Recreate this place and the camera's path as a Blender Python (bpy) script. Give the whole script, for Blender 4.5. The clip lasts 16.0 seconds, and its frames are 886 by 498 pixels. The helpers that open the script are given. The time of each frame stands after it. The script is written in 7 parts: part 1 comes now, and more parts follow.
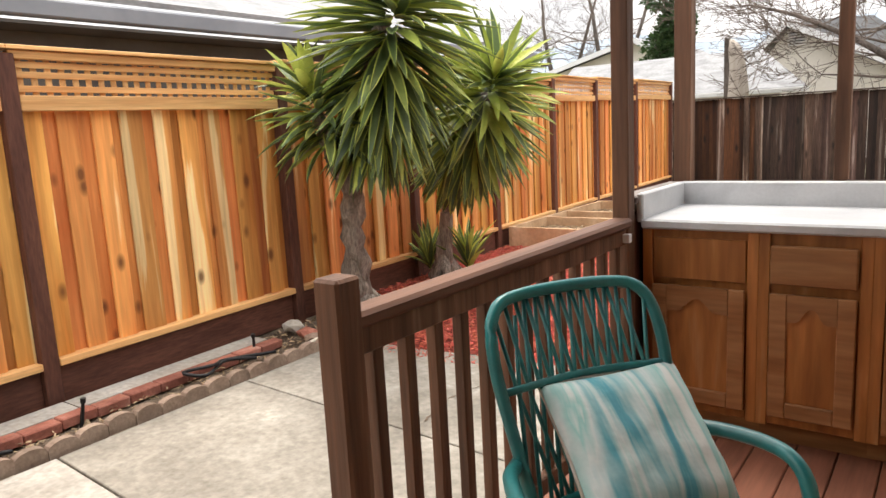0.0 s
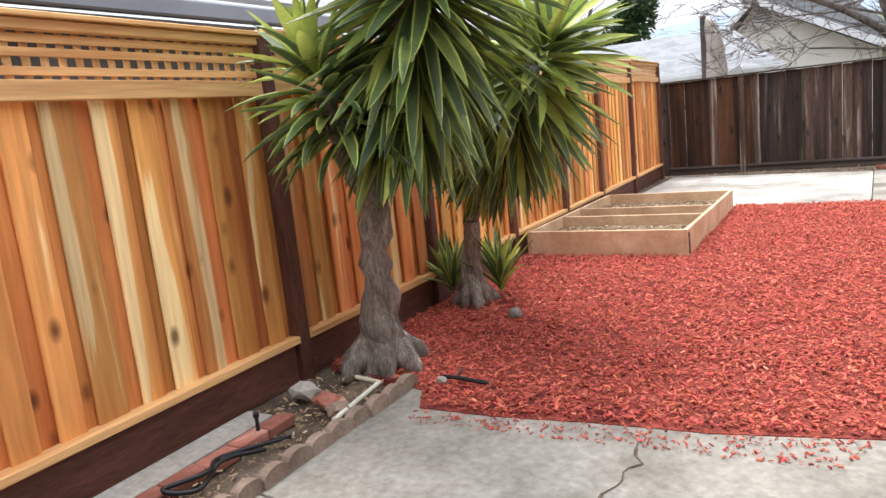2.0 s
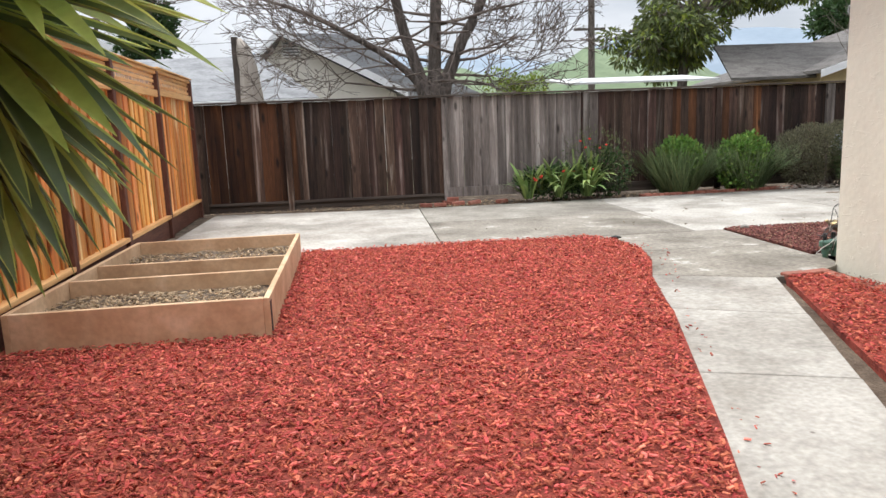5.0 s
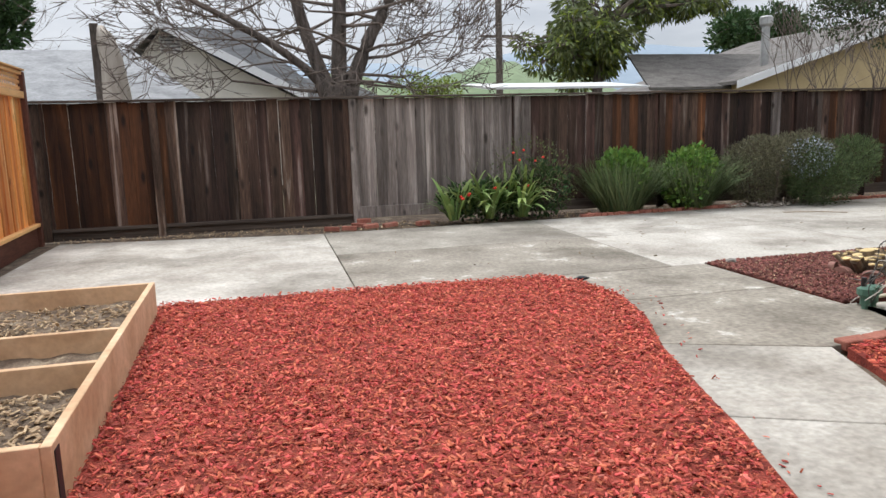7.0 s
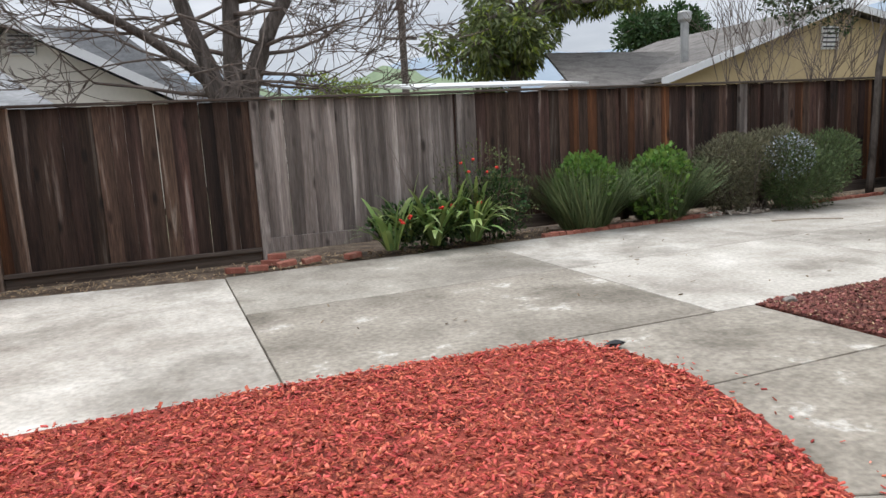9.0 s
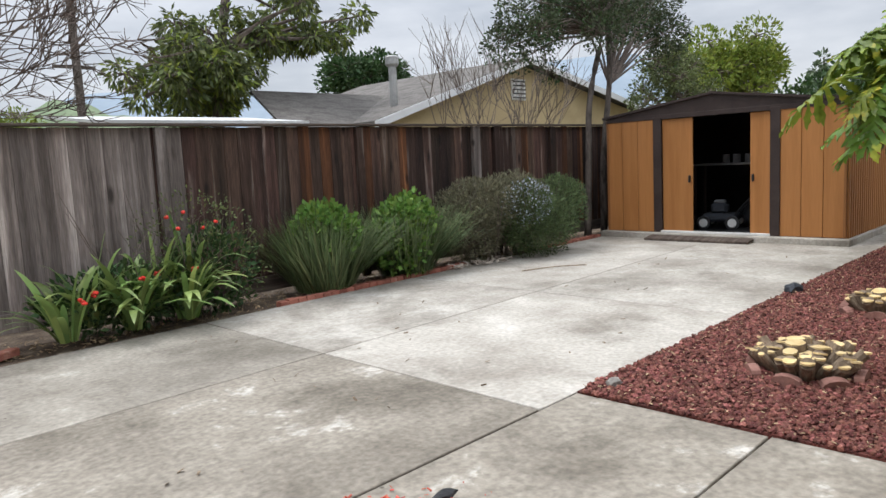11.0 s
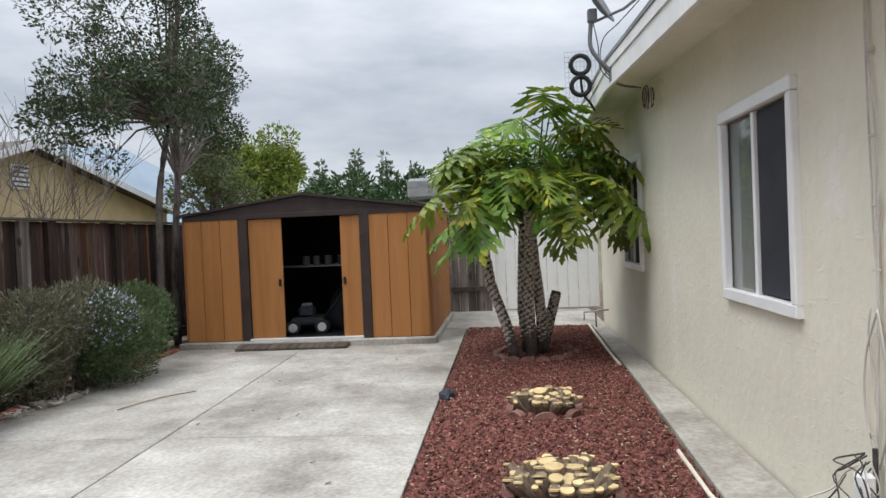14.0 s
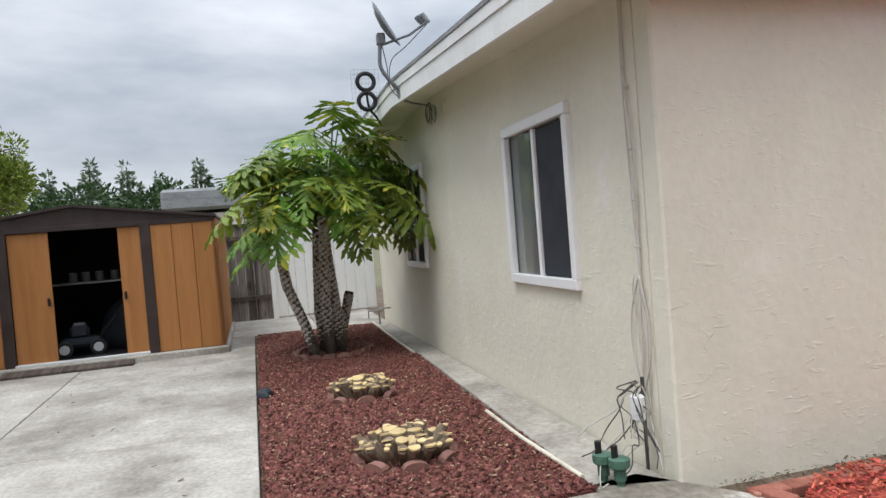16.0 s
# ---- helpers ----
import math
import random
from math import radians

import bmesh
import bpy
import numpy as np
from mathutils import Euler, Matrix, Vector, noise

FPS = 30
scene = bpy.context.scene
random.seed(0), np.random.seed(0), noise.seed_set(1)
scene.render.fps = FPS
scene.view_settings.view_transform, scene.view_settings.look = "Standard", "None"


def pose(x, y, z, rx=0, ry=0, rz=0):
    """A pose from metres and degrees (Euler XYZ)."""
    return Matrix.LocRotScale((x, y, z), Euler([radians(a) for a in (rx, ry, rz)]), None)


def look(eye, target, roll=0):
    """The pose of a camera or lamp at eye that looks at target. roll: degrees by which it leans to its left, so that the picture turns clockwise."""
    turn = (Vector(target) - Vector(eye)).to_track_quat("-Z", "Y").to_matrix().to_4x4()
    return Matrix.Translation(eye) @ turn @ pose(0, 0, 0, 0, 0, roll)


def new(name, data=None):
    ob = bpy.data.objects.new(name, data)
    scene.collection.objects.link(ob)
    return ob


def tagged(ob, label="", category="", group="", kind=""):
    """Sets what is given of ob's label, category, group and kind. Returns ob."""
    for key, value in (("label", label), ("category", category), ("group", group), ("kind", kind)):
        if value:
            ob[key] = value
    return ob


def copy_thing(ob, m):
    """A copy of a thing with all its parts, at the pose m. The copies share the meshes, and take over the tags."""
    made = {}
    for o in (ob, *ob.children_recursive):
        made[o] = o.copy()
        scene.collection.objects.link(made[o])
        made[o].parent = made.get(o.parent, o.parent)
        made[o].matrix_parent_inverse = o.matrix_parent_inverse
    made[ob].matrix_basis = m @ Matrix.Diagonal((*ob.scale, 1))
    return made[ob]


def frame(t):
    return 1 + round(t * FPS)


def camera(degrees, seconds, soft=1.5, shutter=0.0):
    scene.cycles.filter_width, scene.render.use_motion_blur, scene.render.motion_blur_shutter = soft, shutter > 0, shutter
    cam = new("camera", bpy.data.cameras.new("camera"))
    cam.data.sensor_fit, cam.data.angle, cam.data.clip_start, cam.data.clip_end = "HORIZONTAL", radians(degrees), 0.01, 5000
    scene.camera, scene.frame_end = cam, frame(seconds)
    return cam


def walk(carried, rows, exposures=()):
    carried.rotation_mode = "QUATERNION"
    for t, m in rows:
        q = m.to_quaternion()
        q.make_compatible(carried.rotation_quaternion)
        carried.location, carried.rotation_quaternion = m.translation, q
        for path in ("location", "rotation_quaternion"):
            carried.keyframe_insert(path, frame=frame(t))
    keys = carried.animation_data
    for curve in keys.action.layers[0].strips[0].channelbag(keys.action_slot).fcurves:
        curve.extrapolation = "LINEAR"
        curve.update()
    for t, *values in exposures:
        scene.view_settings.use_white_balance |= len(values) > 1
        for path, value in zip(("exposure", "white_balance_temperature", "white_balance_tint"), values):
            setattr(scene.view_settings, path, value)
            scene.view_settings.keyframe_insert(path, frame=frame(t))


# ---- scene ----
cam = camera(64.1, 16.0)
PATH = [
    (0, (0.018, 1.564, 1.457), (-1.157, 3.148, 1.122), -3.1),
    (0.5, (-0.328, 1.759, 1.435), (-1.597, 3.257, 1.052), -4.0),
    (1, (-0.684, 1.923, 1.423), (-1.965, 3.401, 1.006), -4.9),
    (1.5, (-0.994, 2.107, 1.408), (-2.213, 3.641, 1.004), -6.3),
    (2, (-1.295, 2.321, 1.41), (-2.345, 3.988, 1.067), -6.0),
    (2.5, (-1.548, 2.522, 1.344), (-2.199, 4.395, 1.083), -7.3),
    (3, (-1.761, 2.813, 1.307), (-2.224, 4.739, 1.03), -5.5),
    (3.5, (-1.949, 3.167, 1.301), (-2.178, 5.13, 0.996), -4.5),
    (4, (-2.06, 3.567, 1.263), (-2.139, 5.54, 0.947), -3.4),
    (4.5, (-2.052, 3.964, 1.262), (-2.008, 5.936, 0.931), -2.8),
    (5, (-2.098, 4.447, 1.272), (-1.908, 6.408, 0.928), -2.3),
    (5.2, (-2.073, 4.617, 1.256), (-1.833, 6.572, 0.911), -2.1),
    (7.5, (-1.987, 6.919, 1.261), (-1.484, 8.828, 0.944), -2.1),
    (7.8, (-1.959, 7.24, 1.281), (-1.43, 9.144, 0.971), -2.5),
    (8, (-1.935, 7.402, 1.277), (-1.393, 9.3, 0.959), -2.7),
    (8.2, (-1.941, 7.618, 1.258), (-1.376, 9.509, 0.93), -2.9),
    (10.3, (-1.556, 9.205, 1.307), (-0.413, 10.828, 1.065), -3.4),
    (10.5, (-1.503, 9.338, 1.316), (-0.283, 10.905, 1.078), -3.4),
    (11, (-1.348, 9.813, 1.292), (0.064, 11.208, 1.045), -2.9),
    (11.5, (-1.19, 10.147, 1.307), (0.378, 11.359, 1.036), -2.2),
    (12, (-1.089, 10.489, 1.348), (0.614, 11.506, 1.091), -1.6),
    (12.5, (-1.046, 10.859, 1.379), (0.756, 11.708, 1.194), -2.8),
    (13, (-0.906, 11.123, 1.375), (0.977, 11.786, 1.246), -3.1),
    (13.5, (-0.894, 11.278, 1.39), (1.058, 11.704, 1.31), -2.7),
    (14, (-0.919, 11.338, 1.405), (1.072, 11.517, 1.366), -2.4),
    (14.5, (-0.988, 11.407, 1.4), (1.012, 11.393, 1.374), -2.5),
    (15, (-1.197, 11.508, 1.381), (0.796, 11.356, 1.335), -2.7),
    (15.5, (-1.377, 11.652, 1.401), (0.597, 11.338, 1.337), -3.7),
    (16, (-1.417, 11.882, 1.368), (0.515, 11.367, 1.315), -4.5),
]
walk(cam, [(t, look(eye, target, roll)) for t, eye, target, roll in PATH],
     exposures=[(0.0, 1.15, 7200, 12), (1.0, 1.2, 6650, 11), (2.0, 1.05, 6350, 11), (3.5, 0.82, 6350, 11), (5.0, 0.58, 6450, 10), (7.5, 0.36, 6400, 10),
                (8.2, 0.33, 6350, 10), (10.5, 0.36, 6350, 10), (12.0, 0.42, 6350, 10), (13.0, 0.32, 6300, 9), (16.0, 0.2, 6200, 9)])

# ---- light ----
world = bpy.data.worlds.new("overcast")
scene.world = world
world.use_nodes = True
wn, wl = world.node_tree.nodes, world.node_tree.links
wn.clear()
w_out = wn.new("ShaderNodeOutputWorld")
w_bg = wn.new("ShaderNodeBackground")
sky = wn.new("ShaderNodeTexSky")
sky.sky_type, sky.sun_disc = "NISHITA", False
sky.sun_elevation, sky.sun_rotation = radians(50), radians(200)
sky_scale = wn.new("ShaderNodeVectorMath")
sky_scale.operation = "SCALE"
sky_scale.inputs["Scale"].default_value = 0.10
tc = wn.new("ShaderNodeTexCoord")
mp = wn.new("ShaderNodeMapping")
mp.inputs["Scale"].default_value = (1.6, 1.6, 5.5)
cloud = wn.new("ShaderNodeTexNoise")
cloud.inputs["Scale"].default_value, cloud.inputs["Detail"].default_value, cloud.inputs["Roughness"].default_value = 1.7, 7.0, 0.55
ramp = wn.new("ShaderNodeValToRGB")
ramp.color_ramp.elements[0].position, ramp.color_ramp.elements[0].color = 0.32, (0.46, 0.49, 0.54, 1)
ramp.color_ramp.elements[1].position, ramp.color_ramp.elements[1].color = 0.68, (0.82, 0.83, 0.86, 1)
w_mix = wn.new("ShaderNodeMix")
w_mix.data_type = "RGBA"
w_mix.inputs["Factor"].default_value = 0.9
wl.new(sky.outputs[0], sky_scale.inputs[0])
wl.new(tc.outputs["Generated"], mp.inputs["Vector"])
wl.new(mp.outputs[0], cloud.inputs["Vector"])
wl.new(cloud.outputs["Fac"], ramp.inputs["Fac"])
wl.new(sky_scale.outputs[0], w_mix.inputs["A"])
wl.new(ramp.outputs["Color"], w_mix.inputs["B"])
wl.new(w_mix.outputs["Result"], w_bg.inputs["Color"])
# an overcast sky is about three times as bright overhead as at the horizon
sep = wn.new("ShaderNodeSeparateXYZ")
wl.new(tc.outputs["Generated"], sep.inputs[0])
up = wn.new("ShaderNodeMath")
up.operation, up.use_clamp = "MAXIMUM", False
up.inputs[1].default_value = 0.0
wl.new(sep.outputs["Z"], up.inputs[0])
up2 = wn.new("ShaderNodeMath")
up2.operation = "POWER"
up2.inputs[1].default_value = 2.0
wl.new(up.outputs[0], up2.inputs[0])
up3 = wn.new("ShaderNodeMath")
up3.operation = "MULTIPLY_ADD"
up3.inputs[1].default_value, up3.inputs[2].default_value = 2.3, 0.85
wl.new(up2.outputs[0], up3.inputs[0])
wl.new(up3.outputs[0], w_bg.inputs["Strength"])
wl.new(w_bg.outputs[0], w_out.inputs[0])
sun_data = bpy.data.lights.new("sun", "SUN")
sun_data.energy, sun_data.angle, sun_data.color = 1.8, radians(25), (1.0, 0.97, 0.92)
sun = new("sun", sun_data)
sun.matrix_world = look((-5, 7, 18), (0, 0, 0))


# ---- materials ----
def surf(name, c1, c2, scale=(1, 1, 1), n1=3.0, n2=40.0, rough=0.8, bump=0.25, metal=0.0, rand=0.0, c3=None, c3_at=0.62,
         island=False, fine=0.35, spots=None, spot_scale=3.0, spot_size=0.12, dist=0.02, spec=0.3, trans=None, hue=0.0, rough_detail=False, spot_map=None, stain=0.0, stain_scale=0.5):
    m = bpy.data.materials.new(name)
    m.use_nodes = True
    n, l = m.node_tree.nodes, m.node_tree.links
    b = n["Principled BSDF"]
    b.inputs["Roughness"].default_value, b.inputs["Metallic"].default_value = rough, metal
    b.inputs["Specular IOR Level"].default_value = spec
    t = n.new("ShaderNodeTexCoord")
    mapping = n.new("ShaderNodeMapping")
    mapping.inputs["Scale"].default_value = scale
    vec = t.outputs["Object"]
    seed = None
    if island:
        seed = n.new("ShaderNodeNewGeometry").outputs["Random Per Island"]
    elif rand:
        seed = n.new("ShaderNodeObjectInfo").outputs["Random"]
    if seed is not None:
        off = n.new("ShaderNodeMath")
        off.operation = "MULTIPLY"
        off.inputs[1].default_value = 97.0
        l.new(seed, off.inputs[0])
        add = n.new("ShaderNodeVectorMath")
        add.operation = "ADD"
        l.new(vec, add.inputs[0])
        l.new(off.outputs[0], add.inputs[1])
        vec = add.outputs[0]
    l.new(vec, mapping.inputs["Vector"])
    a = n.new("ShaderNodeTexNoise")
    a.inputs["Scale"].default_value, a.inputs["Detail"].default_value = n1, 5.0
    a.inputs["Distortion"].default_value = 0.6
    if rough_detail:
        a.inputs["Detail"].default_value, a.inputs["Roughness"].default_value, a.inputs["Distortion"].default_value = 12.0, 0.68, 0.15
    f = n.new("ShaderNodeTexNoise")
    f.inputs["Scale"].default_value, f.inputs["Detail"].default_value = n2, 4.0
    l.new(mapping.outputs[0], a.inputs["Vector"])
    l.new(mapping.outputs[0], f.inputs["Vector"])
    r = n.new("ShaderNodeValToRGB")
    e = r.color_ramp.elements
    e[0].position, e[0].color = 0.34, (*c1, 1)
    e[1].position, e[1].color = 0.60, (*c2, 1)
    if c3:
        x = e.new(c3_at + 0.06)
        x.color = (*c3, 1)
    l.new(a.outputs["Fac"], r.inputs["Fac"])
    col = r.outputs["Color"]
    mr = n.new("ShaderNodeMapRange")
    mr.inputs["From Min"].default_value, mr.inputs["From Max"].default_value = 0.25, 0.75
    mr.inputs["To Min"].default_value, mr.inputs["To Max"].default_value = 1 - fine, 1 + fine
    l.new(f.outputs["Fac"], mr.inputs["Value"])
    val = mr.outputs[0]
    if seed is not None:
        s2 = n.new("ShaderNodeMapRange")
        s2.inputs["To Min"].default_value, s2.inputs["To Max"].default_value = 1 - rand, 1 + rand
        l.new(seed, s2.inputs["Value"])
        mu = n.new("ShaderNodeMath")
        mu.operation = "MULTIPLY"
        l.new(val, mu.inputs[0])
        l.new(s2.outputs[0], mu.inputs[1])
        val = mu.outputs[0]
    hs = n.new("ShaderNodeHueSaturation")
    l.new(col, hs.inputs["Color"])
    l.new(val, hs.inputs["Value"])
    if hue and seed is not None:
        wn_ = n.new("ShaderNodeTexWhiteNoise")
        wn_.noise_dimensions = "1D"
        l.new(seed, wn_.inputs["W"])
        h2 = n.new("ShaderNodeMapRange")
        h2.inputs["To Min"].default_value, h2.inputs["To Max"].default_value = 0.5 - hue, 0.5 + hue
        l.new(wn_.outputs["Value"], h2.inputs["Value"])
        l.new(h2.outputs[0], hs.inputs["Hue"])
    col = hs.outputs["Color"]
    if spots:
        v = n.new("ShaderNodeTexVoronoi")
        v.inputs["Scale"].default_value = spot_scale
        if spot_map:
            mk = n.new("ShaderNodeMapping")
            mk.inputs["Scale"].default_value = spot_map
            l.new(vec, mk.inputs["Vector"])
            l.new(mk.outputs[0], v.inputs["Vector"])
        else:
            l.new(mapping.outputs[0], v.inputs["Vector"])
        s = n.new("ShaderNodeMapRange")
        s.inputs["From Min"].default_value, s.inputs["From Max"].default_value = spot_size * 0.4, spot_size
        s.inputs["To Min"].default_value, s.inputs["To Max"].default_value = 0.85, 0.0
        l.new(v.outputs["Distance"], s.inputs["Value"])
        mix = n.new("ShaderNodeMix")
        mix.data_type = "RGBA"
        mix.inputs["B"].default_value = (*spots, 1)
        l.new(s.outputs[0], mix.inputs["Factor"])
        l.new(col, mix.inputs["A"])
        col = mix.outputs["Result"]
    if stain:
        st = n.new("ShaderNodeTexNoise")
        st.inputs["Scale"].default_value, st.inputs["Detail"].default_value, st.inputs["Roughness"].default_value = stain_scale, 9.0, 0.62
        st.inputs["Distortion"].default_value = 0.25
        l.new(t.outputs["Object"], st.inputs["Vector"])
        sr = n.new("ShaderNodeMapRange")
        sr.inputs["From Min"].default_value, sr.inputs["From Max"].default_value = 0.50, 0.64
        sr.inputs["To Min"].default_value, sr.inputs["To Max"].default_value = 0.0, stain
        l.new(st.outputs["Fac"], sr.inputs["Value"])
        sm = n.new("ShaderNodeMix")
        sm.data_type, sm.blend_type = "RGBA", "MULTIPLY"
        sm.inputs["B"].default_value = (0.50, 0.485, 0.46, 1)
        l.new(sr.outputs[0], sm.inputs["Factor"])
        l.new(col, sm.inputs["A"])
        col = sm.outputs["Result"]
    l.new(col, b.inputs["Base Color"])
    if trans:
        b.inputs["Subsurface Weight"].default_value = 0.0
        tr = n.new("ShaderNodeBsdfTranslucent")
        l.new(col, tr.inputs["Color"])
        ms = n.new("ShaderNodeMixShader")
        ms.inputs[0].default_value = trans
        l.new(b.outputs[0], ms.inputs[1])
        l.new(tr.outputs[0], ms.inputs[2])
        l.new(ms.outputs[0], n["Material Output"].inputs[0])
    if bump:
        bp = n.new("ShaderNodeBump")
        bp.inputs["Strength"].default_value, bp.inputs["Distance"].default_value = bump, dist
        l.new(f.outputs["Fac"], bp.inputs["Height"])
        l.new(bp.outputs[0], b.inputs["Normal"])
    return m


cedar = surf("cedar", (0.52, 0.175, 0.044), (0.76, 0.355, 0.105), (4, 4, 0.35), 1.5, 9, 0.62, 0.15, rand=0.30, c3=(0.92, 0.66, 0.33), c3_at=0.57, spots=(0.11, 0.032, 0.01), spot_scale=1.0, spot_size=0.23, spot_map=(6.2, 6.2, 4.8), fine=0.22, hue=0.012)
lumber = surf("lumber", (0.46, 0.29, 0.165), (0.60, 0.41, 0.255), (2, 2, 2), 1.4, 14, 0.7, 0.12, rand=0.08, c3=(0.66, 0.48, 0.32), fine=0.12)
unlit_room = surf("unlit_room", (0.012, 0.013, 0.015), (0.02, 0.021, 0.024), (1, 1, 1), 3, 30, 0.8, 0.0)
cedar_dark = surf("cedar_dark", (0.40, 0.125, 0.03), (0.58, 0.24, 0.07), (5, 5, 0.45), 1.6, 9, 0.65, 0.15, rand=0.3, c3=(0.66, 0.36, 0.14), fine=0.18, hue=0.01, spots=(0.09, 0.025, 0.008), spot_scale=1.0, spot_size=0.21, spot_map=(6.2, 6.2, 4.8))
cedar_rail = surf("cedar_rail", (0.55, 0.27, 0.10), (0.74, 0.435, 0.185), (9, 0.5, 9), 1.6, 9, 0.62, 0.15, rand=0.15, fine=0.16)
cedar_long = surf("cedar_long", (0.55, 0.27, 0.10), (0.74, 0.435, 0.185), (0.5, 9, 9), 1.6, 9, 0.62, 0.15, rand=0.15, fine=0.16)
stain_brown = surf("stain_brown", (0.085, 0.032, 0.022), (0.125, 0.05, 0.033), (5, 5, 0.8), 2, 14, 0.6, 0.12, rand=0.1)
stain_long = surf("stain_long", (0.085, 0.032, 0.022), (0.13, 0.052, 0.035), (0.8, 5, 5), 2, 14, 0.6, 0.12, rand=0.1)
old_fence = surf("old_fence", (0.023, 0.0138, 0.0103), (0.0748, 0.0437, 0.0322), (5, 5, 0.4), 1.6, 26, 0.85, 0.4, rand=0.55, c3=(0.17, 0.132, 0.11), c3_at=0.60, fine=0.55, hue=0.012, spots=(0.008, 0.006, 0.005), spot_scale=1.0, spot_size=0.20, spot_map=(5.5, 5.5, 3.0))
old_fence_warm = surf("old_fence_warm", (0.0258, 0.0119, 0.00736), (0.092, 0.0368, 0.0147), (5, 5, 0.4), 1.6, 26, 0.85, 0.4, rand=0.5, c3=(0.20, 0.088, 0.038), c3_at=0.60, fine=0.4, spots=(0.008, 0.006, 0.005), spot_scale=1.0, spot_size=0.20, spot_map=(5.5, 5.5, 3.0))
old_fence_grey = surf("old_fence_grey", (0.0935, 0.0781, 0.0682), (0.209, 0.178, 0.16), (5, 5, 0.4), 1.6, 26, 0.88, 0.4, rand=0.35, c3=(0.33, 0.292, 0.264), fine=0.36, spots=(0.03, 0.024, 0.02), spot_scale=1.0, spot_size=0.20, spot_map=(5.5, 5.5, 3.0))
old_rail = surf("old_rail", (0.05, 0.037, 0.03), (0.11, 0.088, 0.072), (0.4, 10, 10), 1.5, 10, 0.88, 0.3, rand=0.2, fine=0.3)
concrete = surf("concrete", (0.27, 0.245, 0.21), (0.43, 0.405, 0.36), (1, 1, 1), 1.3, 30, 0.85, 0.3, rand=0.05, c3=(0.52, 0.495, 0.45), fine=0.22, dist=0.004, spots=(0.14, 0.12, 0.10), spot_scale=2.2, spot_size=0.03, rough_detail=True, stain=0.7, stain_scale=0.8)
concrete_mid = surf("concrete_mid", (0.20, 0.18, 0.15), (0.33, 0.305, 0.26), (1, 1, 1), 1.3, 30, 0.85, 0.3, rand=0.05, c3=(0.47, 0.445, 0.395), fine=0.24, dist=0.004, spots=(0.12, 0.10, 0.085), spot_scale=2.2, spot_size=0.03, rough_detail=True, stain=0.7, stain_scale=0.8)
concrete_worn = surf("concrete_worn", (0.165, 0.145, 0.118), (0.29, 0.262, 0.218), (1, 1, 1), 1.5, 28, 0.88, 0.4, rand=0.05, c3=(0.50, 0.475, 0.43), c3_at=0.60, fine=0.30, dist=0.005, spots=(0.07, 0.06, 0.05), spot_scale=3.0, spot_size=0.04, rough_detail=True, stain=0.75, stain_scale=0.9)
soil = surf("soil", (0.075, 0.052, 0.036), (0.16, 0.12, 0.085), (1, 1, 1), 5, 60, 0.95, 0.8, fine=0.4, c3=(0.26, 0.21, 0.15), dist=0.02)
mulch_base = surf("mulch_base", (0.15, 0.026, 0.018), (0.30, 0.06, 0.04), (1, 1, 1), 4, 70, 0.95, 0.8, fine=0.45, dist=0.02)
mulch_chip = surf("mulch_chip", (0.31, 0.052, 0.034), (0.53, 0.122, 0.082), (1, 1, 1), 0.7, 60, 0.85, 0.3, rand=0.42, island=True, fine=0.2, c3=(0.62, 0.20, 0.14), hue=0.012)
lava_base = surf("lava_base", (0.055, 0.018, 0.014), (0.12, 0.038, 0.03), (1, 1, 1), 6, 80, 0.95, 0.8, fine=0.5)
lava_rock = surf("lava_rock", (0.095, 0.034, 0.027), (0.19, 0.072, 0.058), (1, 1, 1), 3, 70, 0.92, 0.5, rand=0.5, island=True, fine=0.3, c3=(0.30, 0.13, 0.105), hue=0.012)
straw = surf("straw", (0.22, 0.15, 0.09), (0.42, 0.31, 0.19), (1, 1, 1), 6, 60, 0.85, 0.2, rand=0.3, island=True)
stucco = surf("stucco", (0.70, 0.665, 0.55), (0.75, 0.715, 0.592), (1, 1, 1), 1.2, 17, 0.9, 0.3, fine=0.03, c3=(0.79, 0.745, 0.66), dist=0.015)
white_paint = surf("white_paint", (0.70, 0.70, 0.68), (0.8, 0.8, 0.78), (1, 1, 1), 2, 30, 0.5, 0.05, fine=0.04)
vinyl = surf("vinyl", (0.80, 0.80, 0.80), (0.84, 0.84, 0.84), (1, 1, 1), 2, 30, 0.35, 0.02, fine=0.02, spec=0.45)
siding_mat = surf("siding_mat", (0.60, 0.58, 0.53), (0.70, 0.68, 0.63), (0.6, 0.6, 8), 2, 20, 0.6, 0.12, rand=0.04, fine=0.05)
deck_mat = surf("deck_mat", (0.17, 0.062, 0.036), (0.24, 0.092, 0.055), (9, 0.6, 9), 1.5, 9, 0.6, 0.12, rand=0.12, fine=0.15)
rail_wood = surf("rail_wood", (0.0715, 0.0338, 0.0195), (0.163, 0.0806, 0.0468), (8, 8, 0.5), 1.6, 9, 0.6, 0.2, rand=0.25, fine=0.22, c3=(0.247, 0.15, 0.0975))
rail_top = surf("rail_top", (0.10, 0.045, 0.027), (0.18, 0.085, 0.052), (8, 0.5, 8), 1.6, 9, 0.55, 0.15, fine=0.2)
oak = surf("oak", (0.26, 0.090, 0.022), (0.40, 0.155, 0.043), (6, 6, 0.6), 1.8, 8, 0.42, 0.08, rand=0.12, fine=0.2, c3=(0.44, 0.21, 0.08), spec=0.45)
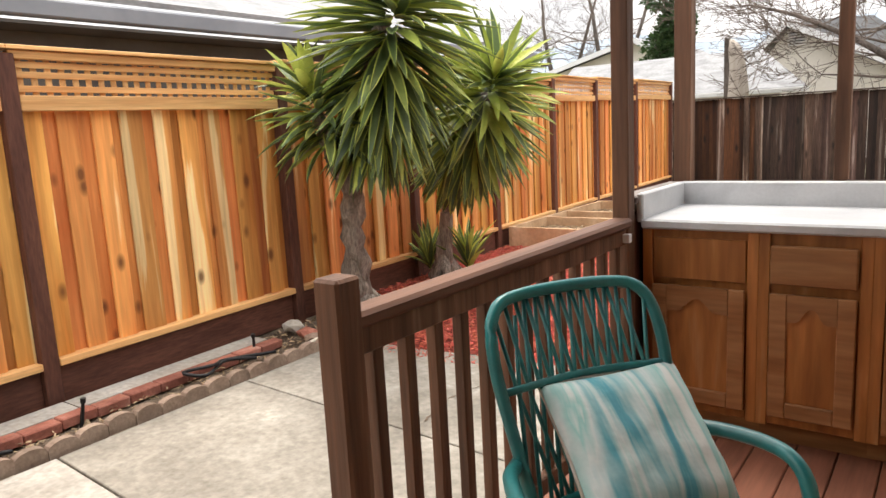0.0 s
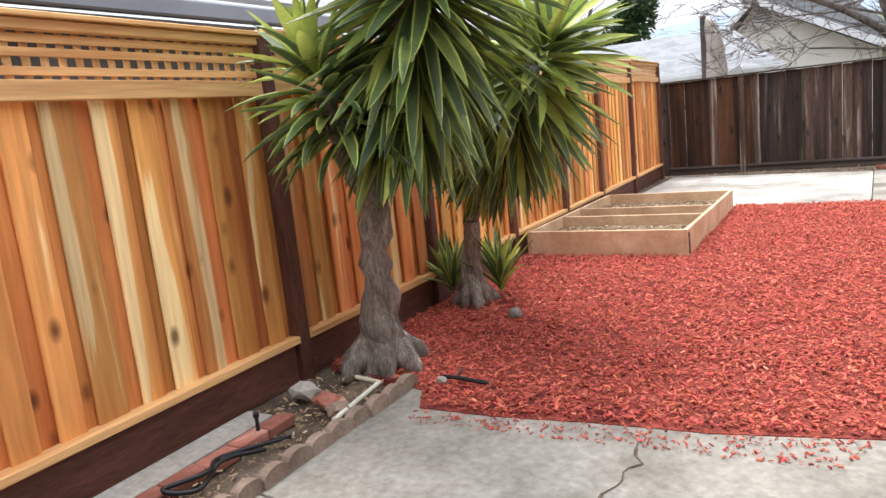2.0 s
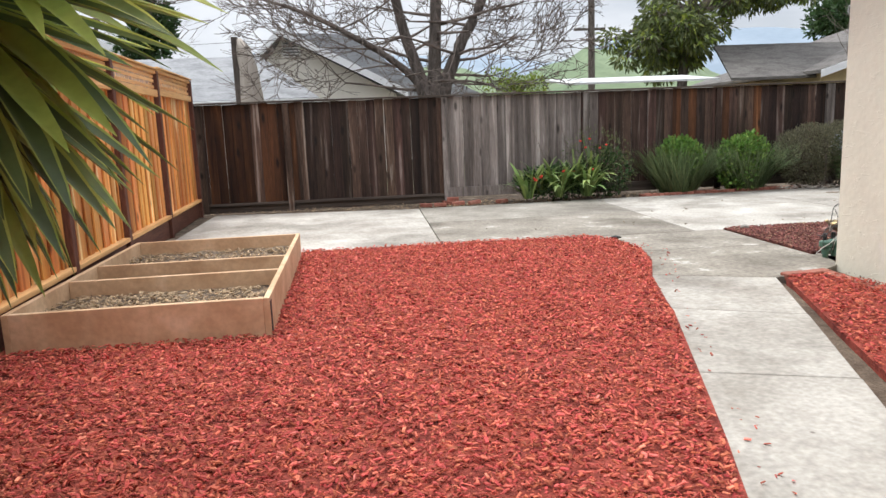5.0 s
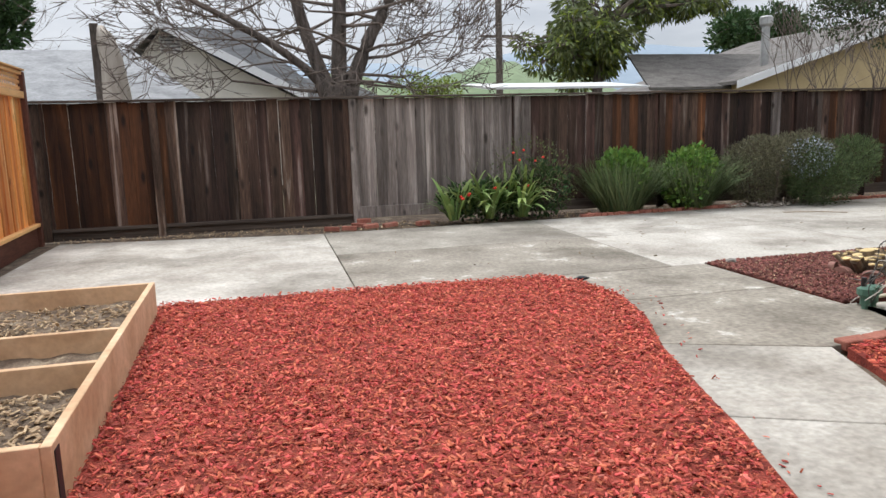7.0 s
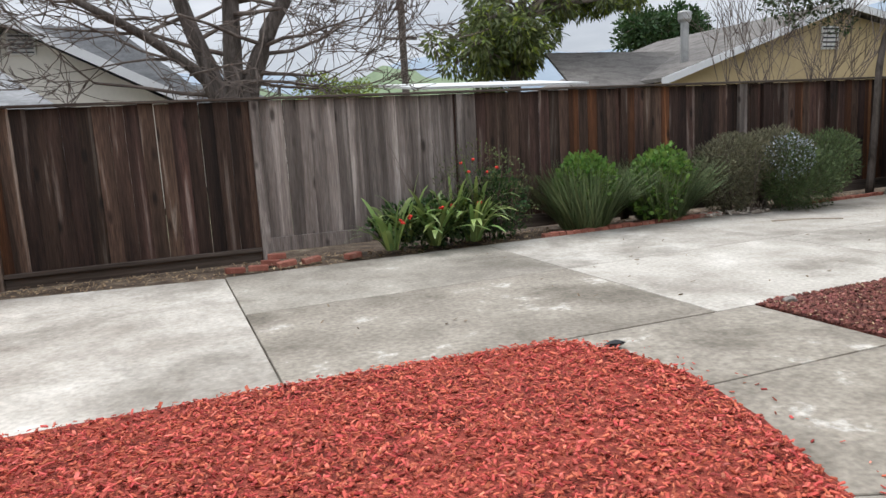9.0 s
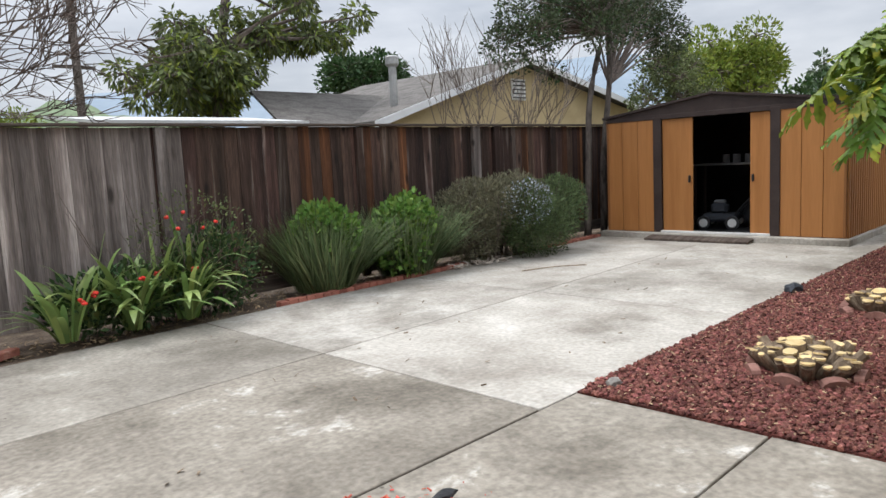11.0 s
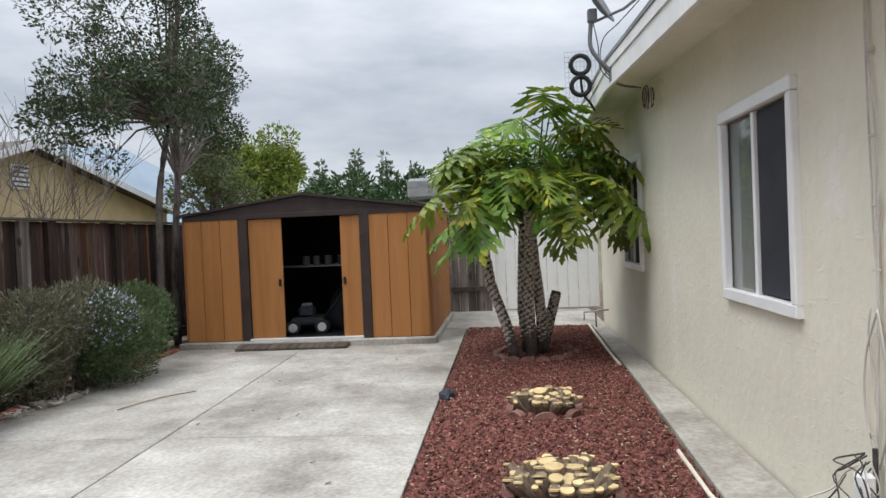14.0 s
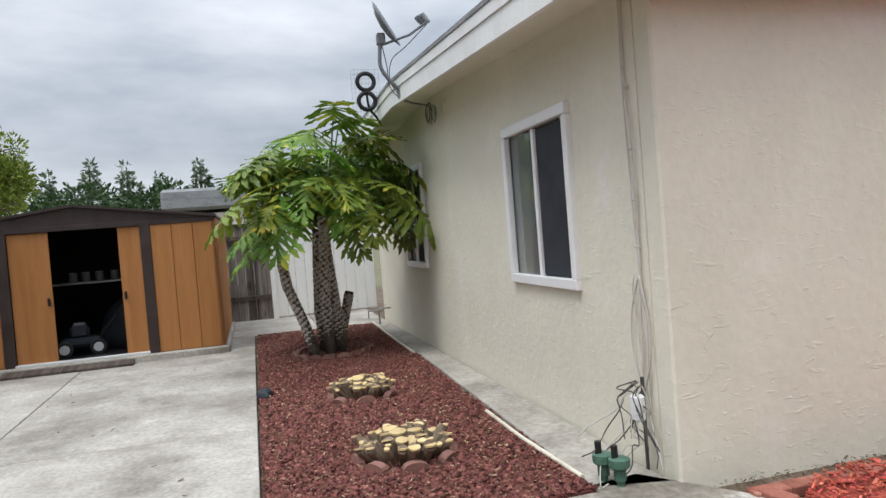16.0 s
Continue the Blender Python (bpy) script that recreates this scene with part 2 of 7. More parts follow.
oak_worn = surf("oak_worn", (0.24, 0.10, 0.036), (0.33, 0.155, 0.065), (0.6, 6, 6), 1.8, 8, 0.6, 0.1, rand=0.12, fine=0.2)
counter_mat = surf("counter_mat", (0.40, 0.41, 0.42), (0.52, 0.53, 0.54), (1, 1, 1), 3, 90, 0.35, 0.03, fine=0.05, spec=0.5)
cap_grey = surf("cap_grey", (0.13, 0.11, 0.10), (0.22, 0.19, 0.17), (0.6, 8, 8), 2, 12, 0.75, 0.2, fine=0.2)
teal_cane = surf("teal_cane", (0.0078, 0.111, 0.117), (0.0156, 0.176, 0.176), (1, 1, 1), 4, 30, 0.32, 0.05, fine=0.12, spec=0.5)
shed_wood = surf("shed_wood", (0.33, 0.14, 0.042), (0.39, 0.172, 0.055), (6, 6, 0.35), 1.5, 12, 0.5, 0.05, rand=0.05, fine=0.08)
shed_rib = surf("shed_rib", (0.19, 0.08, 0.026), (0.25, 0.105, 0.035), (6, 6, 0.5), 1.5, 12, 0.55, 0.05, rand=0.05, fine=0.1)
shed_brown = surf("shed_brown", (0.035, 0.024, 0.022), (0.05, 0.036, 0.032), (1, 1, 1), 3, 30, 0.45, 0.04, fine=0.1)
shed_inner_shade = surf("shed_inner_shade", (0.012, 0.012, 0.014), (0.02, 0.02, 0.022), (1, 1, 1), 3, 30, 0.6, 0.04, fine=0.1)
dark_stuff = surf("dark_stuff", (0.02, 0.024, 0.03), (0.035, 0.04, 0.05), (1, 1, 1), 3, 30, 0.6, 0.1, fine=0.2)
brick_mat = surf("brick_mat", (0.24, 0.085, 0.06), (0.36, 0.145, 0.105), (1, 1, 1), 6, 60, 0.9, 0.4, rand=0.22, fine=0.2, c3=(0.42, 0.23, 0.18), dist=0.006)
edging_mat = surf("edging_mat", (0.20, 0.14, 0.105), (0.29, 0.215, 0.165), (1, 1, 1), 6, 60, 0.9, 0.4, rand=0.15, fine=0.2, dist=0.006)
edging_red = surf("edging_red", (0.17, 0.085, 0.07), (0.25, 0.13, 0.105), (1, 1, 1), 6, 60, 0.9, 0.4, rand=0.15, fine=0.2, dist=0.006)
bark = surf("bark", (0.16, 0.132, 0.11), (0.31, 0.265, 0.225), (6, 6, 1.6), 2.2, 12, 0.95, 0.9, fine=0.4, c3=(0.42, 0.37, 0.32), dist=0.03)
bark_dark = surf("bark_dark", (0.055, 0.045, 0.038), (0.13, 0.11, 0.095), (6, 6, 1.2), 2.5, 14, 0.95, 0.6, fine=0.3)
leaf_yucca = surf("leaf_yucca", (0.066, 0.106, 0.044), (0.14, 0.192, 0.064), (1, 1, 1), 1.3, 18, 0.40, 0.05, rand=0.35, fine=0.12, c3=(0.25, 0.31, 0.085), spec=0.5, trans=0.3, hue=0.015)
leaf_yucca_tip = surf("leaf_yucca_tip", (0.30, 0.39, 0.075), (0.50, 0.54, 0.13), (1, 1, 1), 1.3, 18, 0.45, 0.05, rand=0.3, fine=0.12, trans=0.25, hue=0.015)
leaf_phil = surf("leaf_phil", (0.08, 0.15, 0.02), (0.18, 0.265, 0.032), (1, 1, 1), 2.4, 16, 0.46, 0.05, rand=0.4, fine=0.12, c3=(0.46, 0.45, 0.05), c3_at=0.60, spec=0.4, trans=0.25, hue=0.03)
leaf_lily = surf("leaf_lily", (0.13, 0.21, 0.06), (0.23, 0.31, 0.095), (1, 1, 1), 1.2, 16, 0.42, 0, rand=0.4, island=True, fine=0.1, spec=0.5, trans=0.25, hue=0.025)
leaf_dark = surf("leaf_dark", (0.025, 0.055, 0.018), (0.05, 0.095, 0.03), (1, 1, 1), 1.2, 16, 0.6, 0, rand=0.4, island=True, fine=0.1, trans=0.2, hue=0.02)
leaf_bright = surf("leaf_bright", (0.081, 0.176, 0.0338), (0.162, 0.27, 0.054), (1, 1, 1), 1.2, 16, 0.55, 0, rand=0.35, island=True, fine=0.1, trans=0.25, hue=0.02)
leaf_blade = surf("leaf_blade", (0.075, 0.11, 0.045), (0.155, 0.20, 0.09), (1, 1, 1), 1.2, 16, 0.55, 0, rand=0.4, island=True, fine=0.1, trans=0.2, hue=0.03)
leaf_grey = surf("leaf_grey", (0.09, 0.128, 0.075), (0.165, 0.21, 0.128), (1, 1, 1), 1.2, 16, 0.7, 0, rand=0.4, island=True, fine=0.1, trans=0.15, hue=0.02)
leaf_olive = surf("leaf_olive", (0.066, 0.09, 0.036), (0.132, 0.156, 0.054), (1, 1, 1), 1.2, 16, 0.6, 0, rand=0.4, island=True, fine=0.1, trans=0.2, hue=0.02)
leaf_yellow = surf("leaf_yellow", (0.12, 0.17, 0.03), (0.22, 0.27, 0.04), (1, 1, 1), 1.2, 16, 0.6, 0, rand=0.3, island=True, fine=0.1, trans=0.25, hue=0.02)
flower_blue = surf("flower_blue", (0.27, 0.31, 0.37), (0.38, 0.42, 0.46), (1, 1, 1), 1.2, 16, 0.8, 0, rand=0.3, island=True)
flower_red = surf("flower_red", (0.55, 0.03, 0.02), (0.7, 0.06, 0.04), (1, 1, 1), 1.2, 16, 0.6, 0, rand=0.2, island=True)
twig_mat = surf("twig_mat", (0.09, 0.07, 0.058), (0.16, 0.13, 0.11), (1, 1, 1), 3, 20, 0.9, 0.2)
roof_grey = surf("roof_grey", (0.20, 0.205, 0.21), (0.28, 0.285, 0.29), (1, 1, 4), 2, 14, 0.9, 0.4, fine=0.2)
roof_brown = surf("roof_brown", (0.085, 0.078, 0.071), (0.14, 0.13, 0.12), (1, 1, 4), 2, 14, 0.9, 0.5, rand=0.2, fine=0.3)
house_white = surf("house_white", (0.64, 0.61, 0.55), (0.70, 0.67, 0.61), (1, 1, 1), 1, 14, 0.9, 0.1, fine=0.04)
house_tan = surf("house_tan", (0.40, 0.31, 0.175), (0.47, 0.37, 0.215), (1, 1, 1), 1, 14, 0.9, 0.1, fine=0.06)
house_dark = surf("house_dark", (0.10, 0.095, 0.088), (0.135, 0.128, 0.118), (1, 1, 1), 1, 14, 0.9, 0.1, fine=0.05)
gutter_mat = surf("gutter_mat", (0.20, 0.215, 0.24), (0.25, 0.265, 0.29), (1, 1, 1), 1, 14, 0.5, 0.02, fine=0.03)
metal_white = surf("metal_white", (0.55, 0.56, 0.55), (0.65, 0.66, 0.65), (1, 1, 1), 2, 20, 0.45, 0.05, fine=0.06)
steel = surf("steel", (0.30, 0.30, 0.29), (0.42, 0.42, 0.41), (1, 1, 1), 3, 30, 0.4, 0.03, metal=0.7, fine=0.1)
dish_grey = surf("dish_grey", (0.14, 0.145, 0.155), (0.18, 0.185, 0.195), (1, 1, 1), 3, 30, 0.45, 0.02, fine=0.05)
black_plastic = surf("black_plastic", (0.012, 0.012, 0.013), (0.022, 0.022, 0.024), (1, 1, 1), 3, 30, 0.45, 0.02, fine=0.1)
cable_white = surf("cable_white", (0.50, 0.47, 0.42), (0.62, 0.59, 0.54), (1, 1, 1), 3, 30, 0.5, 0.02, fine=0.06)
cable_dark = surf("cable_dark", (0.05, 0.048, 0.045), (0.09, 0.086, 0.08), (1, 1, 1), 3, 30, 0.5, 0.02, fine=0.06)
valve_green = surf("valve_green", (0.06, 0.13, 0.095), (0.10, 0.19, 0.14), (1, 1, 1), 5, 30, 0.5, 0.05, fine=0.1)
cut_wood = surf("cut_wood", (0.55, 0.40, 0.18), (0.66, 0.51, 0.27), (1, 1, 1), 14, 60, 0.85, 0.15, rand=0.15, fine=0.12)
stem_brown = surf("stem_brown", (0.15, 0.11, 0.075), (0.26, 0.20, 0.14), (6, 6, 1), 5, 30, 0.9, 0.3, rand=0.2, fine=0.2)
rock_mat = surf("rock_mat", (0.16, 0.15, 0.135), (0.32, 0.30, 0.27), (1, 1, 1), 8, 50, 0.9, 0.5, rand=0.25, fine=0.2)
pipe_white = surf("pipe_white", (0.62, 0.58, 0.46), (0.72, 0.68, 0.56), (1, 1, 1), 3, 30, 0.45, 0.03, fine=0.08)
hill_mat = surf("hill_mat", (0.12, 0.165, 0.095), (0.16, 0.205, 0.12), (1, 1, 1), 0.03, 0.4, 1.0, 0, fine=0.15)
# the blue-grey of distance haze is mixed into this colour
far_hill_haze = surf("far_hill_haze", (0.20, 0.25, 0.30), (0.24, 0.29, 0.34), (1, 1, 1), 0.01, 0.1, 1.0, 0, fine=0.05)
field_mat = surf("field_mat", (0.10, 0.09, 0.06), (0.16, 0.15, 0.09), (1, 1, 1), 0.3, 5, 1.0, 0.1, fine=0.2)
fabric_beige = surf("fabric_beige", (0.40, 0.35, 0.30), (0.48, 0.43, 0.37), (6, 6, 1), 2, 40, 0.9, 0.2, fine=0.1)


def trowelled(m):
    """Sparse trowel ridges over the plaster's fine relief."""
    n, l = m.node_tree.nodes, m.node_tree.links
    b = n["Principled BSDF"]
    t = n.new("ShaderNodeTexCoord")
    a = n.new("ShaderNodeTexNoise")
    a.inputs["Scale"].default_value, a.inputs["Detail"].default_value, a.inputs["Distortion"].default_value = 13.0, 3.0, 0.8
    mr = n.new("ShaderNodeMapRange")
    mr.inputs["From Min"].default_value, mr.inputs["From Max"].default_value = 0.61, 0.65
    bp = n.new("ShaderNodeBump")
    bp.inputs["Strength"].default_value, bp.inputs["Distance"].default_value = 0.3, 0.014
    mp_ = n.new("ShaderNodeMapping")
    mp_.inputs["Scale"].default_value = (0.7, 0.7, 2.2)
    l.new(t.outputs["Object"], mp_.inputs["Vector"])
    l.new(mp_.outputs[0], a.inputs["Vector"])
    l.new(a.outputs["Fac"], mr.inputs["Value"])
    l.new(mr.outputs[0], bp.inputs["Height"])
    l.new(b.inputs["Normal"].links[0].from_socket, bp.inputs["Normal"])
    l.new(bp.outputs[0], b.inputs["Normal"])


trowelled(stucco)


def pane_glass(name, tint):
    m = bpy.data.materials.new(name)
    m.use_nodes = True
    b = m.node_tree.nodes["Principled BSDF"]
    b.inputs["Base Color"].default_value = (*tint, 1)
    b.inputs["Roughness"].default_value = 0.03
    b.inputs["IOR"].default_value = 1.4
    b.inputs["Transmission Weight"].default_value = 0.85
    return m


glass = pane_glass("glass", (0.55, 0.58, 0.58))


# ---- building helpers ----
def part(name, bm, material, parent=None, label="", smooth=False):
    me = bpy.data.meshes.new(name)
    bm.to_mesh(me)
    bm.free()
    for mm in (material if isinstance(material, (list, tuple)) else [material]):
        me.materials.append(mm)
    if smooth:
        me.polygons.foreach_set("use_smooth", [True] * len(me.polygons))
    ob = new(name, me)
    if parent is not None:
        ob.parent = parent
    return tagged(ob, label)


def piece(name, me, parent, m):
    ob = new(name, me)
    ob.parent = parent
    ob.matrix_basis = m
    return ob


def thing(name, label, category, m=None, group="", kind=""):
    ob = new(name)
    ob.empty_display_size = 0.1
    if m is not None:
        ob.matrix_basis = m
    return tagged(ob, label, category, group, kind)


def box(bm, c, s, m=None, bevel=0.0):
    """A box of centre c and size s."""
    r = bmesh.ops.create_cube(bm, size=1.0, matrix=(m or Matrix()) @ Matrix.Translation(c) @ Matrix.Diagonal((*s, 1)))
    if bevel:
        es = list({e for v in r["verts"] for e in v.link_edges})
        bmesh.ops.bevel(bm, geom=es, offset=bevel, segments=1, affect="EDGES")
    return r["verts"]


def boxed(c, s, bevel=0.0, m=None):
    bm = bmesh.new()
    box(bm, c, s, m, bevel)
    return bm


def mesh_of(name, bm, material, smooth=False):
    me = bpy.data.meshes.new(name)
    bm.to_mesh(me)
    bm.free()
    me.materials.append(material)
    if smooth:
        me.polygons.foreach_set("use_smooth", [True] * len(me.polygons))
    return me


def prism(pts, z0, z1, bm=None):
    """An upright solid over the outline pts."""
    bm = bm or bmesh.new()
    lo = [bm.verts.new((x, y, z0)) for x, y in pts]
    hi = [bm.verts.new((x, y, z1)) for x, y in pts]
    f = [bm.faces.new(hi), bm.faces.new(lo[::-1])]
    k = len(pts)
    for i in range(k):
        f.append(bm.faces.new((lo[i], lo[(i + 1) % k], hi[(i + 1) % k], hi[i])))
    bmesh.ops.recalc_face_normals(bm, faces=f)
    return bm


def tube(bm, pts, radii, sides=6, cap=True):
    """A round bar along pts, with a radius at each."""
    pts = [Vector(p) for p in pts]
    if not isinstance(radii, (list, tuple)):
        radii = [radii] * len(pts)
    rings = []
    for i, p in enumerate(pts):
        d = (pts[min(i + 1, len(pts) - 1)] - pts[max(i - 1, 0)])
        d = d.normalized() if d.length > 1e-9 else Vector((0, 0, 1))
        u = d.cross(Vector((0.31, 0.17, 0.93)) if abs(d.z) < 0.9 else Vector((1, 0.1, 0))).normalized()
        v = d.cross(u)
        rings.append([bm.verts.new(p + radii[i] * (math.cos(a) * u + math.sin(a) * v)) for a in (2 * math.pi * k / sides for k in range(sides))])
    for a, b in zip(rings, rings[1:]):
        for k in range(sides):
            bm.faces.new((a[k], a[(k + 1) % sides], b[(k + 1) % sides], b[k]))
    if cap:
        bm.faces.new(rings[0][::-1])
        bm.faces.new(rings[-1])
    return bm


def tubed(pts, radii, sides=6):
    return tube(bmesh.new(), pts, radii, sides)


def arc(c, r, a0, a1, n, axis="z"):
    out = []
    for i in range(n + 1):
        a = radians(a0 + (a1 - a0) * i / n)
        u, v = r * math.cos(a), r * math.sin(a)
        out.append({"z": (c[0] + u, c[1] + v, c[2]), "x": (c[0], c[1] + u, c[2] + v), "y": (c[0] + u, c[1], c[2] + v)}[axis])
    return out


def raw(name, verts, faces, material, parent=None, smooth=False, label=""):
    me = bpy.data.meshes.new(name)
    me.from_pydata([tuple(v) for v in verts], [], faces)
    me.materials.append(material)
    if smooth:
        me.polygons.foreach_set("use_smooth", [True] * len(me.polygons))
    ob = new(name, me)
    if parent is not None:
        ob.parent = parent
    return tagged(ob, label)


def inside(x, y, poly):
    hit = False
    for i in range(len(poly)):
        (x0, y0), (x1, y1) = poly[i - 1], poly[i]
        if (y0 > y) != (y1 > y) and x < (x1 - x0) * (y - y0) / (y1 - y0) + x0:
            hit = not hit
    return hit


def shrink(poly, d):
    cx, cy = sum(p[0] for p in poly) / len(poly), sum(p[1] for p in poly) / len(poly)
    return [(x - d * (1 if x > cx else -1), y - d * (1 if y > cy else -1)) for x, y in poly]


# ---- ground ----
ground = thing("ground", "bare earth under and around the yard", "ground", kind="structure")
bm = bmesh.new()
bmesh.ops.create_grid(bm, x_segments=2, y_segments=2, size=1500, matrix=Matrix.Translation((0, 0, -0.14)))
part("earth", bm, field_mat, ground)
bm = bmesh.new()
bmesh.ops.create_grid(bm, x_segments=60, y_segments=60, size=13, matrix=Matrix.Translation((4, 6, -0.035)))
for v in bm.verts:
    v.co.z += 0.015 * noise.noise(v.co * 2.3) - (0.09 if 1.0 < v.co.x < 1.7 and 5.2 < v.co.y < 10.0 else 0.0)
part("yard_soil", bm, soil, ground, smooth=True)

patio = thing("pavement", "weathered pale grey concrete patio slabs with joints", "pavement", kind="structure")


def slab(poly, top=0.0, worn=None):
    bm = prism(shrink(poly, 0.006), -0.10, top)
    es = [e for e in bm.edges if all(v.co.z > top - 1e-5 for v in e.verts)]
    bmesh.ops.bevel(bm, geom=es, offset=0.004, segments=1, affect="EDGES")
    return part("slab", bm, worn or concrete, patio)


SLABS = [
    [(-3.35, -2.0), (-1.16, -2.0), (-1.16, 2.85), (-3.42, 3.0)],
    [(-3.42, 3.0), (-1.16, 2.85), (-1.16, 4.02), (-3.47, 4.16)],
    [(-3.47, 4.16), (-1.16, 4.02), (-0.2, 4.02), (-0.6, 5.45), (-3.52, 5.45)],
    [(-1.5, 5.45), (-0.62, 5.45), (0.19, 7.46), (-0.8, 7.80)],
    [(-0.8, 7.80), (0.19, 7.46), (0.62, 8.55), (-0.4, 9.02)],
    [(-0.4, 9.02), (0.62, 8.55), (1.01, 9.57), (0.0, 9.98)],
    [(0.0, 9.98), (1.01, 9.57), (1.35, 9.60), (1.95, 10.02), (1.80, 10.93), (0.2, 10.94)],
    [(0.2, 10.94), (1.80, 10.93), (1.81, 11.95), (0.0, 11.95)],
    [(-4.55, 11.6), (-1.375, 11.75), (-1.375, 15.45), (-4.6, 15.95)],
    [(-1.375, 11.955), (1.47, 11.955), (1.47, 13.82), (-1.375, 13.78)],
    [(-1.375, 13.78), (1.47, 13.82), (1.47, 15.55), (-1.375, 15.5)],
    [(1.47, 11.95), (4.04, 11.96), (4.04, 13.9), (1.47, 13.82)],
    [(1.47, 13.82), (4.04, 13.9), (4.04, 15.62), (1.47, 15.55)],
    [(4.04, 11.96), (9.6, 11.97), (9.6, 14.08), (4.04, 13.9)],
    [(4.04, 13.9), (9.6, 14.08), (8.3, 15.80), (7.0, 15.72), (4.04, 15.62)],
    [(9.6, 11.0), (11.9, 11.0), (11.9, 12.9), (9.6, 12.9)],
    [(9.6, 9.92), (11.9, 9.92), (11.9, 11.0), (9.6, 11.0)],
    [(1.76, 9.92), (5.6, 9.92), (5.6, 10.2), (1.86, 10.31)],
    [(5.6, 9.92), (9.6, 9.92), (9.6, 10.14), (5.6, 10.2)],
]
for k, p in enumerate(SLABS):
    slab(p, 0.0, {1: concrete_mid, 2: concrete_mid, 6: concrete_worn, 7: concrete_worn, 9: concrete_worn, 10: concrete_mid}.get(k))

# red wood mulch
MULCH = [(-4.25, 5.55), (-3.42, 5.33), (-3.3, 5.12), (-2.9, 5.14), (-2.4, 5.22), (-1.9, 5.27), (-1.27, 5.42), (-1.0, 6.25), (-0.75, 6.97), (-0.46, 7.87), (-0.16, 8.80), (-0.10, 9.05), (0.12, 9.85),
         (0.38, 10.50), (0.51, 11.10), (0.45, 11.60), (0.22, 11.93), (-0.5, 12.0), (-1.4, 12.02), (-2.4, 12.0), (-2.9, 11.98), (-2.95, 11.80), (-4.5, 11.8)]
WEST_BED = [(-0.30, 6.0), (0.27, 7.33), (0.58, 8.22), (1.05, 9.50), (1.28, 9.54), (1.50, 9.3), (1.52, 6.0)]
LAVA = [(1.80, 10.33), (1.79, 11.94), (5.8, 11.94), (9.5, 11.93), (9.46, 10.22), (6.2, 10.22), (3.48, 10.31)]
SOIL_STRIP = [(-1.2, 15.55), (1.4, 15.6), (8.25, 15.84), (8.3, 16.25), (-4.7, 16.25), (-4.7, 15.98)]
SIDE_STRIP = [(-3.95, 0.0), (-3.40, 0.0), (-3.50, 4.3), (-3.55, 5.5), (-4.19, 5.5)]
HOUSE_SOIL = [(1.56, 6.0), (1.99, 6.0), (1.99, 9.92), (1.75, 9.9), (1.56, 9.5)]


def bed(poly, z, material, name, label):
    b = thing(name, label, "garden bed", kind="structure")
    bm = prism(poly, -0.08, z)
    part("bed_surface", bm, material, b)
    return b


def scatter(poly, n, rng):
    xs, ys = [p[0] for p in poly], [p[1] for p in poly]
    out = []
    while len(out) < n:
        x, y = rng.uniform(min(xs), max(xs)), rng.uniform(min(ys), max(ys))
        if inside(x, y, poly):
            out.append((x, y))
    return out


def chips(name, poly, n, z, size, material, label, category, seed, flat=0.25, spread=0.03, mound=0.0):
    """Loose bark chips lying at all angles."""
    rng = random.Random(seed)
    vs, fs = [], []
    base = [(-1, -1, -1), (1, -1, -1), (1, 1, -1), (-1, 1, -1), (-0.8, -0.8, 1), (0.9, -0.7, 1), (0.75, 0.9, 1), (-0.9, 0.7, 1)]
    quads = [(0, 3, 2, 1), (4, 5, 6, 7), (0, 1, 5, 4), (1, 2, 6, 5), (2, 3, 7, 6), (3, 0, 4, 7)]
    for x, y in scatter(poly, n, rng):
        a = rng.uniform(0.35, 1.0) * size
        w = a * rng.uniform(0.22, 0.5)
        m = Euler((rng.gauss(0, 0.35), rng.gauss(0, 0.35), rng.uniform(0, 6.28))).to_matrix()
        zz = z + rng.uniform(-0.2, 1.0) * spread + mound * noise.noise((x * 1.3, y * 1.3, 0))
        k = len(vs)
        for bx, by, bz in base:
            p = m @ Vector((bx * a, by * w, bz * a * flat * 0.5))
            vs.append((x + p.x, y + p.y, zz + p.z))
        fs += [tuple(k + i for i in q) for q in quads]
    ob = raw(name, vs, fs, material)
    return tagged(ob, label, category, kind="stuff")


def stones(name, poly, n, z, size, material, label, category, seed):
    """Loose angular stones."""
    rng = random.Random(seed)
    bm = bmesh.new()
    bmesh.ops.create_icosphere(bm, subdivisions=1, radius=1)
    bv = [v.co.copy() for v in bm.verts]
    bf = [tuple(v.index for v in f.verts) for f in bm.faces]
    bm.free()
    octa = [(1, 0, 0), (-1, 0, 0), (0, 1, 0), (0, -1, 0), (0, 0, 1), (0, 0, -1)]
    of = [(0, 2, 4), (2, 1, 4), (1, 3, 4), (3, 0, 4), (2, 0, 5), (1, 2, 5), (3, 1, 5), (0, 3, 5)]
    vs, fs = [], []
    for x, y in scatter(poly, n, rng):
        r = rng.uniform(0.45, 1.0) * size
        m = Euler((rng.uniform(0, 6), rng.uniform(0, 6), rng.uniform(0, 6))).to_matrix()
        k = len(vs)
        near = x < 5
        for c in (bv if near and r > size * 0.6 else [Vector(o) for o in octa]):
            p = m @ (Vector(c) * r * rng.uniform(0.7, 1.15))
            vs.append((x + p.x, y + p.y, z + rng.uniform(0, 0.012) + p.z * 0.75))
        fs += [tuple(k + i for i in q) for q in (bf if near and r > size * 0.6 else of)]
    ob = raw(name, vs, fs, material)
    return tagged(ob, label, category, kind="stuff")


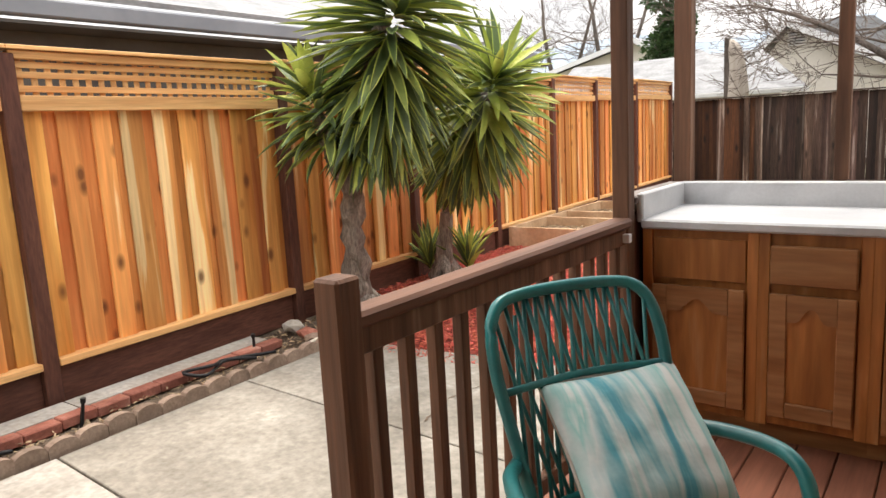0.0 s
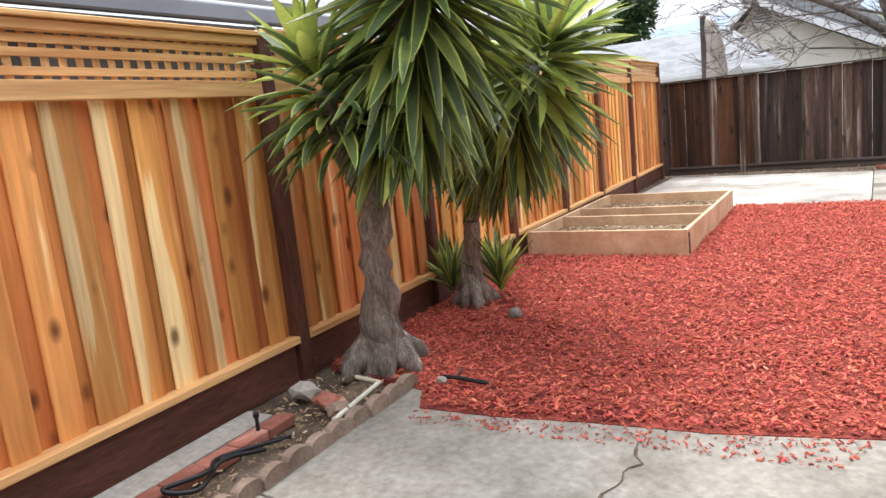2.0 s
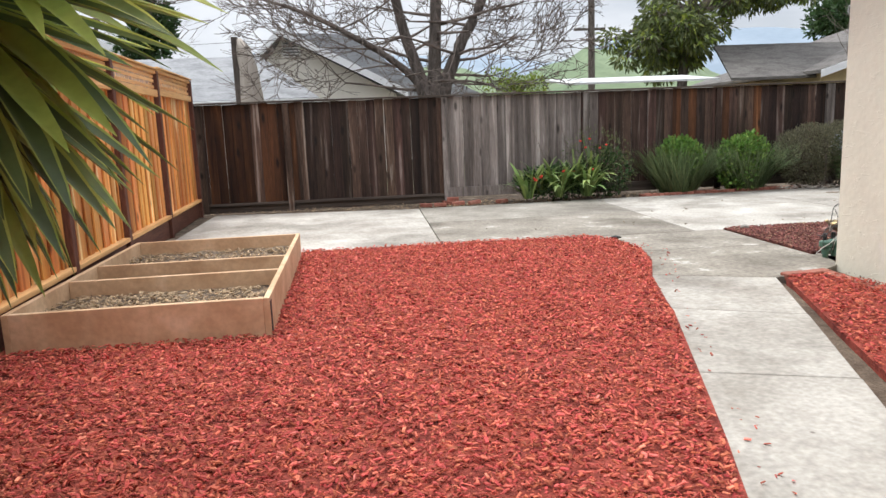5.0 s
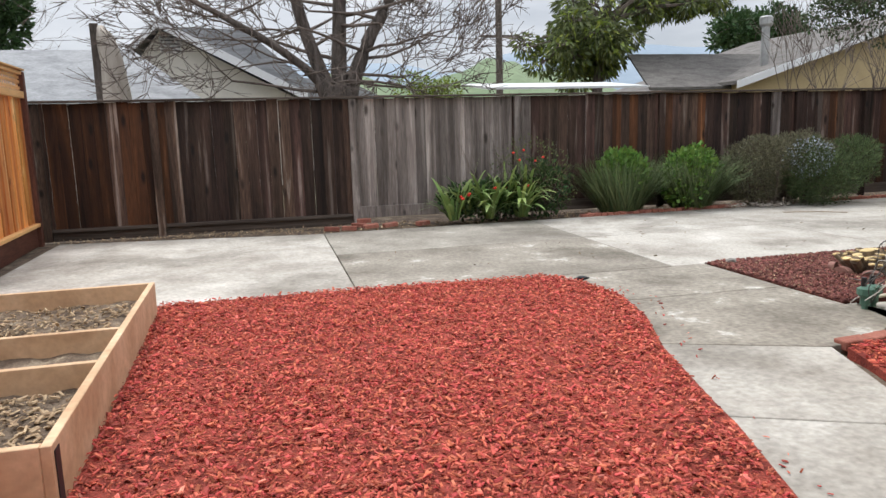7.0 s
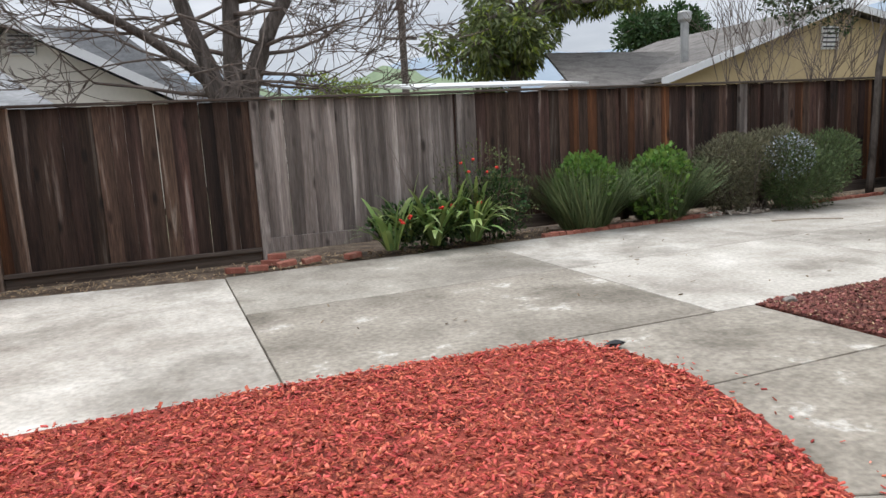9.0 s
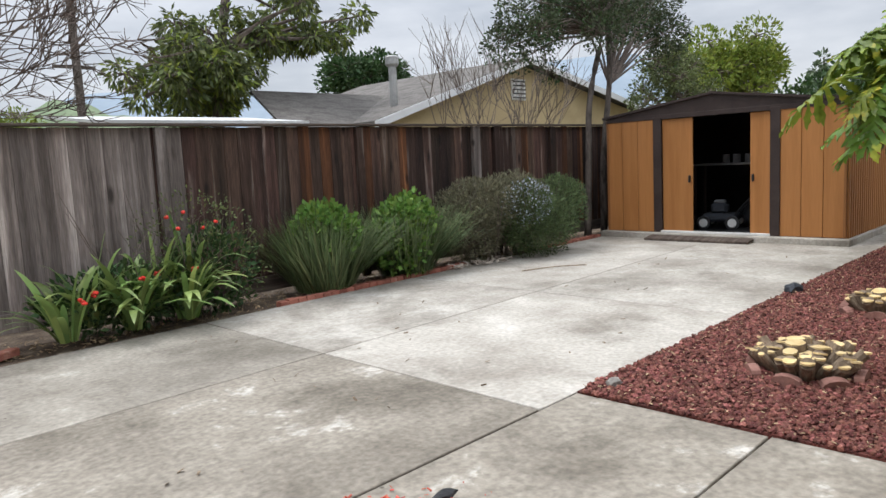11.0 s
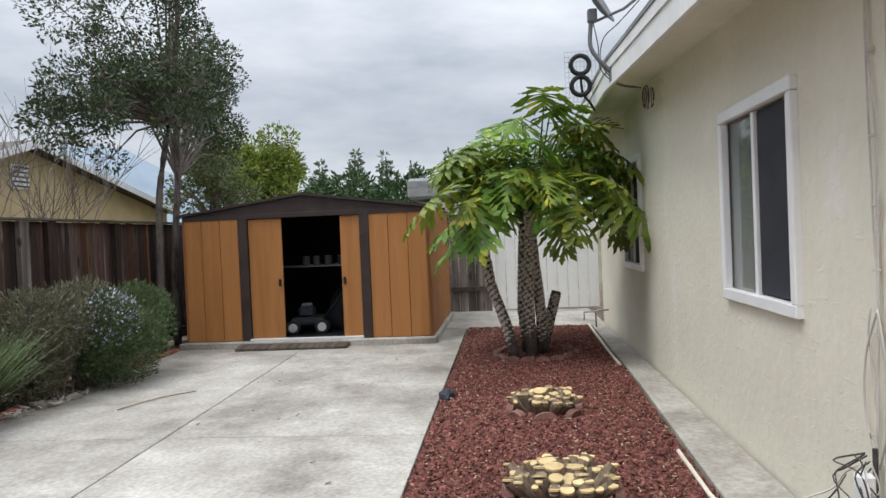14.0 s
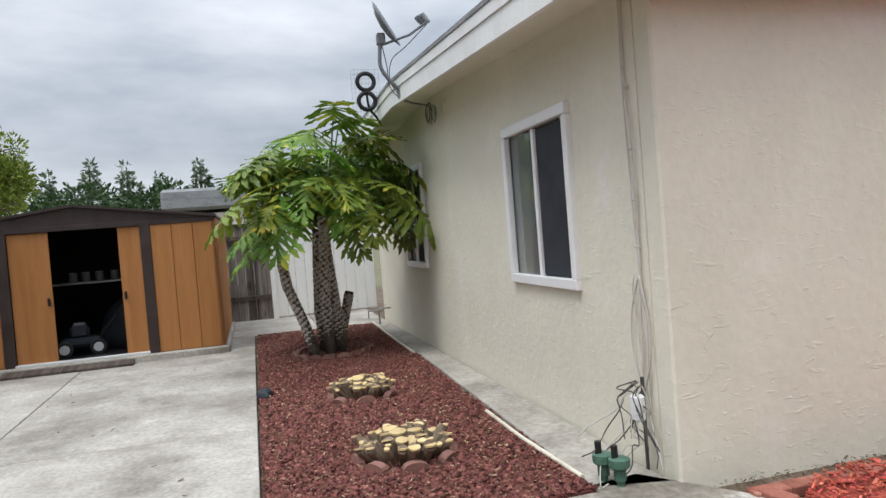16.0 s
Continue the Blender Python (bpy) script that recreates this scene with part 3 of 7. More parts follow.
bed(MULCH, 0.005, mulch_base, "mulch_bed", "bed of red dyed wood mulch beside the path")
bed(WEST_BED, 0.01, mulch_base, "mulch_bed", "narrow bed of red dyed wood mulch along the house")
bed(LAVA, 0.012, lava_base, "rock_bed", "long bed of dark red lava rock along the house")
NEAR = [(-4.22, 5.55), (-3.42, 5.35), (-3.3, 5.14), (-2.9, 5.16), (-2.4, 5.24), (-1.9, 5.29), (-1.29, 5.43), (-1.02, 6.25), (-0.77, 6.97), (-0.48, 7.87), (-0.18, 8.80), (-0.08, 9.2), (-2.8, 9.2), (-2.8, 8.93), (-4.4, 8.93)]
FAR = [(-2.8, 9.2), (-0.08, 9.2), (0.10, 9.85), (0.36, 10.50), (0.49, 11.10), (0.43, 11.59), (0.21, 11.91), (-0.5, 11.98), (-1.4, 12.0), (-2.4, 11.98), (-2.88, 11.96)]
chips("mulch_chips", NEAR, 44000, 0.005, 0.019, mulch_chip, "loose red dyed wood mulch chips", "mulch", 3, mound=0.012)
chips("mulch_chips", FAR, 28000, 0.005, 0.019, mulch_chip, "loose red dyed wood mulch chips", "mulch", 4, mound=0.012)
chips("mulch_chips", WEST_BED, 7000, 0.015, 0.02, mulch_chip, "loose red dyed wood mulch chips", "mulch", 5)
chips("stray_chips", [(-1.2, 5.5), (-0.98, 5.5), (0.0, 9.0), (0.75, 10.9), (0.6, 11.8), (0.3, 12.1), (0.55, 11.2), (0.40, 10.5), (-0.14, 8.8)], 90, 0.006, 0.014, mulch_chip, "stray red chips on the concrete path", "litter", 14, spread=0.004)
chips("stray_chips", [(-3.3, 4.95), (-1.4, 5.1), (-1.3, 5.4), (-1.9, 5.27), (-3.3, 5.14)], 420, 0.006, 0.014, mulch_chip, "stray red chips on the concrete slab", "litter", 15, spread=0.004)
chips("dry_leaves", [(-1.0, 12.4), (7.8, 12.3), (7.8, 15.3), (-1.0, 15.2)], 60, 0.008, 0.02, stem_brown, "few small dry leaves on the concrete", "litter", 16, flat=0.15, spread=0.004)
stones("lava_rocks", LAVA, 36000, 0.014, 0.020, lava_rock, "loose dark red lava rocks", "gravel", 6)
chips("straw_litter", LAVA, 2600, 0.030, 0.013, straw, "dry twigs and straw bits on the lava rock", "litter", 7, flat=0.1, spread=0.01)
chips("leaf_litter", SOIL_STRIP, 2200, -0.01, 0.022, straw, "dry leaves and twigs under the old fence", "litter", 8, flat=0.12)
chips("leaf_litter", SIDE_STRIP, 1500, -0.015, 0.02, straw, "dry leaves and grass bits along the new fence", "litter", 9, flat=0.12)


# ---- new cedar fence ----
def along(s, y=0.0, z=0.0):
    """A place on the new fence's own line: s along it, y behind its face."""
    return pose(s, y, z)


FENCE_AT = pose(-3.992, 0.0, 0.0, 0, 0, 93.12)
new_fence = thing("cedar_fence", "new cedar board fence with lattice top and brown posts", "fence", FENCE_AT)
POSTS = [-2.0, -0.2, 1.50, 3.345, 5.345, 7.05, 8.72, 10.38, 11.98, 13.93, 16.15]
rng = random.Random(11)
board_meshes = [mesh_of("board", boxed((0, 0, 0.5), (w, 0.018, 1.0), 0.003), cedar) for w in (0.125, 0.14, 0.155)]
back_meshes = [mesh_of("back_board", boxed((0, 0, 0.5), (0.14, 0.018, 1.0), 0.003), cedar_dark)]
slat_mesh = mesh_of("lattice_slat", boxed((0, 0, 0), (0.036, 0.008, 0.24), 0.002), cedar_rail)
for i, s in enumerate(POSTS):
    up = 0.011 * max(0.0, s - 4.5)
    part("post", boxed((s, 0.0, 0.97 + up / 2), (0.095, 0.10, 2.02 + up), 0.006), stain_brown, new_fence)
for a, b in zip(POSTS, POSTS[1:]):
    a, b = a + 0.049, b - 0.049
    mid, ln = (a + b) / 2, b - a
    up = 0.011 * max(0.0, mid - 4.5)
    part("kick_board", boxed((mid, 0.012, 0.10), (ln, 0.035, 0.25), 0.004), stain_long, new_fence)
    part("bottom_rail", boxed((mid, -0.012, 0.245), (ln, 0.085, 0.042), 0.004), cedar_long, new_fence)
    part("middle_rail", boxed((mid, -0.02, 1.715 + up), (ln, 0.042, 0.085), 0.004), cedar_long, new_fence)
    part("top_rail", boxed((mid, -0.015, 1.975 + up), (ln + 0.06, 0.05, 0.045), 0.004), cedar_long, new_fence)
    part("cap", boxed((mid, 0.0, 2.012 + up), (ln + 0.097, 0.13, 0.022), 0.003), cedar_long, new_fence)
    for k, z in enumerate((1.795, 1.87, 1.925)):
        part("lattice_strip", boxed((mid, -0.002, z + up), (ln, 0.009, 0.036), 0.002), cedar_long, new_fence)
    n = max(8, int(ln / 0.078))
    if b > 1.5:
        for k in range(n):
            piece("lattice_slat", slat_mesh, new_fence, pose(a + (k + 0.5) * ln / n, 0.012, 1.862 + up))
    h = 1.685 + up - 0.225
    x = a
    front = True
    while x < b - 0.03:
        w = rng.choice((0.125, 0.14, 0.155)) if front else rng.uniform(0.05, 0.095)
        w = min(w, b - x)
        if front:
            me = board_meshes[min(2, max(0, round((w - 0.125) / 0.015)))]
            base_w = (0.125, 0.14, 0.155)[board_meshes.index(me)]
            piece("board", me, new_fence, pose(x + w / 2, 0.015 + rng.uniform(-0.002, 0.002), 0.225) @ Matrix.Diagonal((w / base_w, 1, h, 1)))
        else:
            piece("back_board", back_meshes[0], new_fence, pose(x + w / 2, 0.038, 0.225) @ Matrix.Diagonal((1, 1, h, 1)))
        x += w
        front = not front

# ---- old dark fence ----
old = thing("old_board_fence", "weathered dark redwood board fence with a flat cap", "fence", pose(0, 16.29, 0))
ob_meshes = {k: mesh_of("board", boxed((0, 0, 0.5), (0.143, 0.018, 1.0), 0.003), m) for k, m in (("dark", old_fence), ("warm", old_fence_warm), ("grey", old_fence_grey))}
x, i = -4.86, 0
rng = random.Random(5)
while x < 12.0:
    kind = "grey" if -0.85 < x < 1.75 else ("warm" if (x < -3.4 and rng.random() < 0.55) or (2.4 < x < 4.9 and rng.random() < 0.25) or rng.random() < 0.12 else "dark")
    if kind == "grey" and rng.random() < 0.12:
        kind = "dark"
    z0 = 0.14 if x < -0.85 else 0.17
    piece("board", ob_meshes[kind], old, pose(x + 0.0715, 0.03 + rng.uniform(-0.004, 0.004), z0, 0, rng.uniform(-0.07, 0.07)) @ Matrix.Diagonal((1, 1, 1.735 - z0 + rng.uniform(-0.01, 0.003), 1)))
    x += 0.143 + rng.choice((0.0, 0.0, 0.001, 0.001, 0.005))
for x, m in ((-4.80, old_fence), (-3.42, old_fence), (-0.84, old_fence_grey), (1.56, old_fence_grey), (3.90, old_fence), (5.93, old_fence_grey), (6.35, old_fence), (7.67, old_fence), (9.9, old_fence)):
    part("post", boxed((x, -0.01, 0.86), (0.10 if x != 5.93 else 0.14, 0.06, 1.74), 0.004), m, old)
part("cap", boxed((3.5, 0.005, 1.752), (16.9, 0.13, 0.024), 0.003), old_rail, old)
part("bottom_rail", boxed((-2.83, -0.005, 0.125), (3.95, 0.05, 0.04), 0.003), old_rail, old)
part("kick_board", boxed((-2.83, 0.03, 0.05), (3.95, 0.03, 0.13), 0.003), old_rail, old)
part("kick_board", boxed((0.36, -0.005, 0.16), (2.3, 0.03, 0.16), 0.003), old_fence_grey, old)
part("kick_board", boxed((6.8, 0.0, 0.11), (10.4, 0.03, 0.16), 0.003), old_rail, old)

# ---- end fence and white gate ----
endf = thing("side_fence", "grey weathered board fence beside the white gate", "fence", pose(11.75, 0, 0))
rng = random.Random(8)
y = 11.62
while y < 16.2:
    piece("board", ob_meshes["grey"], endf, pose(0, y + 0.0715, 0.02, 0, 0, 90) @ Matrix.Diagonal((1, 1, 1.72, 1)))
    y += 0.147
part("rail", boxed((-0.03, 13.9, 0.42), (0.04, 4.5, 0.085), 0.004), old_rail, endf)
part("rail", boxed((-0.03, 13.9, 1.5), (0.04, 4.5, 0.085), 0.004), old_rail, endf)
part("cap", boxed((0, 13.9, 1.75), (0.1, 4.6, 0.025), 0.004), old_rail, endf)
gate = thing("gate", "white painted board gate beside the house", "gate", pose(11.72, 0, 0))
gb = mesh_of("board", boxed((0, 0, 0.5), (0.022, 0.176, 1.0), 0.004), white_paint)
for k in range(10):
    piece("board", gb, gate, pose(rng.uniform(-0.003, 0.003), 9.83 + 0.181 * k, 0.04) @ Matrix.Diagonal((1, 1, 1.75, 1)))
part("post", boxed((0, 11.585, 0.9), (0.09, 0.09, 1.8), 0.005), white_paint, gate)
for z in (0.3, 1.55):
    part("rail", boxed((0.03, 10.65, z), (0.04, 1.8, 0.09), 0.004), white_paint, gate)


# ---- house ----
house = thing("house", "cream stucco house with a white eave", "house", kind="structure")
WX0, WX1, HZ = 1.72, 10.05, 2.50
WINS = [(2.705, 3.83, 0.945, 2.08), (6.70, 7.72, 0.96, 2.14)]


def wall_pieces(x0, x1, z1, wins, y0, y1):
    bm = bmesh.new()
    cur = x0
    for a, b, c, d in wins:
        box(bm, ((cur + a) / 2, (y0 + y1) / 2, z1 / 2 - 0.05), (a - cur, y1 - y0, z1 + 0.1))
        box(bm, ((a + b) / 2, (y0 + y1) / 2, c / 2 - 0.05), (b - a, y1 - y0, c + 0.1))
        box(bm, ((a + b) / 2, (y0 + y1) / 2, (d + z1) / 2), (b - a, y1 - y0, z1 - d))
        cur = b
    box(bm, ((cur + x1) / 2, (y0 + y1) / 2, z1 / 2 - 0.05), (x1 - cur, y1 - y0, z1 + 0.1))
    bmesh.ops.remove_doubles(bm, verts=bm.verts, dist=0.0005)
    return bm


part("wall_north", wall_pieces(WX0 + 0.16, WX1, HZ, WINS, 9.74, 9.9), stucco, house)
part("wall_west", boxed((WX0 + 0.08, 3.95, 1.225), (0.16, 11.9, 2.65), 0.012), stucco, house)
part("wall_east", boxed((9.97, 3.87, 1.35), (0.16, 11.73, 2.9)), stucco, house)
part("wall_south", boxed((2.9, -2.08, 1.35), (14.3, 0.16, 2.9)), stucco, house)


def eave(x):
    """The rake's lower edge: a very low gable."""
    return 2.47 + 0.061 * (x - 2) if x < 6 else 2.714 - 0.03 * (x - 6)


for a, b in ((1.4, 6.0), (6.0, 10.5)):
    za, zb = eave(a), eave(b)
    for nm, y0, y1, lo, hi, mt in (("soffit", 9.9, 10.32, 0.10, 0.12, stucco), ("fascia", 10.32, 10.35, 0.0, 0.15, white_paint), ("drip_edge", 10.32, 10.362, 0.153, 0.235, white_paint), ("roof", -2.3, 10.37, 0.237, 0.27, roof_grey)):
        bm = bmesh.new()
        lo4 = [bm.verts.new(p) for p in ((a, y0, za + lo), (b, y0, zb + lo), (b, y1, zb + lo), (a, y1, za + lo))]
        hi4 = [bm.verts.new(p) for p in ((a, y0, za + hi), (b, y0, zb + hi), (b, y1, zb + hi), (a, y1, za + hi))]
        bm.faces.new(hi4), bm.faces.new(lo4[::-1])
        for k in range(4):
            bm.faces.new((lo4[k], lo4[(k + 1) % 4], hi4[(k + 1) % 4], hi4[k]))
        bmesh.ops.recalc_face_normals(bm, faces=bm.faces)
        part(nm, bm, mt, house)
bm = bmesh.new()
q = [(WX0, 2.501), (10.05, 2.501), (10.05, eave(10.05) + 0.105), (6.0, eave(6.0) + 0.105), (WX0, eave(WX0) + 0.105)]
f0 = [bm.verts.new((x, 9.74, z)) for x, z in q]
f1 = [bm.verts.new((x, 9.9, z)) for x, z in q]
bm.faces.new(f0), bm.faces.new(f1[::-1])
for k in range(5):
    bm.faces.new((f0[k], f1[k], f1[(k + 1) % 5], f0[(k + 1) % 5]))
bmesh.ops.recalc_face_normals(bm, faces=bm.faces)
part("wall_gable", bm, stucco, house)
part("soffit_west", boxed((1.63, 3.95, 2.565), (0.17, 11.8, 0.02)), stucco, house)
part("fascia_west", boxed((1.53, 4.0, 2.565), (0.03, 12.6, 0.22), 0.006), white_paint, house)


screen_mesh = surf("screen_mesh", (0.028, 0.031, 0.038), (0.04, 0.044, 0.052), (1, 1, 1), 3, 200, 0.8, 0.1, fine=0.2)


def window(name, a, b, c, d, label):
    w = thing(name, label, "window", kind="structure")
    wd, ht, cx, cz = b - a, d - c, (a + b) / 2, (c + d) / 2
    y = 9.915
    part("trim", boxed((cx, y, d + 0.002), (wd + 0.05, 0.05, 0.075), 0.006), vinyl, w)
    part("trim", boxed((cx, y, c + 0.008), (wd + 0.05, 0.05, 0.07), 0.006), vinyl, w)
    for x in (a + 0.005, b - 0.005):
        part("trim", boxed((x, y, cz), (0.065, 0.05, ht - 0.08), 0.006), vinyl, w)
    part("mullion", boxed((cx + 0.04, y - 0.022, cz), (0.045, 0.03, ht - 0.08), 0.004), vinyl, w)
    # the far sash is bare glass, the near one lies behind an insect screen
    g = part("pane", boxed(((a + cx) / 2, y - 0.055, cz), (wd / 2, 0.006, ht - 0.08)), glass, w)
    g2 = part("pane", boxed(((b + cx) / 2, y - 0.035, cz), (wd / 2, 0.006, ht - 0.08)), glass, w)
    part("insect_screen", boxed(((a + cx) / 2 + 0.02, y - 0.028, cz), (wd / 2 - 0.02, 0.004, ht - 0.1)), screen_mesh, w)
    g.visible_shadow = g2.visible_shadow = False
    # near-black sheet stands in for the unlit room behind the panes
    part("dark_room_sheet", boxed((cx, 9.70, cz), (wd - 0.02, 0.02, ht)), unlit_room, w)
    return w


window("window_1", *WINS[0], "white vinyl sliding window in the stucco wall")
window("window_2", *WINS[1], "small white vinyl window beyond the large plant")
inner = part("ceiling", boxed((6, 4, 2.84), (7.8, 11.6, 0.03)), house_white, None)
tagged(inner, "plain ceiling inside the house", "ceiling", kind="structure")


# ---- raised planter ----
planter = thing("raised_planter", "raised planter box of new lumber with two beds", "planter", pose(-3.60, 10.22, 0, 0, 0, 1.5))
PW, PL, PH = 1.54, 2.80, 0.255
for x in (-PW / 2, PW / 2):
    part("side_board", boxed((x, 0, PH / 2), (0.038, PL, PH), 0.003), lumber, planter)
for y in (-PL / 2 + 0.02, PL / 2 - 0.02):
    part("end_board", boxed((0, y, PH / 2), (PW - 0.04, 0.038, PH), 0.003), lumber, planter)
for y in (-0.43, 0.17):
    part("divider", boxed((0, y, PH / 2), (PW - 0.04, 0.038, PH - 0.006), 0.003), lumber, planter)
for x in (-1, 1):
    part("bracket", boxed((x * (PW / 2 + 0.021), -PL / 2 + 0.05, PH / 2), (0.004, 0.06, 0.2), 0.001), black_plastic, planter)
bm = bmesh.new()
bmesh.ops.create_grid(bm, x_segments=30, y_segments=50, size=0.5, matrix=Matrix.Translation((0, 0, 0.13)) @ Matrix.Diagonal((PW - 0.05, PL - 0.05, 1, 1)))
for v in bm.verts:
    v.co.z += 0.03 * noise.noise(v.co * 7)
part("soil", bm, soil, planter, "dry brown soil", smooth=True)
chips("soil_crumbs", [(-4.35, 9.0), (-2.9, 9.0), (-2.9, 9.7), (-4.3, 9.7)], 1100, 0.14, 0.025, straw, "dry crumbs and bits on the planter soil", "litter", 19, spread=0.02)
chips("soil_crumbs", [(-4.35, 10.45), (-2.9, 10.45), (-2.9, 11.5), (-4.35, 11.5)], 900, 0.14, 0.025, straw, "dry crumbs and bits on the planter soil", "litter", 20, spread=0.02)


# ---- deck with railing, counter and posts ----
deck = thing("deck", "red-brown stained wooden deck boards", "deck", kind="structure")
dm = mesh_of("deck_board", boxed((0, 0, -0.014), (0.138, 6.9, 0.028), 0.004), deck_mat)
for k in range(22):
    piece("deck_board", dm, deck, pose(-1.09 + 0.1425 * k, 1.45, 0.15))
part("rim_joist", boxed((-1.18, 1.45, 0.055), (0.035, 6.9, 0.19), 0.004), rail_wood, deck)
part("joists", boxed((0.4, 1.45, 0.05), (3.1, 6.85, 0.12)), stain_brown, deck)
railing = thing("deck_railing", "weathered brown wooden railing with square balusters", "railing", pose(-1.085, 0, 0.15))
bm = boxed((0.015, 2.635, 0.497), (0.076, 0.076, 1.01), 0.007)
part("newel_post", bm, rail_wood, railing, "weathered newel post with a worn top")
part("handrail", boxed((0, 3.478, 0.893), (0.082, 1.62, 0.04), 0.01), rail_top, railing)
part("top_rail", boxed((0, 3.478, 0.838), (0.036, 1.60, 0.066), 0.004), rail_wood, railing)
part("bottom_rail", boxed((0, 3.478, 0.09), (0.036, 1.60, 0.066), 0.004), rail_wood, railing)
bal = mesh_of("baluster", boxed((0, 0, 0.45), (0.034, 0.036, 0.80), 0.003), rail_wood)
for k in range(13):
    piece("baluster", bal, railing, pose(-0.01, 2.765 + 0.121 * k, 0))
part("rail_bracket", boxed((0.03, 4.25, 0.835), (0.03, 0.03, 0.035), 0.002), vinyl, railing)

shelter = thing("patio_cover", "brown stained wooden posts over the deck, with unseen beams and roof added", "pergola", pose(0, 0, 0.15))
for nm, x, y, w in (("post", -1.10, 4.33, 0.07), ("post", -1.103, 5.125, 0.08), ("post", -0.40, 5.0, 0.055)):
    part(nm, boxed((x, y, 1.7 if x > -1 else 1.13), (w, w, 1.4 if x > -1 else 2.52), 0.005), rail_wood, shelter)
# beams and roof are unseen additions; the roof's reach sets the deck's shade
part("beam", boxed((0.2, 5.05, 2.45), (2.9, 0.09, 0.14), 0.005), rail_wood, shelter)
part("roof_sheet", boxed((0.45, 0.95, 2.56), (3.2, 6.5, 0.06), 0.004), stain_brown, shelter)
part("beam", boxed((-1.10, 1.4, 2.45), (0.09, 7.2, 0.14), 0.005), rail_wood, shelter)

# half wall behind the counter, with lap siding outside
half = thing("siding_wall", "low outdoor wall with pale lap siding and a brown cap", "wall", kind="structure")
part("core", boxed((0.37, 5.02, 0.56), (2.84, 0.06, 1.0)), stain_brown, half)
part("core_side", boxed((-1.10, 4.69, 0.56), (0.05, 0.63, 1.0)), stain_brown, half)
sw = mesh_of("siding_board", boxed((0, 0, 0), (0.016, 0.70, 0.165), 0.003, pose(0, 0, 0, 0, 4.5, 0)), siding_mat)
sn = mesh_of("siding_board", boxed((0, 0, 0), (2.8, 0.016, 0.165), 0.003, pose(0, 0, 0, 4.5, 0, 0)), siding_mat)
for k in range(7):
    piece("siding_board", sw, half, pose(-1.134, 4.705, 0.095 + 0.152 * k))
    piece("siding_board", sn, half, pose(0.36, 5.062, 0.095 + 0.152 * k))
part("cap", boxed((-1.108, 4.71, 1.125), (0.10, 0.69, 0.03), 0.005), cap_grey, half)
part("cap", boxed((0.42, 5.03, 1.125), (2.9, 0.12, 0.03), 0.005), cap_grey, half)

counter = thing("countertop", "pale grey laminate countertop with a backsplash", "countertop", pose(0, 0, 0.15))
part("slab", boxed((0.34, 4.665, 0.875), (2.78, 0.56, 0.04), 0.008), counter_mat, counter)
part("backsplash", boxed((0.34, 4.945, 0.94), (2.80, 0.03, 0.12), 0.006), counter_mat, counter)
part("side_splash", boxed((-1.055, 4.66, 0.94), (0.03, 0.54, 0.12), 0.006), counter_mat, counter)


def cathedral_door(w, h):
    """A raised-panel door with an arched top rail; its front faces -y."""
    st = 0.062
    stiles = [boxed((q * (w / 2 - st / 2), 0, h / 2), (st, 0.02, h), 0.004) for q in (-1, 1)]
    low_rail = boxed((0, 0, st / 2), (w - 2 * st, 0.02, st), 0.004)
    rail_bm = bmesh.new()
    n = 16
    a, b = -w / 2 + st, w / 2 - st
    top, bot = [], []
    for i in range(n + 1):
        u = i / n
        s = max(0.0, 1 - abs(2 * u - 1) / 0.62)
        drop = 0.105 - 0.055 * (0.5 - 0.5 * math.cos(math.pi * min(1, s * 1.15)))
        top.append((a + (b - a) * u, h))
        bot.append((a + (b - a) * u, h - drop))
    for i in range(n):
        q = [top[i], top[i + 1], bot[i + 1], bot[i]]
        f0 = [rail_bm.verts.new((x, -0.01, z)) for x, z in q]
        f1 = [rail_bm.verts.new((x, 0.01, z)) for x, z in q]
        rail_bm.faces.new(f0[::-1])
        rail_bm.faces.new(f1)
        rail_bm.faces.new((f0[2], f0[3], f1[3], f1[2]))
        rail_bm.faces.new((f0[0], f0[1], f1[1], f1[0]))
    bmesh.ops.remove_doubles(rail_bm, verts=rail_bm.verts, dist=0.0002)
    bmesh.ops.recalc_face_normals(rail_bm, faces=rail_bm.faces)
    panel = boxed((0, 0.006, h / 2), (w - 2 * st + 0.01, 0.008, h - 2 * st + 0.03))
    return stiles, low_rail, rail_bm, panel


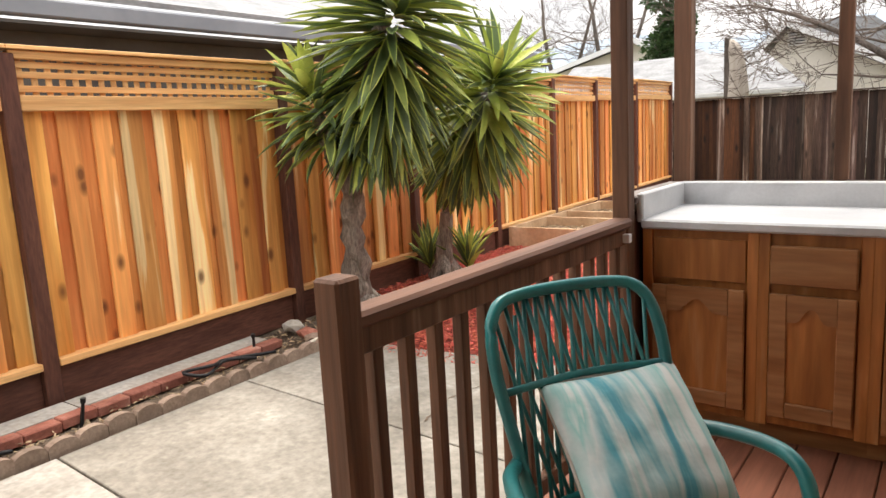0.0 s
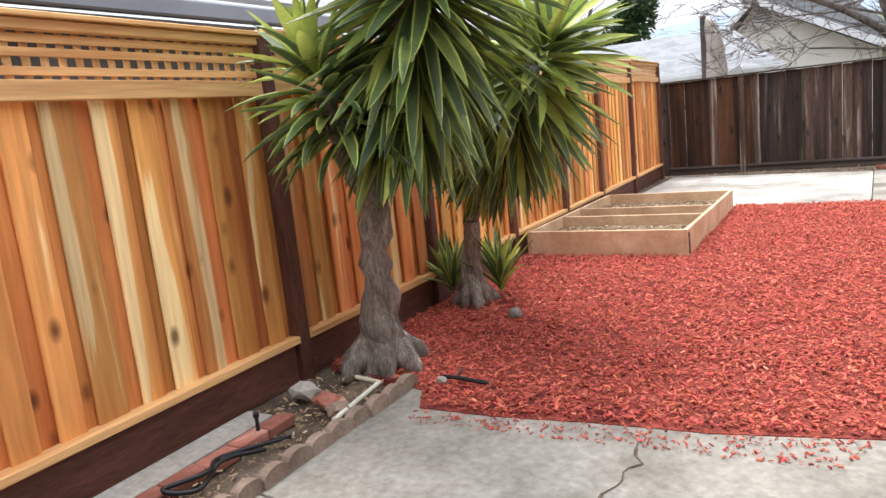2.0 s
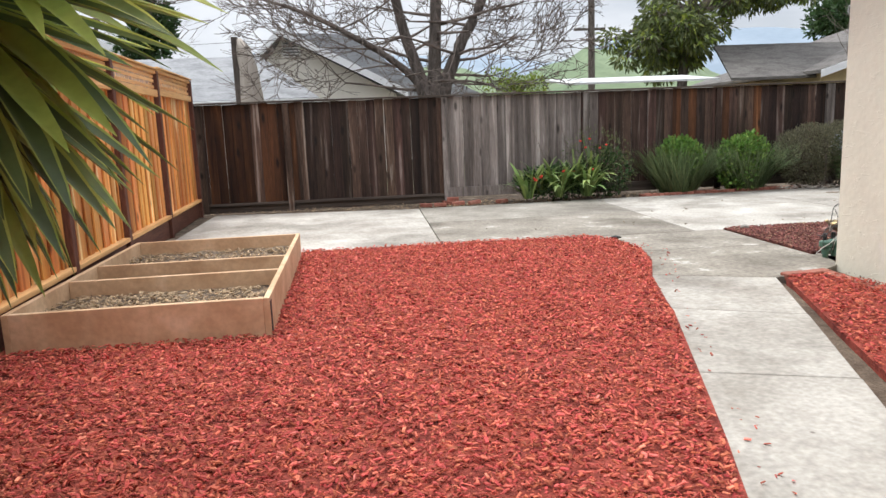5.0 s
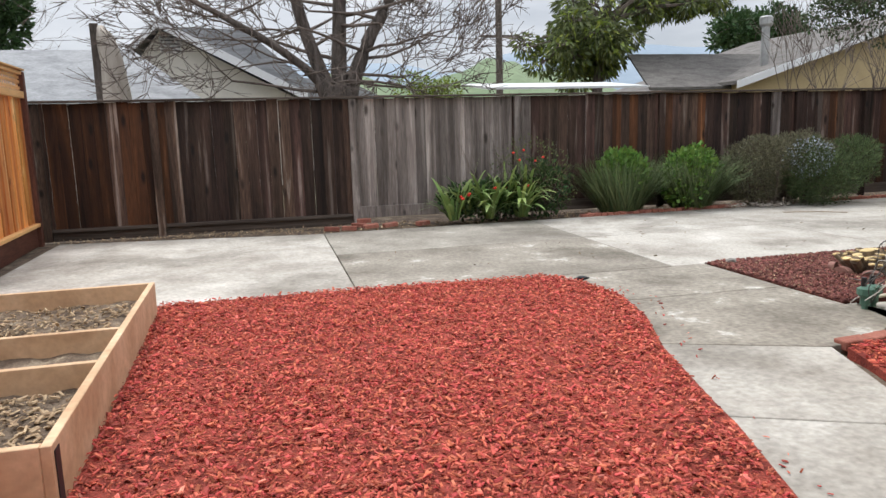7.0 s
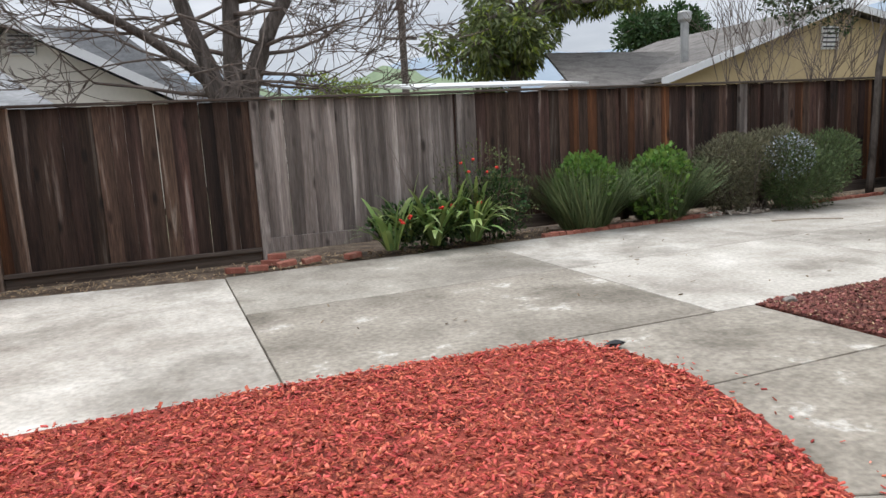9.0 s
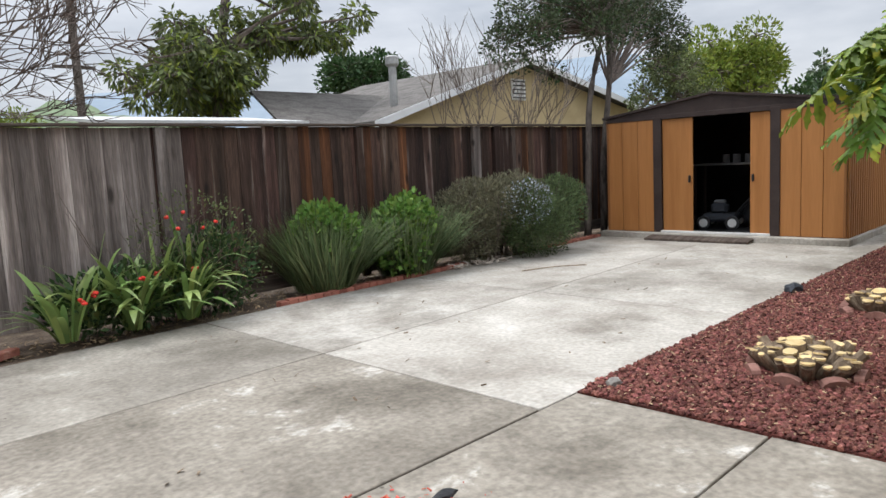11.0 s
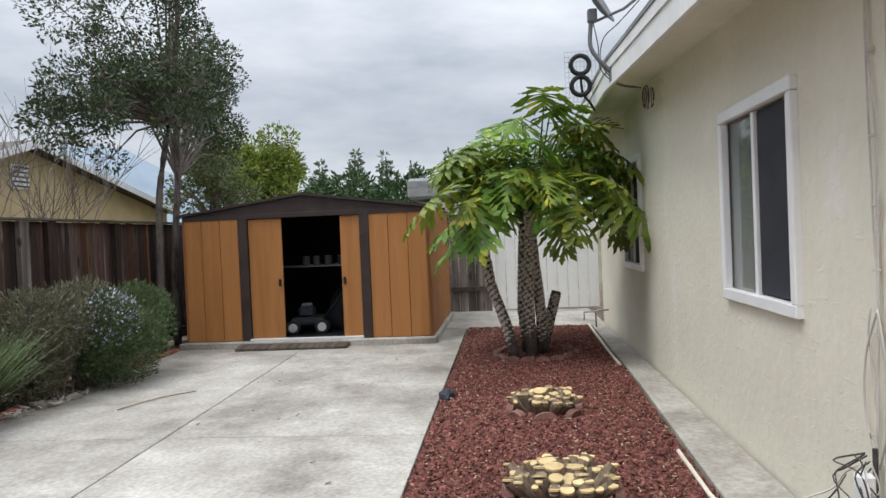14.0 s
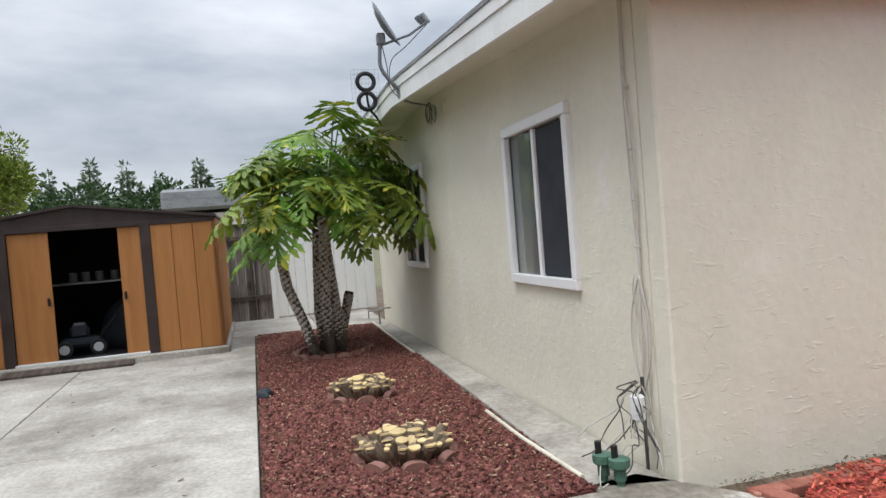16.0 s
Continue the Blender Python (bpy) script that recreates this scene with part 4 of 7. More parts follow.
def cabinet(x0, x1, doors, label):
    c = thing("cabinet", label, "cabinet", pose((x0 + x1) / 2, 4.42, 0.15), group="outdoor kitchen cabinets")
    w = x1 - x0
    part("body", boxed((0, 0.27, 0.47), (w, 0.52, 0.765), 0.003), oak, c)
    part("toe_kick", boxed((0, 0.31, 0.045), (w, 0.5, 0.09)), oak_worn, c)
    part("stile", boxed((-w / 2 + 0.02, 0.0, 0.47), (0.04, 0.02, 0.765), 0.002), oak, c)
    part("stile", boxed((w / 2 - 0.02, 0.0, 0.47), (0.04, 0.02, 0.765), 0.002), oak, c)
    dw = (w - 0.07) / doors
    for k in range(doors):
        cx = -w / 2 + 0.035 + dw * (k + 0.5)
        d = thing("door", "", "")
        d.parent = c
        d.matrix_basis = pose(cx, -0.022, 0.135)
        stiles, low_rail, arched, p = cathedral_door(dw - 0.02, 0.49)
        for st in stiles:
            part("stile", st, oak_worn, d)
        part("rail", low_rail, oak_worn, d)
        part("arched_rail", arched, oak_worn, d)
        part("panel", p, oak, d)
        if label.startswith("oak cabinet with a drawer"):
            dr = part("drawer", boxed((cx, -0.022, 0.735), (dw - 0.02, 0.022, 0.15), 0.006), oak_worn, c)
        else:
            part("false_front", boxed((cx, -0.004, 0.735), (dw - 0.02, 0.01, 0.17), 0.003), oak, c)
    return c


cabinet(-1.05, -0.595, 1, "oak cabinet with one arched panel door and blank front")
cabinet(-0.595, -0.215, 1, "oak cabinet with a drawer above an arched door")
cabinet(-0.215, 0.17, 1, "oak cabinet with a drawer above an arched door")
cabinet(0.17, 0.95, 2, "oak cabinet with a drawer above two arched doors")


# ---- garden shed ----
shed = thing("garden_shed", "metal garden shed with wood-print panels, its doors slid open", "shed", pose(8.34, 0, 0))
SY0, SY1, SD, SZ = 12.37, 15.70, 2.92, 1.79
RIDGE = (SY0 + SY1) / 2


def ribbed(y0, y1, z0, z1, ribs):
    """Front panels, pressed side by side."""
    w = (y1 - y0) / ribs
    for k in range(ribs):
        part("front_panel", boxed((0.0, y0 + w * (k + 0.5), (z0 + z1) / 2), (0.022, w - 0.006, z1 - z0), 0.004), shed_wood, shed)
    part("panel_back", boxed((0.016, (y0 + y1) / 2, (z0 + z1) / 2), (0.008, y1 - y0, z1 - z0)), shed_rib, shed)


ribbed(14.93, SY1, 0.09, 1.77, 3)
ribbed(SY0, 13.15, 0.09, 1.77, 3)
for y in (14.865, 13.21):
    part("door_jamb", boxed((-0.012, y, 0.93), (0.03, 0.125, 1.68), 0.004), shed_brown, shed)
d1 = part("door", boxed((0.025, 14.57, 0.915), (0.02, 0.46, 1.62), 0.004), shed_wood, shed, "wood-print sliding door, half open")
d2 = part("door", boxed((0.025, 13.40, 0.915), (0.02, 0.28, 1.62), 0.004), shed_wood, shed, "wood-print sliding door, pushed aside")
part("door_handle", boxed((0.0, 14.385, 0.86), (0.035, 0.03, 0.10), 0.008), black_plastic, d1)
part("door_handle", boxed((0.0, 13.50, 0.86), (0.035, 0.03, 0.10), 0.008), black_plastic, d2)
part("header", boxed((-0.008, RIDGE, 1.762), (0.03, SY1 - SY0, 0.065), 0.004), shed_brown, shed)
part("sill", boxed((-0.01, 14.04, 0.10), (0.06, 1.55, 0.03), 0.004), metal_white, shed)
bm = bmesh.new()
q = [(SY0 - 0.02, 1.79), (SY1 + 0.02, 1.79), (SY1 + 0.02, 1.83), (RIDGE, 2.03), (SY0 - 0.02, 1.83)]
f0 = [bm.verts.new((-0.015, y, z)) for y, z in q]
f1 = [bm.verts.new((0.015, y, z)) for y, z in q]
bm.faces.new(f0), bm.faces.new(f1[::-1])
for k in range(5):
    bm.faces.new((f0[k], f1[k], f1[(k + 1) % 5], f0[(k + 1) % 5]))
bmesh.ops.recalc_face_normals(bm, faces=bm.faces)
part("gable", bm, shed_brown, shed)
for sgn, ye in ((-1, SY0 - 0.05), (1, SY1 + 0.05)):
    bm = bmesh.new()
    top = [(-0.06, ye, 1.815), (SD + 0.05, ye, 1.815), (SD + 0.05, RIDGE, 2.05), (-0.06, RIDGE, 2.05)]
    a = [bm.verts.new(p) for p in top]
    b = [bm.verts.new((x, y, z - 0.03)) for x, y, z in top]
    bm.faces.new(a), bm.faces.new(b[::-1])
    for k in range(4):
        bm.faces.new((a[k], b[k], b[(k + 1) % 4], a[(k + 1) % 4]))
    bmesh.ops.recalc_face_normals(bm, faces=bm.faces)
    part("roof_panel", bm, shed_brown, shed)
rib = mesh_of("side_rib", boxed((0, 0, 0.93), (0.052, 0.044, 1.70), 0.008), shed_wood)
part("side_wall", boxed((SD / 2, SY0 + 0.015, 0.93), (SD, 0.02, 1.70)), shed_rib, shed)
for k in range(30):
    piece("side_rib", rib, shed, pose(0.04 + k * 0.098, SY0 - 0.012, 0))
# near-black panels carry the unlit interior's shade in their colour
part("side_wall", boxed((SD / 2, SY1 - 0.015, 0.93), (SD, 0.02, 1.70)), shed_inner_shade, shed)
part("back_wall", boxed((SD, RIDGE, 0.93), (0.02, SY1 - SY0, 1.9)), shed_inner_shade, shed)
part("floor_panel", boxed((SD / 2, RIDGE, 0.085), (SD, SY1 - SY0 - 0.04, 0.02)), shed_inner_shade, shed)
for y in (SY0 + 0.01, SY1 - 0.01):
    part("corner_trim", boxed((0.0, y, 0.93), (0.03, 0.035, 1.69), 0.004), shed_rib, shed)
kerb = thing("shed_base", "low concrete kerb under the garden shed", "kerb", kind="structure")
part("kerb_front", boxed((8.30, RIDGE, 0.035), (0.16, SY1 - SY0 + 0.16, 0.10), 0.012), concrete, kerb)
part("kerb_side", boxed((8.34 + SD / 2, SY0 - 0.02, 0.035), (SD, 0.12, 0.10), 0.012), concrete, kerb)
ramp = thing("ramp_board", "grey weathered plank at the shed door", "plank", pose(8.12, 14.18, 0.03, 0, -7, 1))
part("plank", boxed((0, 0, 0), (0.24, 1.48, 0.035), 0.005), old_rail, ramp)
# inside the shed
shelf = thing("shed_shelf", "dark metal shelf inside the shed", "shelf", pose(9.6, 14.1, 0.095))
part("shelf_board", boxed((0, 0, 0.93), (0.4, 1.5, 0.025), 0.003), steel, shelf)
for x in (-0.18, 0.18):
    for y in (-0.7, 0.7):
        part("shelf_leg", boxed((x, y, 0.46), (0.03, 0.03, 0.92), 0.002), shed_brown, shelf)
can = thing("paint_can", "pale paint can on the shed shelf", "can", pose(9.55, 14.2, 1.0375), group="cans on the shed shelf")
bm = tubed([(0, 0, 0), (0, 0, 0.13)], 0.055, 14)
part("body", bm, dish_grey, can, smooth=False)
part("rim", tubed([(0, 0, 0.13), (0, 0, 0.137)], [0.058, 0.05], 14), steel, can)
for y in (14.36, 14.02, 13.82):
    copy_thing(can, pose(9.55, y, 1.0375))
mower = thing("lawn_mower", "grey push lawn mower parked inside the shed", "lawn mower", pose(9.0, 14.20, 0.095, 0, 0, 100))
part("deck", boxed((0, 0, 0.17), (0.5, 0.42, 0.12), 0.04), dark_stuff, mower)
part("engine", boxed((0.02, 0, 0.30), (0.24, 0.22, 0.16), 0.04), dark_stuff, mower)
part("engine_cover", boxed((0.02, 0, 0.395), (0.16, 0.16, 0.05), 0.02), dish_grey, mower)
part("handle", tubed([(-0.22, -0.16, 0.22), (-0.75, -0.16, 0.85), (-0.75, 0.16, 0.85), (-0.22, 0.16, 0.22)], 0.011, 8), black_plastic, mower)
for x in (-0.2, 0.2):
    for y in (-0.23, 0.23):
        wheel = part("wheel", tubed([(x, y - 0.025, 0.10), (x, y + 0.025, 0.10)], 0.10, 20), black_plastic, mower)
        part("hub", tubed([(x, y - 0.03, 0.10), (x, y + 0.03, 0.10)], [0.062, 0.062], 12), metal_white, wheel)
tarp = thing("tarpaulin", "dark blue tarpaulin over a heap in the shed", "tarpaulin", pose(9.6, 13.55, 0.095))
bm = bmesh.new()
bmesh.ops.create_icosphere(bm, subdivisions=3, radius=1, matrix=Matrix.Diagonal((0.5, 0.55, 0.75, 1)))
for v in bm.verts:
    v.co.z = max(0.0, v.co.z)
    v.co += v.co.normalized() * 0.06 * noise.noise(v.co * 6)
part("sheet", bm, dark_stuff, tarp, smooth=True)


# ---- yuccas ----
def sword(width, droop, bright, name="leaf"):
    """A sword leaf one metre long along +x, folded along its rib, with paler margins."""
    bm = bmesh.new()
    rows = []
    for t, w in ((0, 0.55), (0.15, 0.85), (0.4, 1.0), (0.65, 0.85), (0.85, 0.5), (1.0, 0.03)):
        z = -droop * t * t
        hw = width * w / 2
        rows.append([bm.verts.new((t, q * hw, z + 0.30 * hw * (2 * abs(q) - 1))) for q in (-1, -0.74, 0, 0.74, 1)])
    for a, b in zip(rows, rows[1:]):
        for k in range(4):
            f = bm.faces.new((a[k], a[k + 1], b[k + 1], b[k]))
            f.material_index = 1 if k in (0, 3) or bright else 0
    me = mesh_of(name, bm, leaf_yucca, True)
    me.materials.append(leaf_yucca_tip)
    return me


SWORDS = [sword(0.086, d, m) for d in (0.03, 0.10, 0.20) for m in (0, 0, 1)]


def sword_head(p0, p1, n, length, low, high, rng, core=0.07):
    """Poses of the leaves round a stem from p0 to p1; low, high: the leaves' rise in degrees at its foot and top."""
    p0, p1 = Vector(p0), Vector(p1)
    out = []
    axis, turn = Vector((0, 0, 1)).rotation_difference(p1 - p0).to_axis_angle()
    lean = Matrix.Rotation(0.6 * turn, 4, axis)
    for i in range(n):
        u = (i + 0.5) / n
        az = i * 137.5 + rng.uniform(-14, 14)
        el = low + (high - low) * u ** 2.0 + rng.gauss(0, 8)
        ln = length * rng.uniform(0.82, 1.12) * (0.82 + 0.22 * math.sin(math.pi * min(1, u * 1.05)))
        p = p0.lerp(p1, u)
        m = Matrix.Translation(p) @ lean @ pose(0, 0, 0, 0, 0, az) @ pose(0, 0, 0, 0, -el, 0) @ Matrix.Translation((core, 0, 0)) @ pose(0, 0, 0, rng.uniform(-25, 25)) @ Matrix.Diagonal((ln, rng.uniform(0.78, 1.02), 0.8, 1))
        bright = rng.random() < 0.10 + 0.5 * max(0, u - 0.3)
        k = rng.choice((0, 3, 6)) + (2 if bright else rng.choice((0, 1)))
        out.append((m, k))
    return out


def gnarled(bm, pts, radii, sides, rough, seed):
    tube(bm, pts, radii, sides)
    bm.verts.ensure_lookup_table()
    for v in bm.verts:
        v.co += Vector((noise.noise(v.co * 9 + Vector((seed, 0, 0))), noise.noise(v.co * 9 + Vector((0, seed, 5))), 0.4 * noise.noise(v.co * 12))) * rough
    return bm


def yucca(base, trunks, heads, label, seed, flare):
    rng = random.Random(seed)
    y = thing("yucca", label, "tree")
    bm = bmesh.new()
    for pts, radii in trunks:
        fine_pts, fine_r = [], []
        for i in range(len(pts) - 1):
            for k in range(6):
                t = k / 6
                fine_pts.append(Vector(pts[i]).lerp(Vector(pts[i + 1]), t))
                fine_r.append(radii[i] + (radii[i + 1] - radii[i]) * t)
        fine_pts.append(Vector(pts[-1]))
        fine_r.append(radii[-1])
        gnarled(bm, fine_pts, fine_r, 18, 0.028, seed)
    part("trunk", bm, bark, y, "grey fissured trunk with a swollen foot", smooth=True)
    # swollen roots
    for k in range(7):
        bm = bmesh.new()
        a = k * 0.9 + rng.uniform(-0.2, 0.2)
        r = flare * rng.uniform(0.8, 1.15)
        b = Vector(base)
        th = flare / 0.34
        gnarled(bm, [b + Vector((0.02 * math.cos(a), 0.02 * math.sin(a), 0.24)), b + Vector((0.5 * r * math.cos(a), 0.5 * r * math.sin(a), 0.10)), b + Vector((0.8 * r * math.cos(a), 0.8 * r * math.sin(a), 0.04)), b + Vector((r * math.cos(a), r * math.sin(a), -0.03))], [0.085 * th, 0.085 * th, 0.07 * th, 0.03 * th], 10, 0.02, seed + k)
        part("root", bm, bark, y, smooth=True)
    leaves = []
    for h in heads:
        leaves += sword_head(*h, rng)
    rng.shuffle(leaves)
    for m, k in leaves[:300]:
        piece("leaf", SWORDS[k], y, m)
    vs, fs, ix = [], [], []
    for m, k in leaves[300:]:
        me = SWORDS[k]
        off = len(vs)
        vs += [m @ v.co for v in me.vertices]
        fs += [tuple(off + i for i in p.vertices) for p in me.polygons]
        ix += [p.material_index for p in me.polygons]
    if vs:
        fo = raw("foliage", vs, fs, leaf_yucca, y, True)
        fo.data.materials.append(leaf_yucca_tip)
        fo.data.polygons.foreach_set("material_index", ix)
        tagged(fo, kind="stuff")
    return y


yucca((-3.88, 5.62, 0), [([(-3.88, 5.62, -0.05), (-3.87, 5.61, 0.14), (-3.82, 5.57, 0.5), (-3.70, 5.47, 1.0), (-3.52, 5.42, 1.45), (-3.32, 5.47, 2.2)], [0.19, 0.135, 0.092, 0.078, 0.075, 0.05]),
                         ([(-3.70, 5.47, 1.0), (-3.70, 5.32, 1.24), (-3.75, 5.20, 1.65)], [0.07, 0.06, 0.05])],
      [((-3.46, 5.50, 1.54), (-3.14, 5.54, 2.52), 420, 0.66, -56, 62), ((-3.70, 5.26, 1.40), (-3.76, 5.18, 1.76), 90, 0.42, -12, 82)],
      "tall yucca with a drooping crown of sword leaves", 21, 0.30)
yucca((-4.02, 7.02, 0), [([(-4.02, 7.02, -0.05), (-4.02, 7.02, 0.12), (-4.01, 7.04, 0.40), (-3.98, 7.06, 0.70), (-3.70, 6.86, 1.1), (-3.14, 6.52, 1.70)], [0.13, 0.095, 0.070, 0.064, 0.06, 0.05])],
      [((-3.64, 6.80, 1.24), (-3.00, 6.44, 1.82), 400, 0.60, -56, 58)],
      "shorter yucca leaning over the red mulch", 22, 0.19)
pup = thing("yucca_offshoot", "small green yucca offshoot at a trunk's foot", "plant")
rng = random.Random(23)
for c, n in (((-4.20, 7.02, 0.08), 24), ((-3.86, 7.20, 0.06), 26)):
    for m, k in sword_head(c, (c[0], c[1], c[2] + 0.1), n, 0.44, 62, 88, rng, 0.015):
        piece("leaf", SWORDS[k], pup, m @ Matrix.Diagonal((1, 0.7, 1, 1)))


# ---- tree philodendron ----
def split_leaf(droop, seed):
    """A deeply lobed leaf blade one metre long along +x: narrow wavy lobes with teeth, gaps between them."""
    bm = bmesh.new()
    rng = random.Random(seed)
    n = 10

    def rib(t):
        return Vector((t, 0, -droop * t * t))

    for side in (-1, 1):
        for i in range(n):
            t0 = 0.0 + 0.93 * i / n
            ln = (0.50 * math.sin(math.pi * (0.25 + 0.66 * (i + 0.5) / n)) + 0.06) * rng.uniform(0.85, 1.12)
            ang = radians(128 - 104 * (i + 0.5) / n + rng.uniform(-7, 7))
            d = Vector((math.cos(ang), side * math.sin(ang), -0.18 - rng.uniform(0, 0.3)))
            w = 0.106
            base0, base1 = rib(t0), rib(t0 + w)
            side_v = Vector((-math.sin(ang), side * math.cos(ang), 0)) * (-1)
            rows = [[base0, base0.lerp(base1, 0.5) + Vector((0, 0, -0.012)), base1]]
            curl = rng.uniform(0.05, 0.3)
            for u, wa, wb in ((0.25, 0.30, 0.30), (0.45, 0.42, 0.36), (0.56, 0.75, 0.40), (0.63, 0.36, 0.62), (0.76, 0.62, 0.34), (0.86, 0.26, 0.40), (1.0, 0.03, 0.03)):
                c = base0.lerp(base1, 0.5) + d * ln * u + Vector((0, 0, -curl * ln * u * u))
                wave = Vector((0, 0, 0.016 * math.sin(9 * u + i)))
                rows.append([c - side_v * w * wa + wave, c + Vector((0, 0, -0.012)), c + side_v * w * wb - wave])
            vr = [[bm.verts.new(p) for p in r] for r in rows]
            for a, b in zip(vr, vr[1:]):
                bm.faces.new((a[0], a[1], b[1], b[0]))
                bm.faces.new((a[1], a[2], b[2], b[1]))
    a = [bm.verts.new(rib(t) + Vector((0, y, -0.004))) for t, y in ((0.88, -0.04), (1.10, 0), (0.88, 0.04))]
    bm.faces.new(a)
    bmesh.ops.recalc_face_normals(bm, faces=bm.faces)
    return mesh_of("blade", bm, leaf_phil, True)


BLADES = [split_leaf(d, k) for k, d in enumerate((0.2, 0.35, 0.5, 0.65, 0.45))]
phil = thing("tree_philodendron", "tree philodendron with scarred trunks and split leaves", "plant", pose(7.08, 11.08, 0))
rng = random.Random(31)
TRUNKS = [[(-0.20, 0.20, 0), (-0.12, 0.30, 0.4), (0.0, 0.46, 0.85), (0.03, 0.50, 1.15)], [(-0.08, 0.02, 0), (-0.04, 0.04, 0.6), (0.0, 0.0, 1.2), (0.0, -0.02, 1.62)],
          [(0.06, -0.12, 0), (0.05, -0.10, 0.5), (0.02, -0.04, 1.1), (-0.02, 0.0, 1.66)], [(0.15, 0.06, 0), (0.16, 0.1, 0.5), (0.12, 0.08, 1.0), (0.1, 0.05, 1.5)], [(0.22, -0.1, 0), (0.25, -0.2, 0.35), (0.3, -0.3, 0.7)]]
scar = bmesh.new()
bmesh.ops.create_icosphere(scar, subdivisions=1, radius=1, matrix=Matrix.Diagonal((0.014, 0.036, 0.024, 1)))
scar_me = mesh_of("leaf_scar", scar, fabric_beige, True)
for pts in TRUNKS:
    rr = [0.07, 0.058, 0.054, 0.05][:len(pts)]
    tr = part("trunk", gnarled(bmesh.new(), pts, rr, 12, 0.005, 3), bark_dark, phil, smooth=True)
    tot = int(pts[-1][2] / 0.045)
    vs, fs = [], []
    for k in range(tot * 5):
        zz = 0.1 + (pts[-1][2] - 0.12) * k / (tot * 5)
        for a, b in zip(pts, pts[1:]):
            if a[2] <= zz <= b[2]:
                t = (zz - a[2]) / (b[2] - a[2])
                c = Vector(a).lerp(Vector(b), t)
        m = Matrix.Translation(c) @ pose(0, 0, 0, 0, 0, k * 137.5 + rng.uniform(-14, 14)) @ Matrix.Translation((0.052, 0, 0))
        off = len(vs)
        vs += [m @ v.co for v in scar_me.vertices]
        fs += [tuple(off + i for i in p.vertices) for p in scar_me.polygons]
    raw("scar_cover", vs, fs, fabric_beige, tr, True, "pale oval leaf scars")
for k in range(68):
    tips = [(0.0, -0.04, 1.6), (0.03, 0.06, 1.56), (0.1, 0.0, 1.5), (0.0, -0.09, 1.64)]
    p = Vector(tips[k % 4])
    az = k * 137.5 + rng.uniform(-15, 15)
    u = k / 68
    el = 4 + 70 * u + rng.uniform(-9, 9)
    ln = rng.uniform(0.6, 1.08) * (1.06 - 0.12 * u)
    d = Vector((math.cos(radians(az)) * math.cos(radians(el)), math.sin(radians(az)) * math.cos(radians(el)), math.sin(radians(el))))
    end = p + d * ln + Vector((0, -0.05, 0.12))
    end.y = max(end.y, 10.25 - 11.08)
    leaf = part("leaf_stalk", tubed([p, p.lerp(end, 0.5) + Vector((0, 0, 0.08)), end], [0.014, 0.011, 0.008], 6), leaf_bright, phil, smooth=True)
    pitch = rng.uniform(8, 62) - 50 * u
    sc = rng.uniform(0.46, 0.70)
    piece("blade", BLADES[k % 5], leaf, Matrix.Translation(end) @ pose(0, 0, 0, 0, 0, az + rng.uniform(-20, 20)) @ pose(0, 0, 0, rng.uniform(-30, 30), pitch, 0) @ Matrix.Diagonal((sc, sc, sc, 1)))
hang = part("leaf_stalk", tubed([(0.03, 0.5, 1.15), (0.02, 0.58, 1.4), (0.0, 0.72, 1.42)], [0.02, 0.014, 0.01], 6), leaf_bright, phil, smooth=True)
piece("blade", BLADES[1], hang, Matrix.Translation((0.0, 0.72, 1.42)) @ pose(0, 0, 0, 0, 30, 80) @ Matrix.Diagonal((0.5, 0.5, 0.5, 1)))


# ---- scalloped edging, bricks and stumps ----
def scallop(material):
    bm = bmesh.new()
    pts = [(-0.075, 0), (0.075, 0), (0.075, 0.055)] + [(0.075 * math.cos(a), 0.055 + 0.035 * math.sin(a)) for a in (math.pi * k / 6 for k in range(1, 6))] + [(-0.075, 0.055)]
    a = [bm.verts.new((x, -0.025, z)) for x, z in pts]
    b = [bm.verts.new((x, 0.025, z)) for x, z in pts]
    bm.faces.new(a), bm.faces.new(b[::-1])
    for k in range(len(pts)):
        bm.faces.new((a[k], b[k], b[(k + 1) % len(pts)], a[(k + 1) % len(pts)]))
    bmesh.ops.recalc_face_normals(bm, faces=bm.faces)
    return mesh_of("edging_stone", bm, material)


SCALLOP, SCALLOP_RED = scallop(edging_mat), scallop(edging_red)
rng = random.Random(41)
edge = thing("garden_edging", "weathered scalloped concrete edging along the soil strip", "edging", kind="structure")
for k in range(40):
    y = -0.6 + k * 0.152
    piece("edging_stone", SCALLOP, edge, pose(-3.40 - 0.021 * y + rng.uniform(-0.006, 0.006), y, -0.012 + rng.uniform(-0.006, 0.006), 0, rng.uniform(-3, 3), 91.2 + rng.uniform(-3, 3)))
brick_me = mesh_of("brick", boxed((0, 0, 0), (0.195, 0.095, 0.058), 0.006), brick_mat)
sbrick = thing("brick_edging", "low red brick edging along the fence strip", "edging", kind="structure")
for k in range(26):
    y = 0.1 + k * 0.2
    if y < 4.75:
        piece("brick", brick_me, sbrick, pose(-3.665 - 0.05 * y, y, 0.006 + rng.uniform(-0.004, 0.004), rng.uniform(-3, 3), 0, 92.5 + rng.uniform(-1.5, 1.5)))
mow = thing("concrete_strip", "cracked pale concrete strip along the new fence", "kerb", kind="structure")
